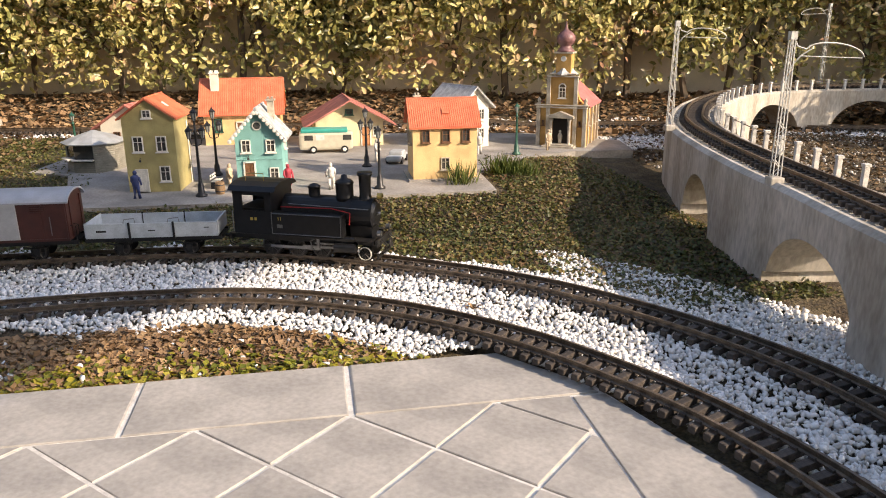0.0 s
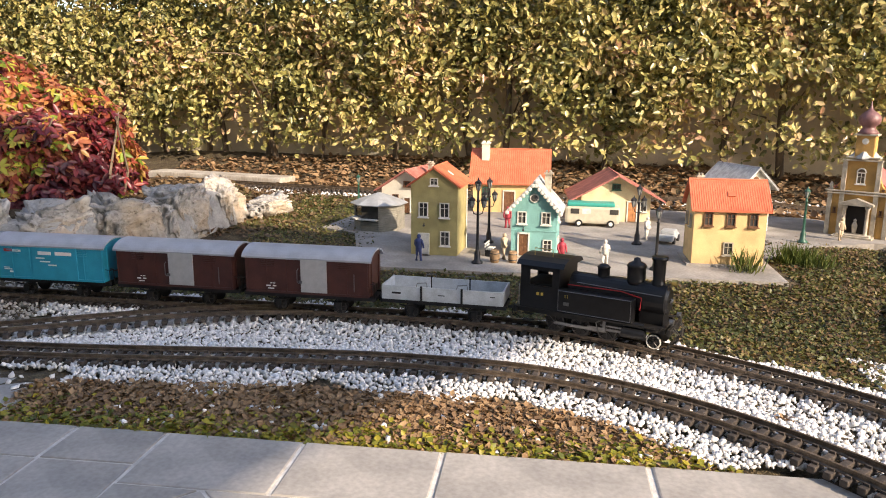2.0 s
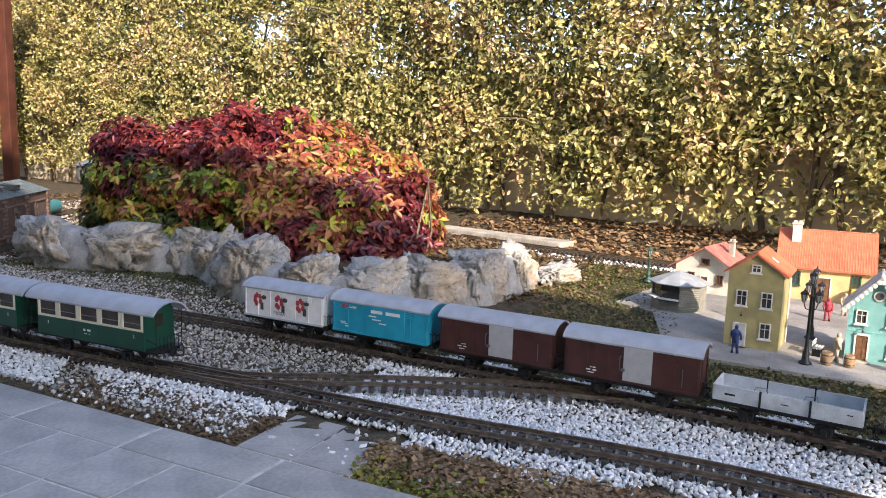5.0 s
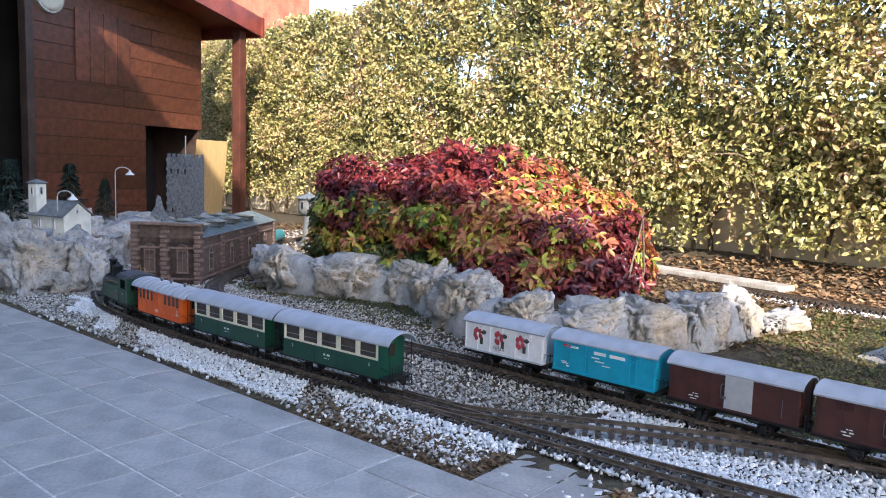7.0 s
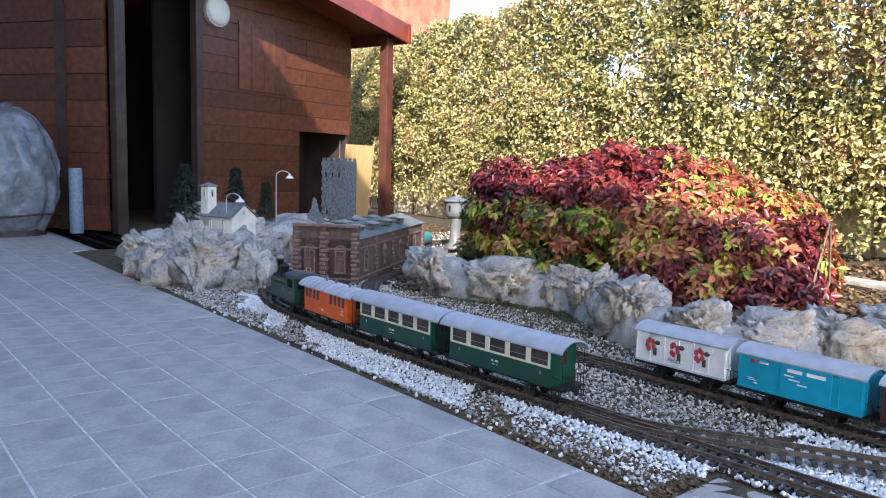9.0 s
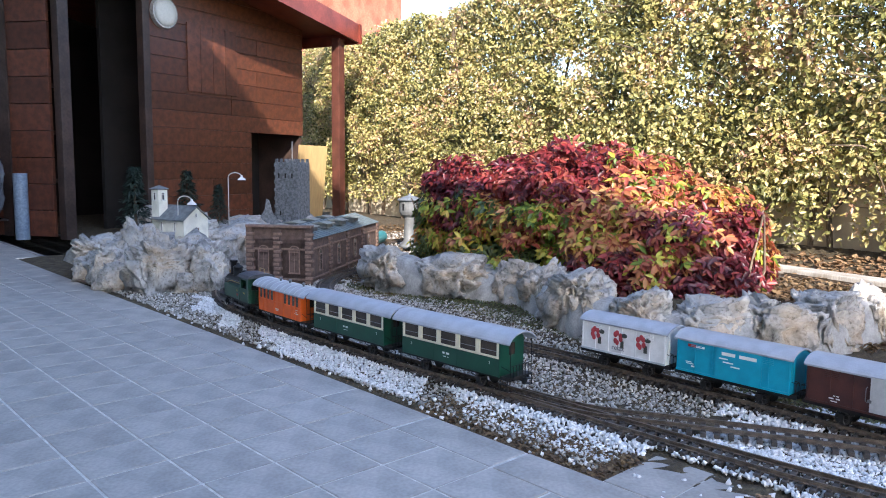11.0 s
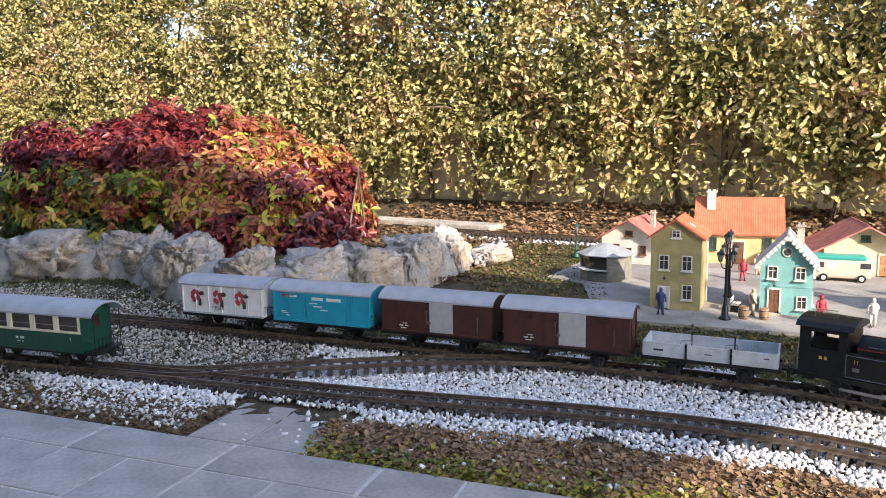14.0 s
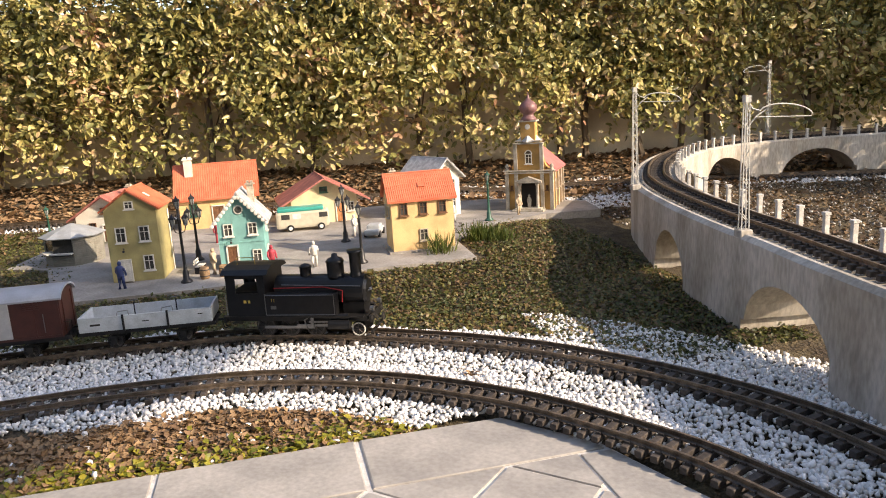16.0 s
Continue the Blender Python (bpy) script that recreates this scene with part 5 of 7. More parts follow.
# small white house
h5 = gable_house("model_house", (-0.60, 2.93, VZ), -14, 0.22, 0.17, 0.095, 0.165, M_OFFW, M_PINKT, "white model house with a faded red roof", over=0.024)
for x in (-0.05, 0.055):
    window(h5, x, -0.0852, 0.055, 0.026, 0.034, frame=M_DOORW)
door(h5, 0.0, -0.0855, 0.0, 0.028, 0.062)
window(h5, 0, -0.0852, 0.115, 0.03, 0.022, frame=M_DOORW)
chimney(h5, 0.055, 0.02, 0.13, 0.185, M_STONEB, 0.018)
# station
h6 = gable_house("model_station", (0.16, 2.90, VZ), 3, 0.25, 0.2, 0.10, 0.168, M_CREAM, M_PINKT, "cream model station with a wide faded red roof", over=0.045, thick=0.006)
door(h6, 0.06, -0.1005, 0.0, 0.034, 0.074, material=mat("light_brown_door", (0.45, 0.20, 0.08), 0.6))
door(h6, -0.04, -0.1005, 0.0, 0.034, 0.074)
window(h6, 0.1, -0.1003, 0.055, 0.026, 0.036, frame=M_WHITE)
window(h6, 0.0, -0.1003, 0.128, 0.03, 0.022, frame=M_GREEN)
# white house with a grey roof
h7 = gable_house("model_house", (0.575, 2.76, VZ), 24, 0.13, 0.19, 0.155, 0.215, M_OFFW, M_GREYR, "off-white model house with a grey slate roof", over=0.018, ribs=0.012)
for x in (-0.035, 0.035):
    for z in (0.05, 0.12):
        window(h7, x * 0.85, -0.0953, z, 0.026, 0.04)
bm = B()
cyl(bm, (0, -0.094, 0.18), (0, -0.098, 0.18), 0.010, n=16)
part("round_window", bm, M_DOORW, h7)
for yy in (-0.05, 0.05):
    window(h7, -0.0655, yy, 0.12, 0.026, 0.04, 270)


def church():
    t = thing("model_church", (0.985, 2.72, VZ), -32, "ochre baroque model church with onion spire", "model church")
    O = mat("church_ochre", (0.50, 0.29, 0.09), 0.75, 0.15, 25, 0.25)
    bm = B()
    prism(bm, [(-0.085, -0.01), (0.085, -0.01), (0.085, 0.15), (0, 0.22), (-0.085, 0.15)], -0.08, 0.14, 'y')
    part("nave", bm, O, t)
    R = mat("pink_roof", (0.55, 0.16, 0.15), 0.6, 0.12, 30, 0.2)
    for sg in (-1, 1):
        bm = B()
        pts = [(0, 0.222), (sg * 0.098, 0.141), (sg * 0.098, 0.147), (0, 0.229)]
        prism(bm, pts if sg > 0 else pts[::-1], -0.07, 0.15, 'y')
        part("roof", bm, R, t)
    # curved facade
    prof = [(-0.092, -0.01), (0.092, -0.01), (0.092, 0.15), (0.088, 0.152), (0.075, 0.158), (0.064, 0.172), (0.055, 0.195), (0.05, 0.215), (0.05, 0.252), (-0.05, 0.252), (-0.05, 0.215), (-0.055, 0.195), (-0.064, 0.172), (-0.075, 0.158), (-0.088, 0.152), (-0.092, 0.15)]
    bm = B()
    prism(bm, prof, -0.1, -0.078, 'y')
    part("facade", bm, O, t)
    for x in (-0.086, -0.05, 0.05, 0.086):
        bm = B()
        hh = 0.15 if abs(x) > 0.06 else 0.25
        box(bm, (x, -0.102, hh / 2), (0.014, 0.01, hh), bev=0.001)
        part("pilaster", bm, M_STONEB, t)
    for z, w in ((0.15, 0.20), (0.142, 0.19), (0.253, 0.118), (0.262, 0.10)):
        bm = B()
        box(bm, (0, -0.101, z), (w, 0.018, 0.005), bev=0.001)
        part("cornice", bm, M_STONEB, t)
    for x in (-0.086, 0.086):
        bm = B()
        lathe(bm, [(0.008, 0), (0.009, 0.004), (0.004, 0.008), (0.008, 0.014), (0.004, 0.022), (0.001, 0.026)], (x, -0.095, 0.152), 10)
        part("finial", bm, M_STONEB, t, smooth=True)
    window(t, 0, -0.1015, 0.195, 0.026, 0.038, frame=M_WHITE, arch=True, bars=2)
    for x in (-0.068, 0.068):
        window(t, x, -0.1012, 0.16, 0.008, 0.008, frame=M_DOORW, bars=0, sill=False)
        window(t, x, -0.1012, 0.085, 0.009, 0.018, frame=M_DOORW, bars=0)
    # portico
    # Flat panel on the facade, with the porch's shade painted near-black.
    bm = B()
    box(bm, (0, -0.1, 0.052), (0.062, 0.003, 0.1))
    part("porch_recess", bm, M_SHADE_BLACK, t, "flat near-black panel painted as porch shade")
    for x in (-0.034, 0.034):
        bm = B()
        lathe(bm, [(0.009, 0), (0.009, 0.005), (0.006, 0.008), (0.0055, 0.09), (0.008, 0.094), (0.008, 0.1)], (x, -0.118, 0.004), 12)
        part("column", bm, M_STONEB, t, smooth=True)
    bm = B()
    prism(bm, [(-0.05, 0.106), (0.05, 0.106), (0.05, 0.112), (0, 0.13), (-0.05, 0.112)], -0.128, -0.1, 'y')
    part("pediment", bm, M_STONEB, t)
    for i, (w, d) in enumerate(((0.12, 0.05), (0.10, 0.04))):
        bm = B()
        box(bm, (0, -0.1 - d / 2, 0.003 + i * 0.005), (w, d, 0.006))
        part("step", bm, M_STONEB, t)
    bm = B()
    lathe(bm, [(0.006, 0), (0.007, 0.01), (0.009, 0.026), (0.006, 0.034), (0.004, 0.037), (0.005, 0.044), (0.001, 0.048)], (0, -0.112, 0.014), 10)
    part("statue", bm, M_STONEB, t)
    # tower and onion
    bm = B()
    box(bm, (0, -0.075, 0.295), (0.056, 0.05, 0.08), bev=0.003)
    part("belfry", bm, O, t)
    bm = B()
    lathe(bm, [(0.05, 0.258), (0.052, 0.262), (0.038, 0.272), (0.030, 0.282)], (0, -0.075, 0), 4)
    part("belfry_skirt", bm, M_GREYR, t)
    bm = B()
    cyl(bm, (0, -0.099, 0.315), (0, -0.102, 0.315), 0.010, n=18)
    part("clock", bm, M_WHITE, t)
    bm = B()
    box(bm, (0, -0.075, 0.336), (0.068, 0.062, 0.006), bev=0.001)
    part("cornice", bm, M_STONEB, t)
    bm = B()
    lathe(bm, [(0.034, 0.338), (0.026, 0.348), (0.020, 0.356), (0.020, 0.362), (0.030, 0.370), (0.034, 0.382), (0.032, 0.394), (0.022, 0.406), (0.010, 0.414), (0.005, 0.422), (0.002, 0.436), (0.001, 0.45)], (0, -0.075, 0), 20)
    part("onion_spire", bm, mat("spire_copper", (0.20, 0.10, 0.10), 0.45, 0.2, 50, 0.1), t, "dull red-brown onion spire", smooth=True)
    bm = B()
    ball(bm, (0, -0.075, 0.448), 0.005, n=10)
    part("gilt_ball", bm, mat("gilt", (0.55, 0.40, 0.15), 0.35, 0.1, metal=0.8), t)
    for yy in (-0.02, 0.05, 0.11):
        window(t, 0.0858, yy, 0.09, 0.014, 0.04, 90, frame=M_STONEB, bars=0)
    for yy in (-0.055, 0.015, 0.08, 0.135):
        bm = B()
        box(bm, (0.089, yy, 0.07), (0.008, 0.01, 0.14))
        part("buttress", bm, M_STONEB, t)


church()


def kiosk():
    t = thing("kiosk", (-0.66, 2.53, VZ - 0.008), 10, "octagonal grey wooden kiosk with pale metal roof", "kiosk")
    G = mat("kiosk_boards", (0.25, 0.24, 0.20), 0.7, 0.15, 40, 0.2)
    for i in range(8):
        a = math.radians(45 * i + 22.5)
        wl = thing("panel")
        wl.parent = t
        wl.matrix_basis = pose(0.078 * math.cos(a), 0.078 * math.sin(a), 0, 0, 0, math.degrees(a) + 90)
        lo = 0.045 if i in (5, 4) else 0.095
        for k in range(int(lo / 0.0065)):
            bm = B()
            box(bm, (0, 0, 0.004 + k * 0.0065), (0.066, 0.005, 0.0058), bev=0.0008)
            part("slat", bm, G, wl)
        if i in (5, 4):
            bm = B()
            box(bm, (0, 0.004, 0.072), (0.064, 0.001, 0.05))
            part("opening", bm, M_PANE, wl)
            bm = B()
            box(bm, (0, -0.008, 0.048), (0.066, 0.022, 0.003))
            part("counter", bm, M_WHITE, wl)
    bm = B()
    lathe(bm, [(0.099, 0.094), (0.101, 0.097), (0.065, 0.112), (0.03, 0.123), (0.004, 0.131)], (0, 0, 0), 8)
    part("roof", bm, mat("pale_metal_roof", (0.40, 0.42, 0.43), 0.45, 0.12, 30, 0.15, metal=0.2), t, "pale grey metal roof")
    bm = B()
    lathe(bm, [(0.1, 0), (0.1, 0.01)], (0, 0, -0.006), 8)
    part("plinth", bm, M_PAVE, t)


kiosk()


def street_lamp(x, y, h, material, label, heads=1):
    t = thing("street_lamp", (x, y, VZ), 0, label, "street lamp", "model street lamps")
    bm = B()
    lathe(bm, [(0.016, 0), (0.016, 0.004), (0.009, 0.010), (0.008, 0.03), (0.0055, 0.036), (0.0042, 0.05), (0.0034, h * 0.72), (0.006, h * 0.735), (0.003, h * 0.75), (0.003, h * 0.8)], (0, 0, 0), 12)
    part("pole", bm, material, t, smooth=True)
    spots = [(0, 0, h * 0.8)] if heads == 1 else [(0, 0, h * 0.86), (0.016, 0.004, h * 0.66), (-0.016, -0.004, h * 0.66)]
    if heads > 1:
        bm = B()
        for px, py, pz in spots[1:]:
            tube(bm, [(0, 0, pz - 0.02), (px * 0.7, py * 0.7, pz - 0.016), (px, py, pz)], 0.0015, 5)
        cyl(bm, (0, 0, h * 0.78), (0, 0, h * 0.86), 0.003, n=8)
        part("arm", bm, material, t)
    for px, py, pz in spots:
        bm = B()
        lathe(bm, [(0.004, 0), (0.0078, 0.018), (0.008, 0.0195)], (px, py, pz), 6)
        lan = part("lantern_glass", bm, mat("lantern_glass", (0.30, 0.31, 0.30), 0.2, 0.1), t)
        bm = B()
        lathe(bm, [(0.0100, 0.0195), (0.0086, 0.024), (0.003, 0.029), (0.0016, 0.033), (0.0005, 0.036)], (px, py, pz), 6)
        for i in range(6):
            a = math.pi / 3 * i
            tube(bm, [(px + 0.004 * math.cos(a), py + 0.004 * math.sin(a), pz), (px + 0.0082 * math.cos(a), py + 0.0082 * math.sin(a), pz + 0.0195)], 0.0009, 3)
        part("lantern_cap", bm, material, t)
    return t


street_lamp(-0.275, 2.04, 0.235, M_BLACK, "black three-armed model street lamp", 3)
street_lamp(-0.265, 2.33, 0.20, M_BLACK, "black model street lamp with lantern", 3)
street_lamp(0.205, 2.04, 0.175, M_BLACK, "black model street lamp with single lantern")
street_lamp(0.195, 2.38, 0.18, M_BLACK, "black model street lamp with single lantern", 3)
street_lamp(0.725, 2.50, 0.18, M_GREEN, "green model street lamp with lantern")
street_lamp(-0.84, 2.95, 0.13, M_GREEN, "green model street lamp near the rear track")


def figure(x, y, coat, legs, rz, h=0.076, lean=0.0, z=VZ):
    """A small painted toy figurine, one plain mesh."""
    bm = B()
    k = h / 0.076
    for s in (-1, 1):
        tube(bm, [(s * 0.006 * k, s * 0.003, 0), (s * 0.0055 * k, 0, 0.018 * k), (s * 0.0045 * k, 0, 0.036 * k)], [0.0042 * k, 0.0038 * k, 0.0052 * k], 7)
        tube(bm, [(s * 0.010 * k, 0, 0.058 * k), (s * 0.013 * k, -0.002, 0.046 * k), (s * 0.011 * k, -0.008 * k, 0.036 * k)], [0.0035 * k, 0.003 * k, 0.0025 * k], 6)
    lathe(bm, [(0.008 * k, 0.033 * k), (0.0095 * k, 0.040 * k), (0.0085 * k, 0.046 * k), (0.0105 * k, 0.056 * k), (0.009 * k, 0.061 * k), (0.004 * k, 0.064 * k)], (0, 0, 0), 9)
    ball(bm, (0, -0.001, 0.069 * k), 0.0062 * k, (0.85, 0.95, 1.1), 9)
    ob = part("figurine", bm, coat, None, smooth=True)
    ob.matrix_world = pose(x, y, z, lean, 0, rz)
    return ob


F_BLUE = mat("figure_blue", (0.03, 0.05, 0.16), 0.6)
F_WHITE = mat("figure_white", (0.62, 0.60, 0.55), 0.6)
F_RED = mat("figure_red", (0.36, 0.04, 0.06), 0.6)
F_TAN = mat("figure_tan", (0.48, 0.38, 0.26), 0.6)
for x, y, m_, rz, lb in ((-0.44, 2.045, F_BLUE, 160, "small painted figurine in dark blue clothes"), (0.072, 2.055, F_WHITE, 200, "small pale unpainted figurine"), (-0.045, 2.06, F_RED, 30, "small painted figurine in red clothes"),
                         (-0.205, 2.10, F_TAN, 90, "small tan figurine beside barrels"), (0.235, 2.46, F_WHITE, 60, "small white figurine on the square"), (-0.22, 2.6, F_RED, 0, "small red figurine by the houses"),
                         (-0.17, 2.72, F_TAN, 20, "small tan figurine by the houses"), (0.60, 2.53, F_WHITE, 0, "small white figurine beside the house"), (0.86, 2.56, F_TAN, 30, "small figurine by the church")):
    tagged(figure(x, y, m_, None, rz), lb, "figurine", "model village figurines")


def barrel(x, y, r=0.014, h=0.034):
    t = thing("barrel", (x, y, VZ), 0, "small wooden toy barrel on the paving", "barrel", "model barrels")
    bm = B()
    lathe(bm, [(r * 0.8, 0), (r * 0.97, h * 0.3), (r, h * 0.5), (r * 0.97, h * 0.7), (r * 0.8, h), (r * 0.75, h * 0.96)], (0, 0, 0), 14)
    part("staves", bm, mat("barrel_wood", (0.30, 0.19, 0.10), 0.7, 0.2, 80, 0.3), t, smooth=True)
    for z in (0.25, 0.75):
        bm = B()
        lathe(bm, [(r * 0.97, h * z - 0.0012), (r * 1.01, h * z), (r * 0.97, h * z + 0.0012)], (0, 0, 0), 14)
        part("hoop", bm, M_BLACK, t)


barrel(-0.228, 2.06)
barrel(-0.178, 2.065, 0.013, 0.032)
# garden bench
bt = thing("bench", (-0.245, 2.15, VZ), 80, "small white toy bench beside the lamp", "bench")
for i in range(3):
    bm = B()
    box(bm, (0, -0.006 + 0.007 * i, 0.02), (0.05, 0.005, 0.002))
    part("seat_slat", bm, M_WHITE, bt)
for i in range(2):
    bm = B()
    box(bm, (0, 0.012, 0.028 + 0.008 * i), (0.05, 0.002, 0.005))
    part("back_slat", bm, M_WHITE, bt)
for sx in (-1, 1):
    bm = B()
    box(bm, (sx * 0.022, 0.002, 0.01), (0.003, 0.02, 0.02))
    part("leg", bm, M_BLACK, bt)


def caravan():
    t = thing("toy_van", (0.075, 2.70, VZ), -3, "beige toy camper van with a turquoise roof", "toy van")
    bm = B()
    box(bm, (0, 0, 0.042), (0.19, 0.07, 0.062), bev=0.010)
    part("body", bm, mat("beige_paint", (0.58, 0.54, 0.42), 0.4, 0.06), t)
    bm = B()
    box(bm, (-0.005, 0, 0.078), (0.165, 0.066, 0.014), bev=0.005)
    part("roof", bm, mat("turquoise_paint", (0.04, 0.36, 0.30), 0.4, 0.06), t, "turquoise roof")
    for x in (-0.045, 0.065):
        for y in (-0.034, 0.034):
            w = thing("wheel")
            w.parent = t
            w.matrix_basis = pose(x, y, 0.013)
            bm = B()
            cyl(bm, (0, -0.005, 0), (0, 0.005, 0), 0.013, n=18)
            part("tyre", bm, M_BLACK, w)
            bm = B()
            cyl(bm, (0, -0.006, 0), (0, 0.006, 0), 0.007, n=14)
            part("rim", bm, M_WHITE, w)
    for x in (-0.06, -0.02, 0.075):
        bm = B()
        box(bm, (x, -0.0352, 0.055), (0.03, 0.001, 0.018))
        part("window", bm, M_WHITE if x == -0.02 else M_PANE, t)


caravan()
# toy car on the square behind the lamps
ct = thing("toy_car", (0.30, 2.44, VZ), 70, "pale grey toy convertible parked on the square", "toy car")
bm = B()
box(bm, (0, 0, 0.018), (0.11, 0.05, 0.018), bev=0.006)
box(bm, (0.005, 0, 0.032), (0.055, 0.044, 0.014), bev=0.005)
part("body", bm, mat("grey_car_paint", (0.45, 0.47, 0.48), 0.35, 0.06), ct)
for x in (-0.033, 0.033):
    for y in (-0.024, 0.024):
        bm = B()
        cyl(bm, (x, y - 0.004, 0.011), (x, y + 0.004, 0.011), 0.011, n=16)
        part("wheel", bm, M_BLACK, ct)
# grass tufts beside the yellow house
L_TUFT = leafmat("tuft_blade", [(0.0, (0.06, 0.10, 0.02)), (0.5, (0.13, 0.17, 0.04)), (1.0, (0.28, 0.24, 0.08))], 0.5, 0.3)
for cx, cy, nn, hh in ((0.60, 2.20, 260, 0.075), (0.655, 2.17, 200, 0.06), (0.44, 2.06, 90, 0.085)):
    rt = np.random.default_rng(int(cx * 100))
    p = np.column_stack([rt.normal(cx, 0.02, nn), rt.normal(cy, 0.015, nn), np.full(nn, 0.03)])
    d = np.column_stack([rt.normal(0, 0.3, nn), rt.normal(0, 0.3, nn), np.ones(nn)])
    d /= np.linalg.norm(d, axis=1)[:, None]
    s_ = np.cross(d, rt.normal(size=(nn, 3)))
    s_ /= np.linalg.norm(s_, axis=1)[:, None]
    scatter("grass_tuft", p, LEAF * np.array([0.09, 1, 0.2]), LEAF_F, rt.uniform(0.6, 1.1, nn)[:, None] * hh * np.ones(3), np.stack([s_, d, np.cross(s_, d)], 2), L_TUFT, "", "tuft of long green grass beside the paving", "grass tuft")


# ---- lettering ----
def letters(parent, text, size, m, material):
    cu = bpy.data.curves.new("lettering", 'FONT')
    cu.body = text
    cu.size = size
    cu.extrude = 0.0003
    cu.align_x = 'CENTER'
    tmp = bpy.data.objects.new("tmp", cu)
    scene.collection.objects.link(tmp)
    me = bpy.data.meshes.new_from_object(tmp.evaluated_get(bpy.context.evaluated_depsgraph_get()))
    bpy.data.objects.remove(tmp)
    me.materials.clear()
    me.materials.append(material)
    ob = new("lettering", me)
    ob.parent = parent
    ob.matrix_basis = m
    return ob


def bars(parent, rows, x, y, z, material, side=-1, name="marking"):
    """Unreadable writing as small raised bars: rows of (dx, dz, length, height)."""
    bm = B()
    for dx, dz, ln, hh in rows:
        box(bm, (x + dx, y, z + dz), (ln, 0.0006, hh))
    return part(name, bm, material, parent)


M_IVORY = mat("ivory_paint", (0.72, 0.66, 0.50), 0.45, 0.05)
M_LETW = mat("white_lettering", (0.75, 0.75, 0.72), 0.5, 0.03)
M_LETY = mat("yellow_lettering", (0.60, 0.42, 0.08), 0.5, 0.03)
M_STEEL = mat("bare_steel", (0.20, 0.20, 0.20), 0.35, 0.15, 60, 0.05, metal=0.8)
M_RIM = mat("dark_wheel_rim", (0.055, 0.05, 0.048), 0.4, 0.2, 60, 0.05, metal=0.5)
M_UNDER = mat("underframe_black", (0.014, 0.013, 0.012), 0.5, 0.3, 60, 0.1, spec=0.35)
M_GREYROOF = mat("grey_roof", (0.36, 0.38, 0.42), 0.45, 0.08, 30, 0.05)
M_COACHGREEN = mat("coach_green", (0.008, 0.058, 0.034), 0.32, 0.10, 30, 0.03)
M_ORANGE = mat("orange_paint", (0.72, 0.12, 0.012), 0.38, 0.07, 30, 0.04)
M_BROWN = mat("oxide_brown", (0.062, 0.019, 0.014), 0.5, 0.15, 40, 0.1)
M_CYAN = mat("cyan_paint", (0.012, 0.30, 0.44), 0.4, 0.07, 30, 0.04)
M_WHITEP = mat("white_wagon_paint", (0.74, 0.74, 0.74), 0.4, 0.05)
M_SILVER = mat("light_grey_wagon", (0.46, 0.50, 0.53), 0.45, 0.10, 50, 0.08)
M_LOCOG = mat("loco_green", (0.010, 0.055, 0.032), 0.38, 0.12, 40, 0.05)
M_LOCOB = mat("loco_black", (0.010, 0.010, 0.011), 0.34, 0.2, 60, 0.05, spec=0.35)
M_BRASS = mat("brass", (0.62, 0.45, 0.15), 0.3, 0.1, 60, 0.05, metal=0.9)
M_REDL = mat("red_line", (0.40, 0.02, 0.02), 0.5)
M_DOORG = mat("silver_door", (0.47, 0.47, 0.47), 0.4, 0.06, metal=0.3)
M_GLASS = mat("coach_window", (0.05, 0.038, 0.028), 0.08, 0.25, 25, 0.0)


def wheel(parent, x, y, r, spokes=0, rimm=None):
    w = thing("wheel")
    w.parent = parent
    w.matrix_basis = pose(x, y, r)
    bm = B()
    s = 1 if y > 0 else -1
    cyl(bm, (0, -0.003, 0), (0, 0.003, 0), r, n=24)
    cyl(bm, (0, -s * 0.003, 0), (0, -s * 0.0045, 0), r * 1.13, n=24)
    part("tyre", bm, M_UNDER, w)
    bm = B()
    ring = []
    for a in np.linspace(0, 2 * math.pi, 25)[:-1]:
        ca, sa = math.cos(a), math.sin(a)
        ring.append([bm.verts.new((q * r * ca, s * y_, q * r * sa)) for q, y_ in ((0.82, 0.0031), (0.84, 0.0044), (0.97, 0.0044), (1.0, 0.0031))])
    for a, b in zip(ring, ring[1:] + ring[:1]):
        for k in range(3):
            bm.faces.new((a[k], b[k], b[k + 1], a[k + 1]))
    part("rim", bm, rimm or M_RIM, w)
    for i in range(spokes):
        a = 2 * math.pi * i / spokes
        bm = B()
        tube(bm, [(0, s * 0.0038, 0), (r * 0.85 * math.cos(a), s * 0.0038, r * 0.85 * math.sin(a))], r * 0.06, 4)
        part("spoke", bm, M_RIM, w)
    bm = B()
    ball(bm, (0, s * 0.0036, 0), r * 0.2, n=8)
    part("hub", bm, M_RIM, w)


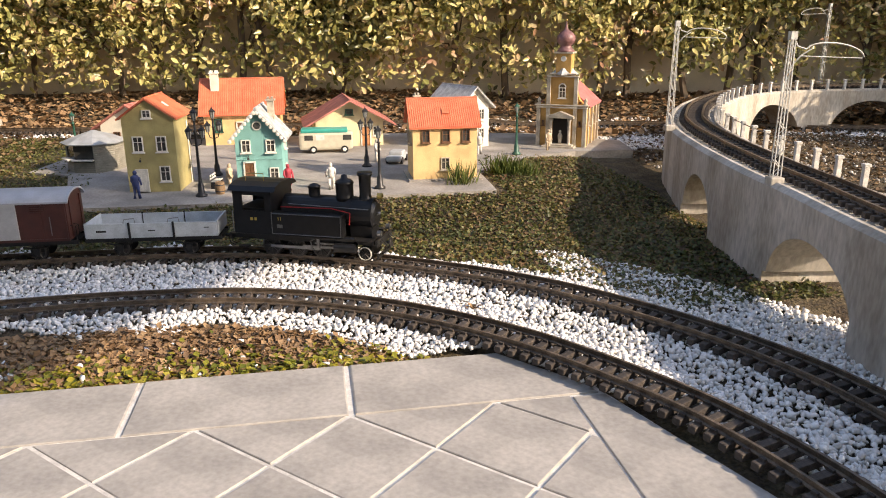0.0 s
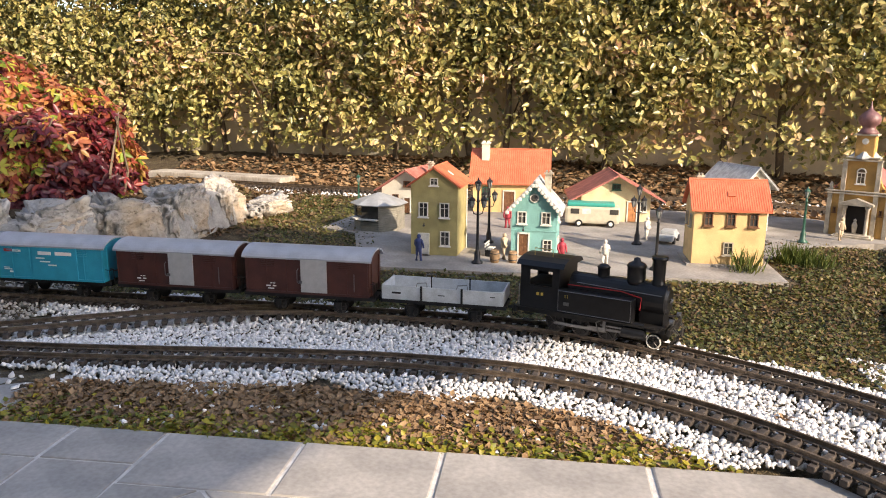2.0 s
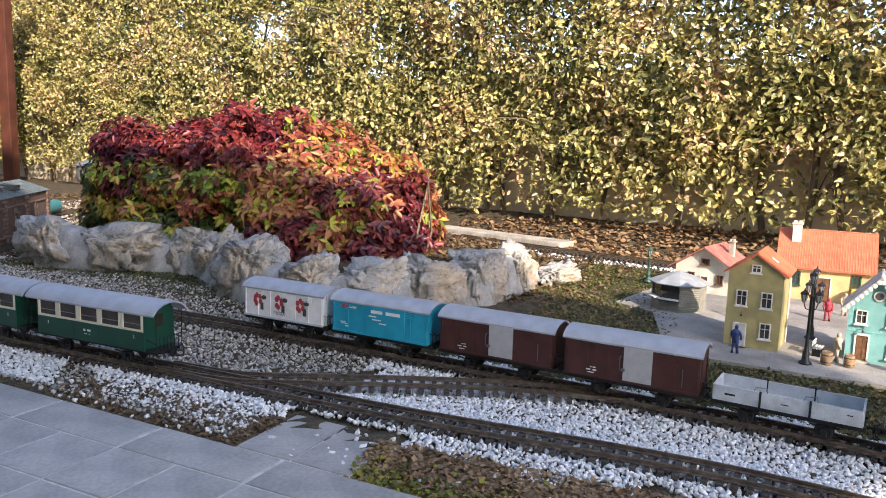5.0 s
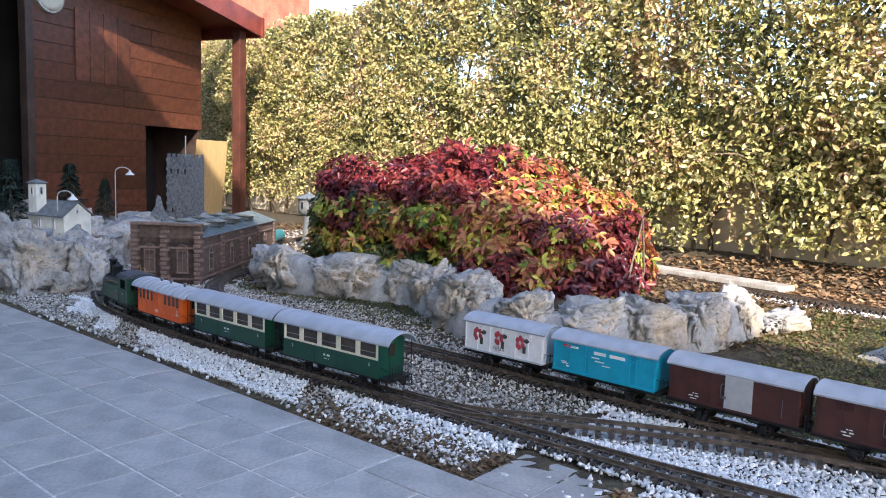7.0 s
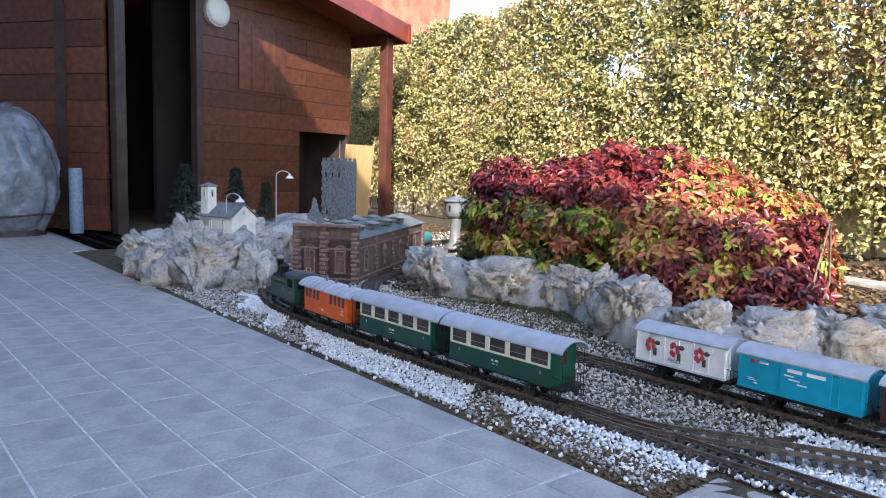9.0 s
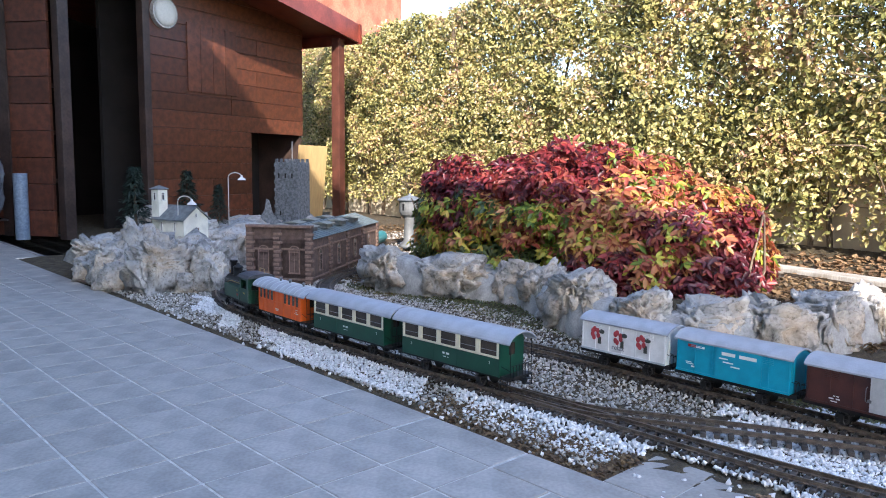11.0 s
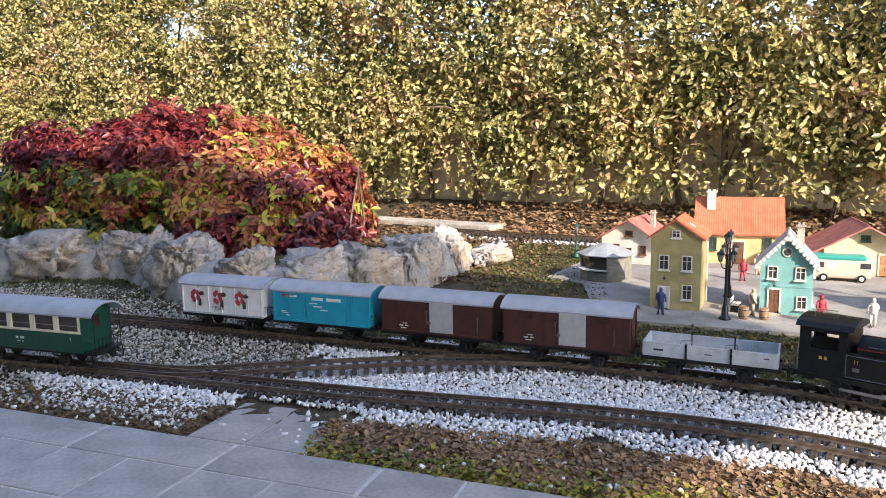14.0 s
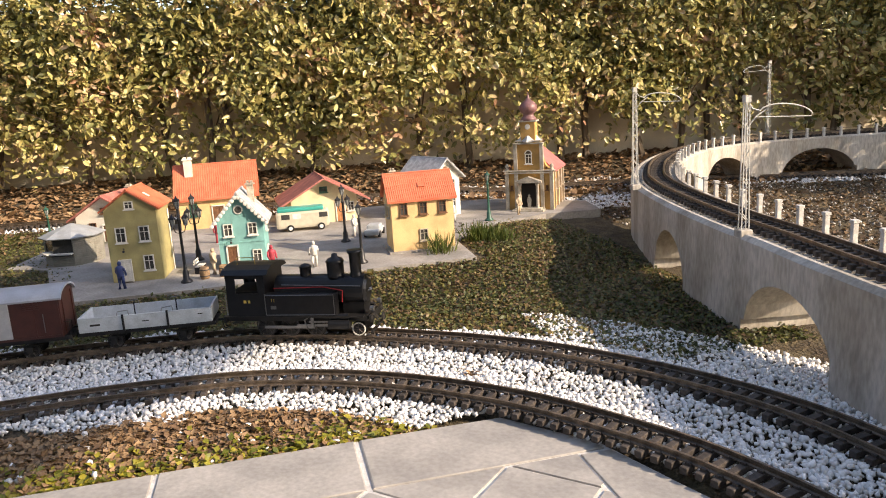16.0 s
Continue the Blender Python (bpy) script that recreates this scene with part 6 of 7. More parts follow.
def running_gear(t, L, wb, r=0.0155):
    bm = B()
    box(bm, (0, 0, 0.036), (L, 0.05, 0.007))
    for sy in (-1, 1):
        box(bm, (0, sy * 0.034, 0.037), (L, 0.004, 0.009))
    part("underframe", bm, M_UNDER, t)
    for sx in (-1, 1):
        for sy in (-1, 1):
            wheel(t, sx * wb / 2, sy * 0.026, r, 6)
            bm = B()
            box(bm, (sx * wb / 2, sy * 0.036, 0.019), (0.012, 0.006, 0.014), bev=0.001)
            tube(bm, [(sx * wb / 2 - 0.026, sy * 0.036, 0.030), (sx * wb / 2 - 0.012, sy * 0.036, 0.027), (sx * wb / 2 + 0.012, sy * 0.036, 0.027), (sx * wb / 2 + 0.026, sy * 0.036, 0.030)], 0.0018, 4)
            part("axle_box", bm, M_UNDER, t)
        bm = B()
        cyl(bm, (sx * L / 2, 0, 0.032), (sx * (L / 2 + 0.012), 0, 0.032), 0.003, n=8)
        cyl(bm, (sx * (L / 2 + 0.012), 0, 0.032), (sx * (L / 2 + 0.014), 0, 0.032), 0.009, n=14)
        part("buffer", bm, M_UNDER, t)


def arched_roof(t, L, w, z, rise, material, ribs=0, label="", thick=0.004):
    n = 14
    out = [(w / 2 * math.sin(a), z + rise * (math.cos(a) - math.cos(1.25)) / (1 - math.cos(1.25))) for a in [u * 1.25 for u in np.linspace(-1, 1, n)]]
    sc = (w / 2) / out[-1][0]
    out = [(x * sc, zz) for x, zz in out]
    inn = [(x * 0.985, zz - thick) for x, zz in out]
    bm = B()
    prism(bm, out + inn[::-1], -L / 2, L / 2, 'x')
    r = part("roof", bm, material, t, label)
    if ribs:
        for i in range(ribs + 1):
            u = -L / 2 + i * L / ribs
            bm = B()
            tube(bm, [(u, x, zz + 0.0006) for x, zz in out], 0.0013, 4)
            part("roof_rib", bm, mat("pale_rib", (0.55, 0.57, 0.60), 0.4, 0.05), r)
    return r


def platform_end(t, x0, sx, w, z, roofz):
    """Open end platform with steps, railing and gate."""
    bm = B()
    box(bm, (x0 + sx * 0.016, 0, z), (0.034, w, 0.004))
    part("platform", bm, M_UNDER, t)
    for sy in (-1, 1):
        for zz in (0.0, 0.014):
            bm = B()
            box(bm, (x0 + sx * 0.018, sy * (w / 2 + 0.002), 0.012 + zz), (0.024, 0.012, 0.0016))
            part("step", bm, M_UNDER, t)
        for dx in (0.007, 0.029):
            bm = B()
            box(bm, (x0 + sx * dx, sy * (w / 2 + 0.004), 0.024), (0.0016, 0.002, 0.026))
            part("step_hanger", bm, M_UNDER, t)
    bm = B()
    xr = x0 + sx * 0.032
    tube(bm, [(xr, -w / 2 + 0.003, z + 0.030), (xr, w / 2 - 0.003, z + 0.030)], 0.0012, 4)
    railing = part("railing", bm, M_UNDER, t)
    for y in np.linspace(-w / 2 + 0.003, w / 2 - 0.003, 8):
        bm = B()
        tube(bm, [(xr, y, z), (xr, y, z + 0.030)], 0.0009, 4)
        part("baluster", bm, M_UNDER, railing)
    for y in (-w / 2 + 0.003, w / 2 - 0.003):
        bm = B()
        tube(bm, [(xr, y, z + 0.03), (xr, y, roofz)], 0.001, 4)
        part("roof_post", bm, M_UNDER, t)
        bm = B()
        tube(bm, [(xr, y, z + 0.018), (x0, y, z + 0.026)], 0.0009, 4)
        part("side_rail", bm, M_UNDER, t)


def orange_coach():
    t = thing("coach", label="orange model coach with a ribbed grey roof", category="model coach", group="coaches of the passenger train")
    L, w, z0, z1 = 0.295, 0.088, 0.040, 0.126
    running_gear(t, L + 0.06, 0.17)
    bm = B()
    box(bm, (0, 0, (z0 + z1) / 2), (L, w, z1 - z0), bev=0.0015)
    part("body", bm, M_ORANGE, t)
    prism_pts = [(-w / 2, z1 - 0.001), (w / 2, z1 - 0.001), (w * 0.3, z1 + 0.014), (0, z1 + 0.019), (-w * 0.3, z1 + 0.014)]
    for sx in (-1, 1):
        bm = B()
        prism(bm, prism_pts, sx * L / 2 - 0.003, sx * L / 2 + 0.001, 'x')
        part("end_panel", bm, M_ORANGE, t)
        bm = B()
        box(bm, (sx * (L / 2 + 0.0008), 0, 0.082), (0.001, 0.03, 0.078))
        part("end_door", bm, M_ORANGE, t)
        bm = B()
        box(bm, (sx * (L / 2 + 0.0016), 0, 0.100), (0.001, 0.02, 0.03))
        part("end_window", bm, M_GLASS, t)
    arched_roof(t, L + 0.062, w + 0.014, z1 - 0.001, 0.022, M_GREYROOF, 11, "grey roof with pale ribs")
    for u in (-0.09, 0.0, 0.065):
        bm = B()
        cyl(bm, (u, 0, z1 + 0.018), (u, 0, z1 + 0.026), 0.0035, n=10)
        ball(bm, (u, -0.0, z1 + 0.029), 0.0062, (1, 1, 0.8), 12)
        part("roof_vent", bm, M_STEEL, t, "chrome roof vent")
    for sy in (-1, 1):
        yy = sy * (w / 2 + 0.0005)
        for u in (-0.125, -0.1, -0.072, -0.046, 0.046, 0.072, 0.1, 0.125):
            e = thing("window")
            e.parent = t
            e.matrix_basis = pose(u, yy, 0.103)
            bm = B()
            box(bm, (0, 0, 0), (0.0165, 0.0014, 0.032))
            part("pane", bm, M_GLASS, e)
            bm = B()
            for s in (-1, 1):
                box(bm, (s * 0.0088, 0, 0), (0.0018, 0.0024, 0.036))
                box(bm, (0, 0, s * 0.017), (0.0194, 0.0024, 0.0018))
            part("window_frame", bm, M_ORANGE, e)
        for u in (-0.1125, -0.0855, -0.0295, 0.0, 0.0295, 0.0855, 0.1125, -0.143, 0.143):
            bm = B()
            box(bm, (u, yy, 0.084), (0.0022, 0.0018, 0.086))
            part("panel_strip", bm, M_ORANGE, t)
        bm = B()
        box(bm, (0, yy, 0.0835), (L, 0.0014, 0.0018))
        part("waist_strip", bm, M_ORANGE, t)
        bars(t, [(0, 0, 0.022, 0.004), (-0.002, -0.005, 0.014, 0.002), (0.006, -0.005, 0.006, 0.002)], 0.012, yy, 0.06, M_LETW)
        bars(t, [(0, 0, 0.012, 0.002), (0.002, -0.006, 0.008, 0.002), (-0.001, -0.012, 0.016, 0.003), (0.012, -0.012, 0.005, 0.002)], -0.12, yy, 0.075, M_LETW)
    for sx in (-1, 1):
        platform_end(t, sx * L / 2, sx, w, 0.041, z1)
    return t, L + 0.062


def green_coach():
    t = thing("coach", label="dark green and ivory model passenger coach with grey roof", category="model coach", group="coaches of the passenger train")
    L, w, z0, zm, z1 = 0.345, 0.092, 0.040, 0.084, 0.130
    running_gear(t, L + 0.06, 0.20)
    bm = B()
    box(bm, (0, 0, (z0 + zm) / 2), (L, w, zm - z0), bev=0.002)
    part("lower_body", bm, M_COACHGREEN, t, "dark green lower body")
    bm = B()
    box(bm, (0, 0, (zm + z1) / 2), (L - 0.001, w - 0.004, z1 - zm), bev=0.001)
    part("window_band", bm, M_GLASS, t, "dark window glass")
    nW = 5
    pitch = L / nW
    for sy in (-1, 1):
        yy = sy * (w / 2 - 0.001)
        for i in range(nW):
            e = thing("window_frame")
            e.parent = t
            u = -L / 2 + (i + 0.5) * pitch
            e.matrix_basis = pose(u, yy, (zm + z1) / 2 + 0.001)
            bm = B()
            for s in (-1, 1):
                box(bm, (s * (pitch / 2 - 0.0038), 0, 0), (0.0074, 0.0034, z1 - zm), bev=0.0006)
            box(bm, (0, 0, 0.0195), (pitch, 0.0034, 0.008), bev=0.0006)
            box(bm, (0, 0, -0.0205), (pitch, 0.0034, 0.005), bev=0.0006)
            part("surround", bm, M_IVORY, e, "ivory window surround")
            bm = B()
            tube(bm, [(-pitch / 2 + 0.008, -sy * 0.001, -0.006), (pitch / 2 - 0.008, -sy * 0.001, -0.006)], 0.0008, 4)
            part("sash_bar", bm, M_STEEL, e)
        ys = sy * (w / 2 + 0.0004)
        bars(t, [(-0.005, 0.003, 0.011, 0.005), (0.010, 0.003, 0.007, 0.005), (-0.006, -0.006, 0.004, 0.002), (0.006, -0.006, 0.009, 0.002)], 0.005, ys, 0.064, M_LETW)
        for u in (-L / 2 + 0.03, L / 2 - 0.035):
            letters(t, "2", 0.010, pose(u, ys, 0.068, 90, 0, 0 if sy < 0 else 180), M_LETW)
        for u in (-0.032, 0.052):
            bm = B()
            box(bm, (u, ys - sy * 0.0003, 0.061), (0.0008, 0.0012, 0.042))
            part("panel_seam", bm, M_COACHGREEN, t)
    for sx in (-1, 1):
        bm = B()
        box(bm, (sx * (L / 2 + 0.0006), 0, 0.085), (0.003, w, 0.09))
        prism(bm, [(-w / 2, z1 - 0.001), (w / 2, z1 - 0.001), (w * 0.3, z1 + 0.015), (0, z1 + 0.020), (-w * 0.3, z1 + 0.015)], sx * L / 2 - 0.002, sx * L / 2 + 0.002, 'x')
        part("end_panel", bm, M_COACHGREEN, t)
        bm = B()
        box(bm, (sx * (L / 2 + 0.0026), 0, 0.105), (0.001, 0.022, 0.03))
        part("end_window", bm, M_GLASS, t)
        platform_end(t, sx * L / 2, sx, w - 0.006, 0.041, z1)
    arched_roof(t, L + 0.075, w + 0.012, z1 - 0.001, 0.025, M_GREYROOF, 0, "smooth grey curved roof")
    bm = B()
    box(bm, (0.01, -0.03, 0.026), (0.04, 0.02, 0.016), bev=0.002)
    part("battery_box", bm, M_UNDER, t)
    return t, L + 0.075


def box_wagon(paint, kind):
    lab = {"brown": "oxide-brown model box wagon with a silver sliding door", "cyan": "bright cyan model box wagon with white lettering", "white": "white model box wagon with red flower pictures"}[kind]
    t = thing("box_wagon", label=lab, category="model wagon", group="wagons of the goods train")
    L, w, z0, z1 = (0.285, 0.094, 0.044, 0.126) if kind != "white" else (0.265, 0.094, 0.044, 0.126)
    running_gear(t, L + 0.02, 0.14)
    bm = B()
    box(bm, (0, 0, (z0 + z1) / 2), (L, w, z1 - z0), bev=0.001)
    part("body", bm, paint, t)
    for sx in (-1, 1):
        bm = B()
        prism(bm, [(-w / 2, z1 - 0.001), (w / 2, z1 - 0.001), (w * 0.3, z1 + 0.012), (0, z1 + 0.017), (-w * 0.3, z1 + 0.012)], sx * L / 2 - 0.003, sx * L / 2 + 0.0005, 'x')
        part("end_panel", bm, paint, t)
        for y in (-0.03, 0.03):
            bm = B()
            box(bm, (sx * (L / 2 + 0.001), y, 0.085), (0.003, 0.005, 0.08))
            part("end_post", bm, paint, t)
        bm = B()
        for y in (-0.044, -0.028):
            tube(bm, [(sx * (L / 2 + 0.012), y, 0.044), (sx * (L / 2 + 0.012), y, 0.072), (sx * (L / 2 + 0.002), y, 0.074)], 0.001, 4)
        tube(bm, [(sx * (L / 2 + 0.012), -0.044, 0.072), (sx * (L / 2 + 0.012), -0.028, 0.072)], 0.001, 4)
        part("hand_rail", bm, M_UNDER, t)
    arched_roof(t, L + 0.012, w + 0.008, z1 - 0.001, 0.019, M_GREYROOF, 0, "grey curved roof")
    for sy in (-1, 1):
        yy = sy * (w / 2 + 0.0006)
        for u in np.linspace(-L / 2 + 0.004, L / 2 - 0.004, 7):
            bm = B()
            box(bm, (u, yy, 0.085), (0.003, 0.0024, 0.082))
            part("side_post", bm, paint, t)
        bm = B()
        box(bm, (0, yy, z0 + 0.002), (L, 0.003, 0.005))
        part("sill_beam", bm, paint if kind != "white" else M_SILVER, t)
        for u0 in (-0.5, 0.5):
            bm = B()
            for k in range(4):
                box(bm, (u0 * L * 0.62, yy + sy * 0.0004, 0.104 + k * 0.004), (0.03, 0.0024, 0.0016))
            part("vent_louvre", bm, paint, t)
        if kind == "brown":
            dr = thing("sliding_door")
            dr.parent = t
            dr.matrix_basis = pose(0.018 * (1 if sy < 0 else -1), yy + sy * 0.0016, 0.086)
            bm = B()
            box(bm, (0, 0, 0), (0.06, 0.003, 0.074), bev=0.0008)
            part("door_leaf", bm, M_DOORG, dr, "silver-grey door leaf")
            bm = B()
            tube(bm, [(-0.035, sy * 0.0005, -0.018), (-0.037, sy * 0.004, -0.014), (-0.037, sy * 0.004, 0.012), (-0.035, sy * 0.0005, 0.016)], 0.001, 4)
            box(bm, (-0.030, sy * 0.002, -0.014), (0.008, 0.003, 0.006))
            part("handle", bm, M_STEEL, dr)
            bars(t, [(0, 0.006, 0.004, 0.002), (0.007, 0.006, 0.006, 0.002), (-0.006, 0, 0.01, 0.0028), (0.008, 0, 0.008, 0.0028), (0, -0.006, 0.014, 0.0022)], -0.082 * (1 if sy < 0 else -1), yy + sy * 0.0012, 0.06, M_LETW)
            bm = B()
            tube(bm, [(0.11, yy + sy * 0.003, 0.056), (0.11, yy + sy * 0.003, 0.095)], 0.001, 4)
            part("grab_rail", bm, M_STEEL, t)
        elif kind == "cyan":
            bm = B()
            box(bm, (0.02, yy + sy * 0.0012, 0.085), (0.115, 0.003, 0.078), bev=0.001)
            part("sliding_door", bm, paint, t)
            yb = yy + sy * 0.003
            sgn = 1 if sy < 0 else -1
            bars(t, [(-0.016, 0.012, 0.034, 0.008), (0.032, 0.012, 0.042, 0.008), (-0.028, 0.0, 0.022, 0.003), (-0.016, -0.008, 0.026, 0.003), (0.002, -0.016, 0.022, 0.003)], 0.012 * sgn, yb, 0.096, M_LETW)
            bars(t, [(0, 0, 0.022, 0.007)], -0.10 * sgn, yb - sy * 0.0018, 0.112, M_REDL)
            bars(t, [(0, 0, 0.022, 0.005)], -0.078 * sgn, yb - sy * 0.0018, 0.111, M_LETW)
            bars(t, [(0, 0.004, 0.016, 0.002), (0.004, 0, 0.02, 0.002), (0.012, -0.006, 0.009, 0.004)], -0.108 * sgn, yb - sy * 0.0018, 0.066, M_LETW)
        else:
            rr_ = random.Random(6)
            for cx in (-0.085, -0.012, 0.06):
                bm = B()
                for q in range(6):
                    a = q * 1.05 + rr_.random()
                    ball(bm, (cx + 0.010 * math.cos(a), yy + sy * 0.0012, 0.092 + 0.013 * math.sin(a)), 0.0065, (1, 0.12, 1.2), 8)
                fl = part("flower_picture", bm, mat("picture_red", (0.40, 0.05, 0.06), 0.5), t)
                bm = B()
                box(bm, (cx + 0.014, yy + sy * 0.001, 0.075), (0.010, 0.001, 0.02), 0)
                ball(bm, (cx + 0.02, yy + sy * 0.001, 0.1), 0.008, (1.2, 0.12, 0.8), 8)
                part("dark_picture", bm, mat("picture_dark", (0.05, 0.06, 0.05), 0.5), fl)
            letters(t, "relax", 0.02, pose(-0.01 if sy < 0 else 0.01, yy + sy * 0.0022, 0.058, 90, 0, 0 if sy < 0 else 180), mat("picture_grey", (0.2, 0.2, 0.22), 0.5))
    return t, L + 0.022


def flat_wagon():
    t = thing("open_wagon", label="light grey low-sided open model wagon", category="model wagon", group="wagons of the goods train")
    L, w = 0.265, 0.09
    running_gear(t, L + 0.01, 0.14)
    bm = B()
    box(bm, (0, 0, 0.046), (L, w, 0.006))
    part("floor", bm, M_SILVER, t)
    for sy in (-1, 1):
        for k in range(3):
            bm = B()
            box(bm, (-L / 3 + k * L / 3, sy * (w / 2 - 0.001), 0.060), (L / 3 - 0.003, 0.004, 0.027), bev=0.001)
            part("drop_side", bm, M_SILVER, t)
        for u in (-L / 6, L / 6):
            bm = B()
            box(bm, (u, sy * (w / 2 + 0.002), 0.058), (0.004, 0.003, 0.036))
            part("stanchion", bm, M_UNDER, t)
            bm = B()
            tube(bm, [(u - 0.012, sy * (w / 2 - 0.002), 0.073), (u - 0.010, sy * (w / 2 - 0.004), 0.081), (u + 0.010, sy * (w / 2 - 0.004), 0.083), (u + 0.012, sy * (w / 2 - 0.002), 0.073)], 0.0011, 5)
            part("hoop", bm, M_STEEL, t, "bent wire hoop")
        bars(t, [(0, 0, 0.014, 0.002), (0.11, 0.004, 0.01, 0.002), (-0.1, 0, 0.02, 0.004)], 0, sy * (w / 2 + 0.0012), 0.058, M_UNDER)
    for sx in (-1, 1):
        bm = B()
        box(bm, (sx * (L / 2 - 0.001), 0, 0.060), (0.004, w, 0.029), bev=0.001)
        part("end_board", bm, M_SILVER, t)
    return t, L + 0.012


def loco(paint, lines, label, num_mat):
    """Side-tank steam engine with smoke box to +x."""
    t = thing("steam_locomotive", label=label, category="model locomotive", group="model locomotives")
    bm = B()
    box(bm, (-0.005, 0, 0.040), (0.31, 0.075, 0.012), bev=0.001)
    for sy in (-1, 1):
        box(bm, (-0.005, sy * 0.044, 0.047), (0.30, 0.016, 0.003))
    part("frame", bm, M_UNDER, t)
    bm = B()
    cyl(bm, (-0.05, 0, 0.095), (0.10, 0, 0.095), 0.030, n=24)
    part("boiler", bm, M_LOCOB, t, smooth=False)
    bm = B()
    cyl(bm, (0.10, 0, 0.092), (0.142, 0, 0.092), 0.032, n=24)
    cyl(bm, (0.142, 0, 0.092), (0.147, 0, 0.092), 0.029, 0.022, n=24)
    box(bm, (0.118, 0, 0.062), (0.045, 0.045, 0.035))
    sb = part("smokebox", bm, M_LOCOB, t)
    bm = B()
    tube(bm, [(0.149, -0.014, 0.092), (0.151, 0, 0.092), (0.149, 0.014, 0.092)], 0.0015, 5)
    ball(bm, (0.149, 0, 0.092), 0.004, n=8)
    part("door_dart", bm, M_STEEL, sb)
    bm = B()
    lathe(bm, [(0.017, 0.118), (0.013, 0.124), (0.0115, 0.130), (0.0125, 0.168), (0.0155, 0.170), (0.0155, 0.176), (0.011, 0.176)], (0.122, 0, 0), 18)
    part("chimney", bm, M_LOCOB, t, smooth=True)
    bm = B()
    lathe(bm, [(0.021, 0.118), (0.018, 0.125), (0.018, 0.150), (0.020, 0.152), (0.016, 0.158), (0.007, 0.162), (0.006, 0.168), (0.001, 0.170)], (0.078, 0, 0), 18)
    part("steam_dome", bm, M_LOCOB, t, smooth=True)
    bm = B()
    lathe(bm, [(0.014, 0.118), (0.012, 0.124), (0.012, 0.140), (0.014, 0.142), (0.008, 0.147), (0.001, 0.149)], (0.012, 0, 0), 16)
    part("sand_dome", bm, M_LOCOB, t, smooth=True)
    for sy in (-1, 1):
        bm = B()
        box(bm, (0.012, sy * 0.041, 0.073), (0.155, 0.022, 0.046), bev=0.002)
        tk = part("side_tank", bm, paint, t)
        if lines:
            bm = B()
            y = sy * 0.0525
            for z in (0.052, 0.094):
                tube(bm, [(-0.062, y, z), (0.086, y, z)], 0.0007, 4)
            for x in (-0.062, 0.086):
                tube(bm, [(x, y, 0.052), (x, y, 0.094)], 0.0007, 4)
            part("lining", bm, lines, tk)
        letters(t, "11", 0.010, pose(-0.045, sy * 0.0526, 0.080, 90, 0, 0 if sy < 0 else 180), num_mat)
        bars(t, [(0, 0, 0.012, 0.007)], -0.045, sy * 0.0525, 0.068, M_STEEL if lines else M_REDL)
        bars(t, [(-0.003, 0, 0.006, 0.006), (0.006, 0, 0.005, 0.006)], -0.105, sy * 0.0495, 0.080, num_mat)
        bm = B()
        tube(bm, [(-0.05, sy * 0.033, 0.104), (0.06, sy * 0.034, 0.106), (0.10, sy * 0.033, 0.098), (0.10, sy * 0.04, 0.075)], 0.0012, 5)
        part("steam_pipe", bm, M_REDL if lines else M_BRASS, t)
        bm = B()
        tube(bm, [(-0.03, sy * 0.036, 0.112), (0.14, sy * 0.037, 0.108)], 0.001, 5)
        part("hand_rail", bm, M_STEEL, t)
        # cylinders, rods, wheels
        bm = B()
        box(bm, (0.092, sy * 0.042, 0.030), (0.04, 0.018, 0.020), bev=0.003)
        cyl(bm, (0.07, sy * 0.046, 0.029), (0.115, sy * 0.046, 0.029), 0.010, n=16)
        cyl(bm, (0.072, sy * 0.044, 0.046), (0.112, sy * 0.044, 0.046), 0.006, n=12)
        part("cylinder", bm, M_LOCOB, t)
        bm = B()
        box(bm, (-0.02, sy * 0.037, 0.021), (0.11, 0.0025, 0.006))
        box(bm, (0.035, sy * 0.041, 0.026), (0.075, 0.0025, 0.005), m=Matrix.Identity(4))
        box(bm, (0.05, sy * 0.043, 0.034), (0.05, 0.002, 0.003))
        tube(bm, [(0.02, sy * 0.043, 0.02), (0.016, sy * 0.044, 0.038), (0.03, sy * 0.043, 0.047)], 0.0018, 5)
        box(bm, (0.033, sy * 0.044, 0.038), (0.006, 0.003, 0.03))
        part("rod", bm, M_STEEL, t)
        for x in (-0.075, -0.02, 0.035):
            wheel(t, x, sy * 0.028, 0.021, 8)
        wheel(t, 0.128, sy * 0.028, 0.0145, 8, M_WHITE)
        bm = B()
        cyl(bm, (0.155, sy * 0.028, 0.058), (0.163, sy * 0.028, 0.058), 0.006, n=12)
        part("front_lamp", bm, M_STEEL, t)
        bm = B()
        box(bm, (-0.13, sy * 0.046, 0.02), (0.022, 0.012, 0.0018))
        box(bm, (-0.13, sy * 0.046, 0.034), (0.022, 0.010, 0.0018))
        part("step", bm, M_UNDER, t)
    # cab
    cab = thing("cab")
    cab.parent = t
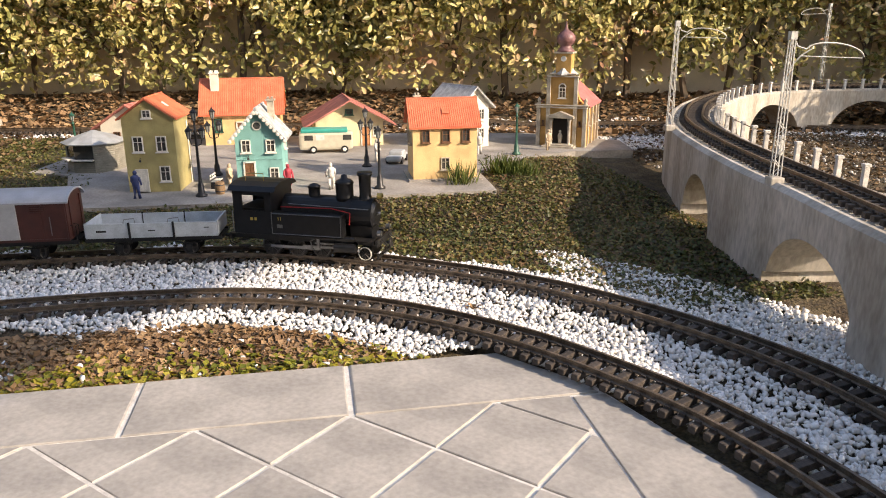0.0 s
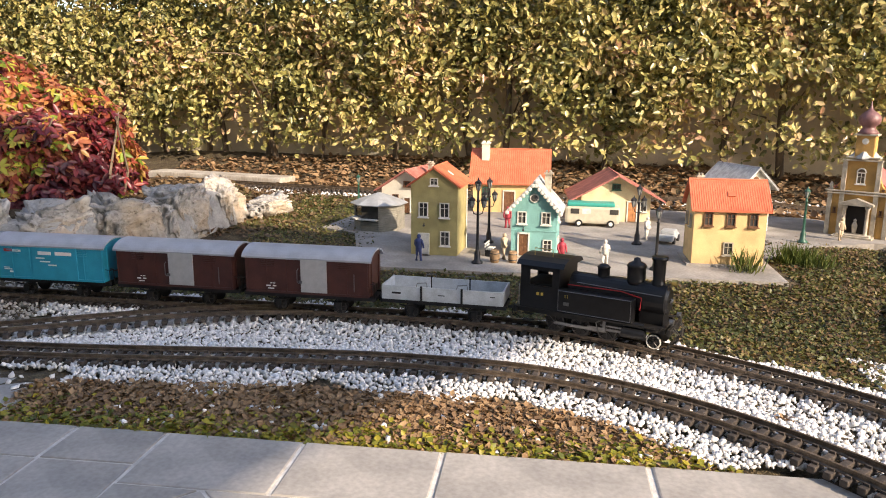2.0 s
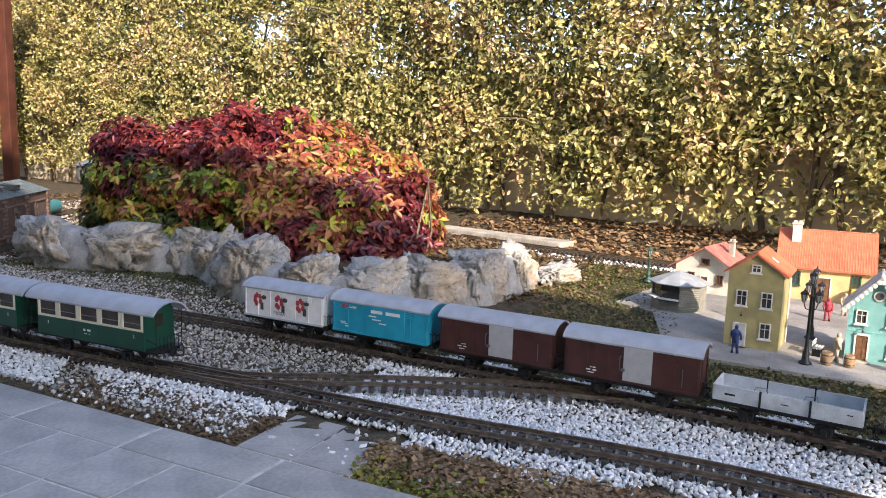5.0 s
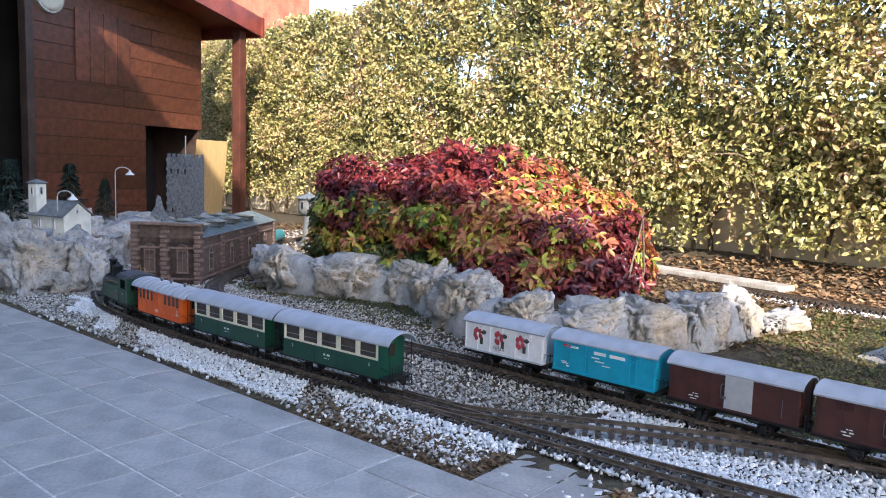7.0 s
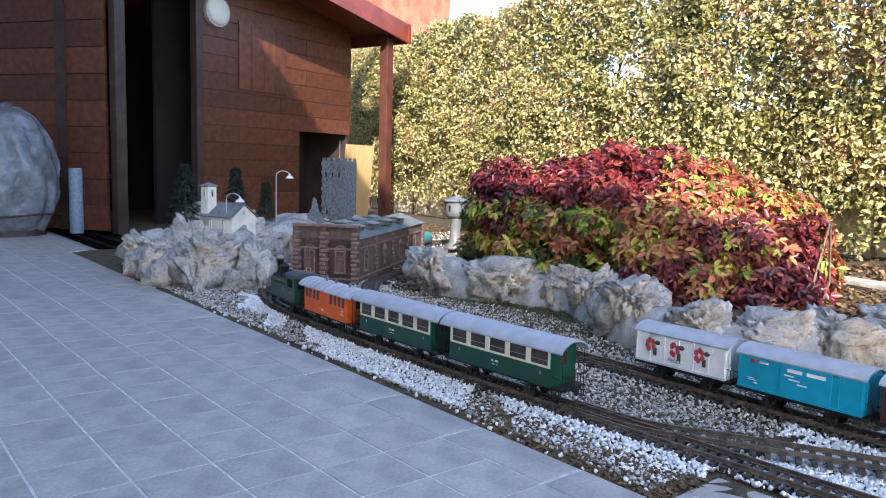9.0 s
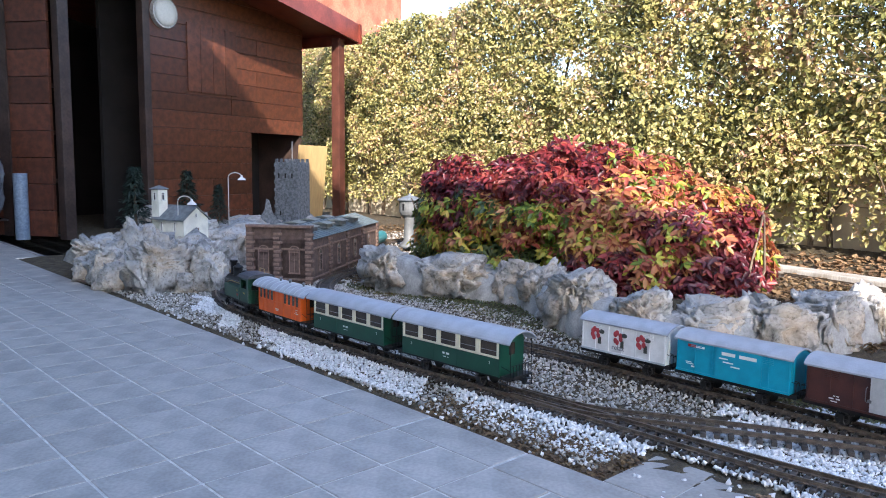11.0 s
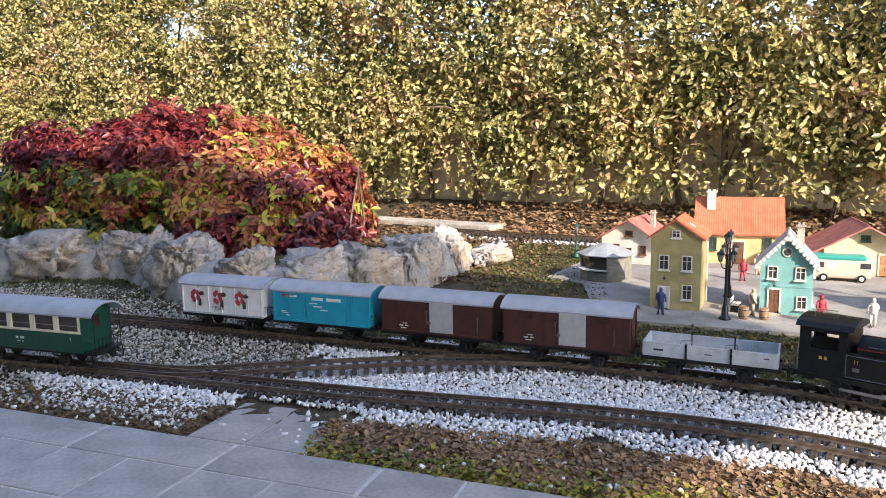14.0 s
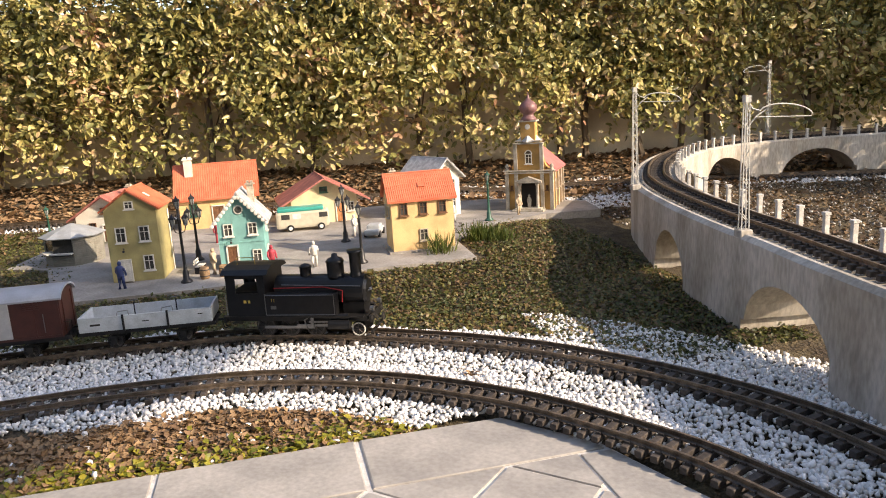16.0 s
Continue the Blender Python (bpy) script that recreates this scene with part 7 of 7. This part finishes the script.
    for sy in (-1, 1):
        bm = B()
        box(bm, (-0.105, sy * 0.048, 0.072), (0.085, 0.003, 0.05))
        box(bm, (-0.137, sy * 0.048, 0.117), (0.02, 0.003, 0.044))
        box(bm, (-0.070, sy * 0.048, 0.117), (0.015, 0.003, 0.044))
        box(bm, (-0.105, sy * 0.048, 0.134), (0.085, 0.003, 0.010))
        part("side_panel", bm, paint, cab)
        bm = B()
        for x in (-0.149, -0.0625):
            tube(bm, [(x, sy * 0.0505, 0.052), (x, sy * 0.0515, 0.06), (x, sy * 0.0515, 0.09), (x, sy * 0.0505, 0.096)], 0.0011, 5)
        part("grab_rail", bm, M_STEEL, cab, "bright steel grab rail")
    bm = B()
    box(bm, (-0.064, 0, 0.1), (0.003, 0.093, 0.078))
    part("front_panel", bm, paint, cab)
    bm = B()
    box(bm, (-0.147, 0, 0.07), (0.003, 0.093, 0.05))
    box(bm, (-0.147, 0, 0.131), (0.003, 0.093, 0.016))
    for y in (-0.042, 0.042):
        box(bm, (-0.147, y, 0.11), (0.003, 0.009, 0.04))
    part("back_panel", bm, paint, cab)
    # Solid block filling the cab, near-black to paint the shade inside.
    bm = B()
    box(bm, (-0.105, 0, 0.075), (0.07, 0.08, 0.05))
    part("cab_interior", bm, M_SHADE_BLACK, cab)
    bm = B()
    prism(bm, [(-0.055, 0.138), (0.055, 0.138), (0.045, 0.147), (0.022, 0.1525), (0, 0.154), (-0.022, 0.1525), (-0.045, 0.147)], -0.155, -0.052, 'x')
    part("cab_roof", bm, M_LOCOB if lines else mat("dark_grey_roof", (0.06, 0.065, 0.075), 0.4, 0.1), t)
    bm = B()
    tube(bm, [(-0.13, -0.02, 0.152), (-0.13, -0.02, 0.168), (-0.09, -0.02, 0.168), (-0.09, -0.02, 0.153)], 0.001, 4)
    part("roof_rail", bm, M_BRASS, t, "thin brass roof rail")
    for x, s in ((0.158, 1), (-0.160, -1)):
        bm = B()
        box(bm, (x, 0, 0.040), (0.006, 0.092, 0.014), bev=0.001)
        beam = part("buffer_beam", bm, M_UNDER, t)
        bm = B()
        cyl(bm, (x + s * 0.003, 0, 0.032), (x + s * 0.013, 0, 0.032), 0.003, n=8)
        cyl(bm, (x + s * 0.013, 0, 0.032), (x + s * 0.016, 0, 0.032), 0.009, n=14)
        part("buffer", bm, M_RIM, beam)
        bm = B()
        for y in (-0.03, -0.02, 0.02, 0.03):
            tube(bm, [(x + s * 0.004, y, 0.044), (x + s * 0.014, y, 0.034), (x + s * 0.012, y, 0.020), (x + s * 0.004, y * 0.8, 0.014)], 0.0012, 5)
        part("brake_hose", bm, M_UNDER, beam)
    bm = B()
    cyl(bm, (0.148, 0, 0.128), (0.158, 0, 0.128), 0.0065, n=14)
    part("head_lamp", bm, M_BRASS, t)
    bm = B()
    prism(bm, [(-0.04, 0.008), (0.04, 0.008), (0.04, 0.014), (-0.04, 0.014)], 0.156, 0.160, 'x')
    part("rail_guard", bm, M_UNDER, t)
    return t, 0.352


def arc_table(line):
    c = [0.0]
    for a, b in zip(line, line[1:]):
        c.append(c[-1] + math.hypot(b[0] - a[0], b[1] - a[1]))
    return c


def set_on(t, line, s, wb, flip):
    """Stand a vehicle on the track with its middle at arc length s."""
    k = arc_table(line)

    def at(q):
        i = min(max(int(np.searchsorted(k, q)), 0), len(line) - 1)
        return line[i]
    a, b = at(s - wb / 2), at(s + wb / 2)
    h = math.degrees(math.atan2(b[1] - a[1], b[0] - a[0])) + (180 if flip else 0)
    x, y = (a[0] + b[0]) / 2, (a[1] + b[1]) / 2
    t.matrix_world = pose(x, y, bed(x, y) + 0.0201, 0, 0, h)


def s_of(line, x):
    k = arc_table(line)
    return min((abs(p[0] - x) + (10 if p[1] > 1.9 or p[1] < 0.9 else 0), q) for p, q in zip(line, k))[1]


# goods train on the inner track, heading to the viaduct
s = s_of(INNER, 0.17)
for make in (lambda: loco(M_LOCOB, M_STEEL, "black model steam locomotive with side tanks on the inner track", M_LETY), flat_wagon, lambda: box_wagon(M_BROWN, "brown"), lambda: box_wagon(M_BROWN, "brown"),
             lambda: box_wagon(M_CYAN, "cyan"), lambda: box_wagon(M_WHITEP, "white")):
    v, ln = make()
    set_on(v, INNER, s - ln / 2, 0.14, False)
    s -= ln + 0.012
# passenger train on the outer track, heading for the engine shed
s = s_of(OUTER, -3.17)
for make in (lambda: loco(M_LOCOG, None, "dark green model steam locomotive with black boiler on the outer track", M_LETY), orange_coach, green_coach, green_coach):
    v, ln = make()
    set_on(v, OUTER, s + ln / 2, 0.17, True)
    s += ln + 0.008


# ---- brick engine shed ----
def engine_shed():
    M_BRK = mat("model_brick", (0.125, 0.083, 0.068), 0.85, 0.2, 40, 0.3, fine=220)
    M_QUOIN = mat("quoin_stone", (0.22, 0.145, 0.115), 0.85, 0.2, 60, 0.3)
    M_ZINC = mat("zinc_roof", (0.115, 0.145, 0.15), 0.5, 0.2, 20, 0.2)
    d = Vector((-0.61, 0.79)).normalized()
    fr = Vector((d.y, -d.x))
    Rc = Vector((-3.46, 1.84)) - fr * 0.005
    W, L, H = 0.30, 1.26, 0.222
    org = Rc - fr * (W / 2)
    ang = math.degrees(math.atan2(fr.y, fr.x))
    t = thing("engine_shed", (org.x, org.y, 0), ang, "brown brick model engine shed with grey-green metal roof", "engine shed")
    # local x across the front, local y to the back
    bm = B()
    box(bm, (0, L / 2, H / 2), (W, L, H))
    box(bm, (0, 0.012, H / 2 + 0.03), (W, 0.024, H + 0.06))
    part("wall", bm, M_BRK, t)
    bm = B()
    prism(bm, [(-W / 2 - 0.01, H), (W / 2 + 0.01, H), (0, H + 0.055)], 0.024, L + 0.01, 'y')
    rf = part("roof", bm, M_ZINC, t)
    for i in range(24):
        y = 0.04 + i * (L - 0.04) / 23
        for sg in (-1, 1):
            bm = B()
            tube(bm, [(0, y, H + 0.056), (sg * (W / 2 + 0.01), y, H + 0.001)], 0.002, 4)
            part("roof_seam", bm, M_ZINC, rf)
    for y in (0.16, 0.4, 0.64, 0.88):
        for sg in (-1, 1):
            bm = B()
            box(bm, (sg * 0.08, y, H + 0.040), (0.078, 0.09, 0.024), bev=0.002)
            sk = part("roof_vent", bm, mat("vent_dark", (0.12, 0.13, 0.13), 0.6), t)
            bm = B()
            prism(bm, [(-0.052, 0.052), (0.052, 0.052), (0, 0.062)], y - 0.058, y + 0.058, 'y')
            bmesh.ops.translate(bm, verts=bm.verts, vec=(sg * 0.08, 0, H))
            part("vent_lid", bm, mat("pale_lid", (0.25, 0.255, 0.21), 0.6), sk)
    for x in (-W / 2, -0.01, W / 2):
        bm = B()
        box(bm, (x, -0.004, (H + 0.065) / 2), (0.035, 0.02, H + 0.07), bev=0.002)
        p = part("pilaster", bm, M_BRK, t)
        for k in range(12):
            bm = B()
            box(bm, (x + (0.004 if k % 2 else -0.004), -0.009, 0.018 + k * 0.021), (0.040 if k % 2 else 0.030, 0.018, 0.012), bev=0.0015)
            part("quoin", bm, M_QUOIN, p)
    bm = B()
    box(bm, (0, 0.0, H + 0.064), (W + 0.03, 0.05, 0.012), bev=0.002)
    part("coping", bm, M_QUOIN, t)
    for y in (0.3, 0.6, 0.9, L - 0.02):
        bm = B()
        box(bm, (W / 2 + 0.002, y, H / 2), (0.014, 0.03, H))
        p = part("pilaster", bm, M_BRK, t)
        for k in range(10):
            bm = B()
            box(bm, (W / 2 + 0.006, y, 0.016 + k * 0.021), (0.012, 0.040 if k % 2 else 0.030, 0.012), bev=0.001)
            part("quoin", bm, M_QUOIN, p)
    for x in (-0.082, 0.074):
        window(t, x, -0.004, 0.112, 0.054, 0.105, frame=M_QUOIN, arch=True, bars=2, glass=M_BRK)
    for y in (0.15, 0.45, 0.75, 1.05):
        window(t, W / 2 + 0.002, y, 0.10, 0.05, 0.085, 90, frame=M_QUOIN, arch=True)
    for z in (0.03, 0.175):
        bm = B()
        box(bm, (0, -0.003, z), (W, 0.01, 0.008))
        box(bm, (W / 2 + 0.002, L / 2, z), (0.008, L, 0.008))
        part("brick_course", bm, M_QUOIN, t)


engine_shed()


# ---- chapel, castle ruin, trees and lamps on the mound ----
def chapel():
    t = gable_house("model_chapel", (-4.40, 1.66, 0.165), 18, 0.155, 0.23, 0.115, 0.175, mat("chapel_white", (0.72, 0.70, 0.60), 0.75, 0.1, 20, 0.2), mat("chapel_slate", (0.16, 0.17, 0.17), 0.7, 0.2, 40, 0.3), "small white model chapel with dark roof on the rocks", over=0.012)
    t["category"] = "model chapel"
    t.matrix_world = pose(-4.37, 1.595, 0.165, 0, 0, 106) @ Matrix.Scale(1.05, 4)
    door(t, 0, -0.1155, 0.0, 0.034, 0.07)
    window(t, 0, -0.1153, 0.13, 0.012, 0.016, arch=True, bars=0, sill=False)
    for y in (-0.05, 0.05):
        window(t, -0.0785, y, 0.07, 0.016, 0.04, 270, arch=True)
        window(t, 0.0785, y, 0.07, 0.016, 0.04, 90, arch=True)
    bm = B()
    box(bm, (-0.05, 0.10, 0.13), (0.055, 0.055, 0.26))
    part("tower", bm, MATS["chapel_white"], t)
    for rz_, dx, dy in ((0, 0, -0.0278), (270, -0.0278, 0), (90, 0.0278, 0)):
        window(t, -0.05 + dx, 0.10 + dy, 0.222, 0.018, 0.030, rz_, arch=True, bars=0)
    bm = B()
    lathe(bm, [(0.048, 0.262), (0.05, 0.266), (0.002, 0.284)], (-0.05, 0.10, 0), 4)
    bmesh.ops.rotate(bm, verts=bm.verts, cent=(-0.05, 0.10, 0), matrix=Matrix.Rotation(radians(45), 3, 'Z'))
    part("tower_roof", bm, MATS["chapel_slate"], t)
    bm = B()
    tube(bm, [(-0.05, 0.1, 0.28), (-0.05, 0.1, 0.31)], 0.0012, 4)
    tube(bm, [(-0.058, 0.1, 0.302), (-0.042, 0.1, 0.302)], 0.0012, 4)
    part("cross", bm, M_BLACK, t)


chapel()


def castle():
    M_C = mat("castle_stone", (0.15, 0.16, 0.17), 0.9, 0.3, 60, 0.8, fine=200, bdist=0.004)
    t = thing("castle_tower", (-4.845, 2.58, 0.14), 28, "grey rough-stone model castle tower with battlements", "castle tower")
    bm = B()
    box(bm, (0, 0, 0.22), (0.17, 0.17, 0.48), bev=0.004)
    part("tower", bm, M_C, t)
    rr_ = random.Random(4)
    for k in range(17):
        for i in range(6):
            bm = B()
            box(bm, (-0.072 + 0.029 * i + (0.012 if k % 2 else 0) - 0.004, -0.086, 0.0 + k * 0.0275), (0.025, 0.006, 0.023), bev=0.002)
            part("stone", bm, M_C, t)
    for i in range(5):
        for y in (-0.078, 0.078):
            bm = B()
            box(bm, (-0.072 + 0.036 * i, y, 0.47), (0.018, 0.014, 0.026), bev=0.002)
            part("merlon", bm, M_C, t)
    # Slits are near-black plates on the face; their shade is only colour.
    for z, xs_ in ((0.37, (-0.05, 0.0, 0.05)), (0.12, (-0.04,))):
        for x in xs_:
            bm = B()
            box(bm, (x, -0.0895, z), (0.009, 0.003, 0.03))
            part("arrow_slit", bm, M_SHADE_BLACK, t)
    bm = B()
    cyl(bm, (0, 0, 0.46), (0, 0, 0.60), 0.003, n=6)
    part("pole", bm, M_MAST, t)
    t2 = thing("castle_ruin", (-4.78, 2.40, 0.12), 60, "broken grey stone wall of a model castle ruin", "castle ruin")
    bm = B()
    prism(bm, [(-0.12, 0), (0.12, 0), (0.12, 0.09), (0.085, 0.12), (0.075, 0.09), (0.045, 0.085), (0.02, 0.10), (-0.01, 0.15), (-0.03, 0.23), (-0.05, 0.24), (-0.06, 0.17), (-0.09, 0.12), (-0.12, 0.10)], -0.016, 0.016, 'y')
    part("wall", bm, M_C, t2)


castle()
L_SPRUCE = leafmat("spruce_needle", [(0.0, (0.015, 0.03, 0.022)), (0.5, (0.035, 0.06, 0.045)), (1.0, (0.06, 0.08, 0.06))], 0.6, 0.1)


def spruce(x, y, z, h):
    t = thing("model_spruce", (x, y, z), 0, "small dark model spruce tree on the mound", "model tree", "model spruce trees")
    bm = B()
    tube(bm, [(0, 0, 0), (0, 0, h * 0.9)], [h * 0.03, h * 0.008], 6)
    part("trunk", bm, M_BARK, t)
    rt = np.random.default_rng(int(abs(x * 100)))
    n = 900
    f = rt.random(n) ** 0.75
    a = rt.uniform(0, 6.28, n)
    tier = 0.75 + 0.25 * np.sin(f * 45)
    r = (1 - f) * h * 0.30 * tier * np.sqrt(rt.random(n))
    p = np.column_stack([r * np.cos(a), r * np.sin(a), h * (0.1 + 0.9 * f)])
    d = np.column_stack([np.cos(a), np.sin(a), np.full(n, -0.25)]) + rt.normal(0, 0.25, (n, 3))
    d /= np.linalg.norm(d, axis=1)[:, None]
    s_ = np.cross(d, np.array([0, 0, 1.0]))
    s_ /= np.linalg.norm(s_, axis=1)[:, None]
    cr = scatter("crown", p, LEAF * np.array([0.6, 1, 1]), LEAF_F, rt.uniform(0.7, 1.2, n)[:, None] * h * 0.10 * np.ones(3), np.stack([s_, d, np.cross(s_, d)], 2), L_SPRUCE, "")
    cr.parent = t


spruce(-4.83, 1.52, 0.16, 0.40)
spruce(-4.92, 2.08, 0.18, 0.27)
spruce(-4.98, 1.90, 0.2, 0.34)


def gooseneck(x, y, z, h, rz, label):
    t = thing("gooseneck_lamp", (x, y, z), rz, label, "model lamp", "gooseneck lamps")
    bm = B()
    pts = [(0, 0, 0), (0, 0, h)] + [(0.045 - 0.045 * math.cos(a), 0, h + 0.03 * math.sin(a)) for a in np.linspace(0.3, 2.7, 9)]
    tube(bm, pts, 0.003, 6)
    part("pole", bm, M_MAST, t)
    bm = B()
    lathe(bm, [(0.026, 0), (0.022, 0.006), (0.008, 0.018), (0.005, 0.03)], (0.088, 0, h - 0.015), 14)
    part("shade", bm, mat("white_enamel", (0.70, 0.70, 0.68), 0.35, 0.05), t)


gooseneck(-4.30, 1.55, 0.12, 0.26, 30, "white gooseneck model lamp beside the chapel")
gooseneck(-4.72, 2.05, 0.14, 0.36, 40, "tall white gooseneck model lamp on the mound")


def water_tower():
    t = thing("water_tower", (-4.32, 3.18, 0.03), 0, "pale grey riveted model water tower", "water tower")
    G = mat("tower_grey", (0.14, 0.145, 0.145), 0.5, 0.12, 30, 0.1)
    bm = B()
    lathe(bm, [(0.09, 0), (0.09, 0.012), (0.07, 0.03), (0.052, 0.05), (0.044, 0.20), (0.05, 0.212)], (0, 0, 0), 20)
    part("column", bm, G, t, smooth=True)
    bm = B()
    lathe(bm, [(0.045, 0.208), (0.08, 0.23), (0.09, 0.25), (0.09, 0.33), (0.088, 0.333)], (0, 0, 0), 24)
    part("tank", bm, G, t)
    bm = B()
    lathe(bm, [(0.108, 0.330), (0.110, 0.337), (0.06, 0.355), (0.015, 0.366), (0.012, 0.378), (0.002, 0.38)], (0, 0, 0), 24)
    part("roof", bm, mat("tower_roof", (0.15, 0.165, 0.175), 0.5), t)
    bm = B()
    box(bm, (0.02, -0.088, 0.285), (0.02, 0.006, 0.045))
    part("gauge", bm, M_BLACK, t)
    t.matrix_world = t.matrix_world @ Matrix.Diagonal((0.80, 0.80, 0.97, 1))


water_tower()
# teal tank wagon parked behind the shed
tt = thing("tank_wagon", (-4.35, 2.92, 0.03), 127, "teal model tank wagon parked behind the shed", "model wagon")
bm = B()
cyl(bm, (-0.12, 0, 0.075), (0.12, 0, 0.075), 0.040, n=20)
part("tank", bm, mat("teal_paint", (0.05, 0.24, 0.26), 0.4, 0.1), tt)
running_gear(tt, 0.26, 0.15)
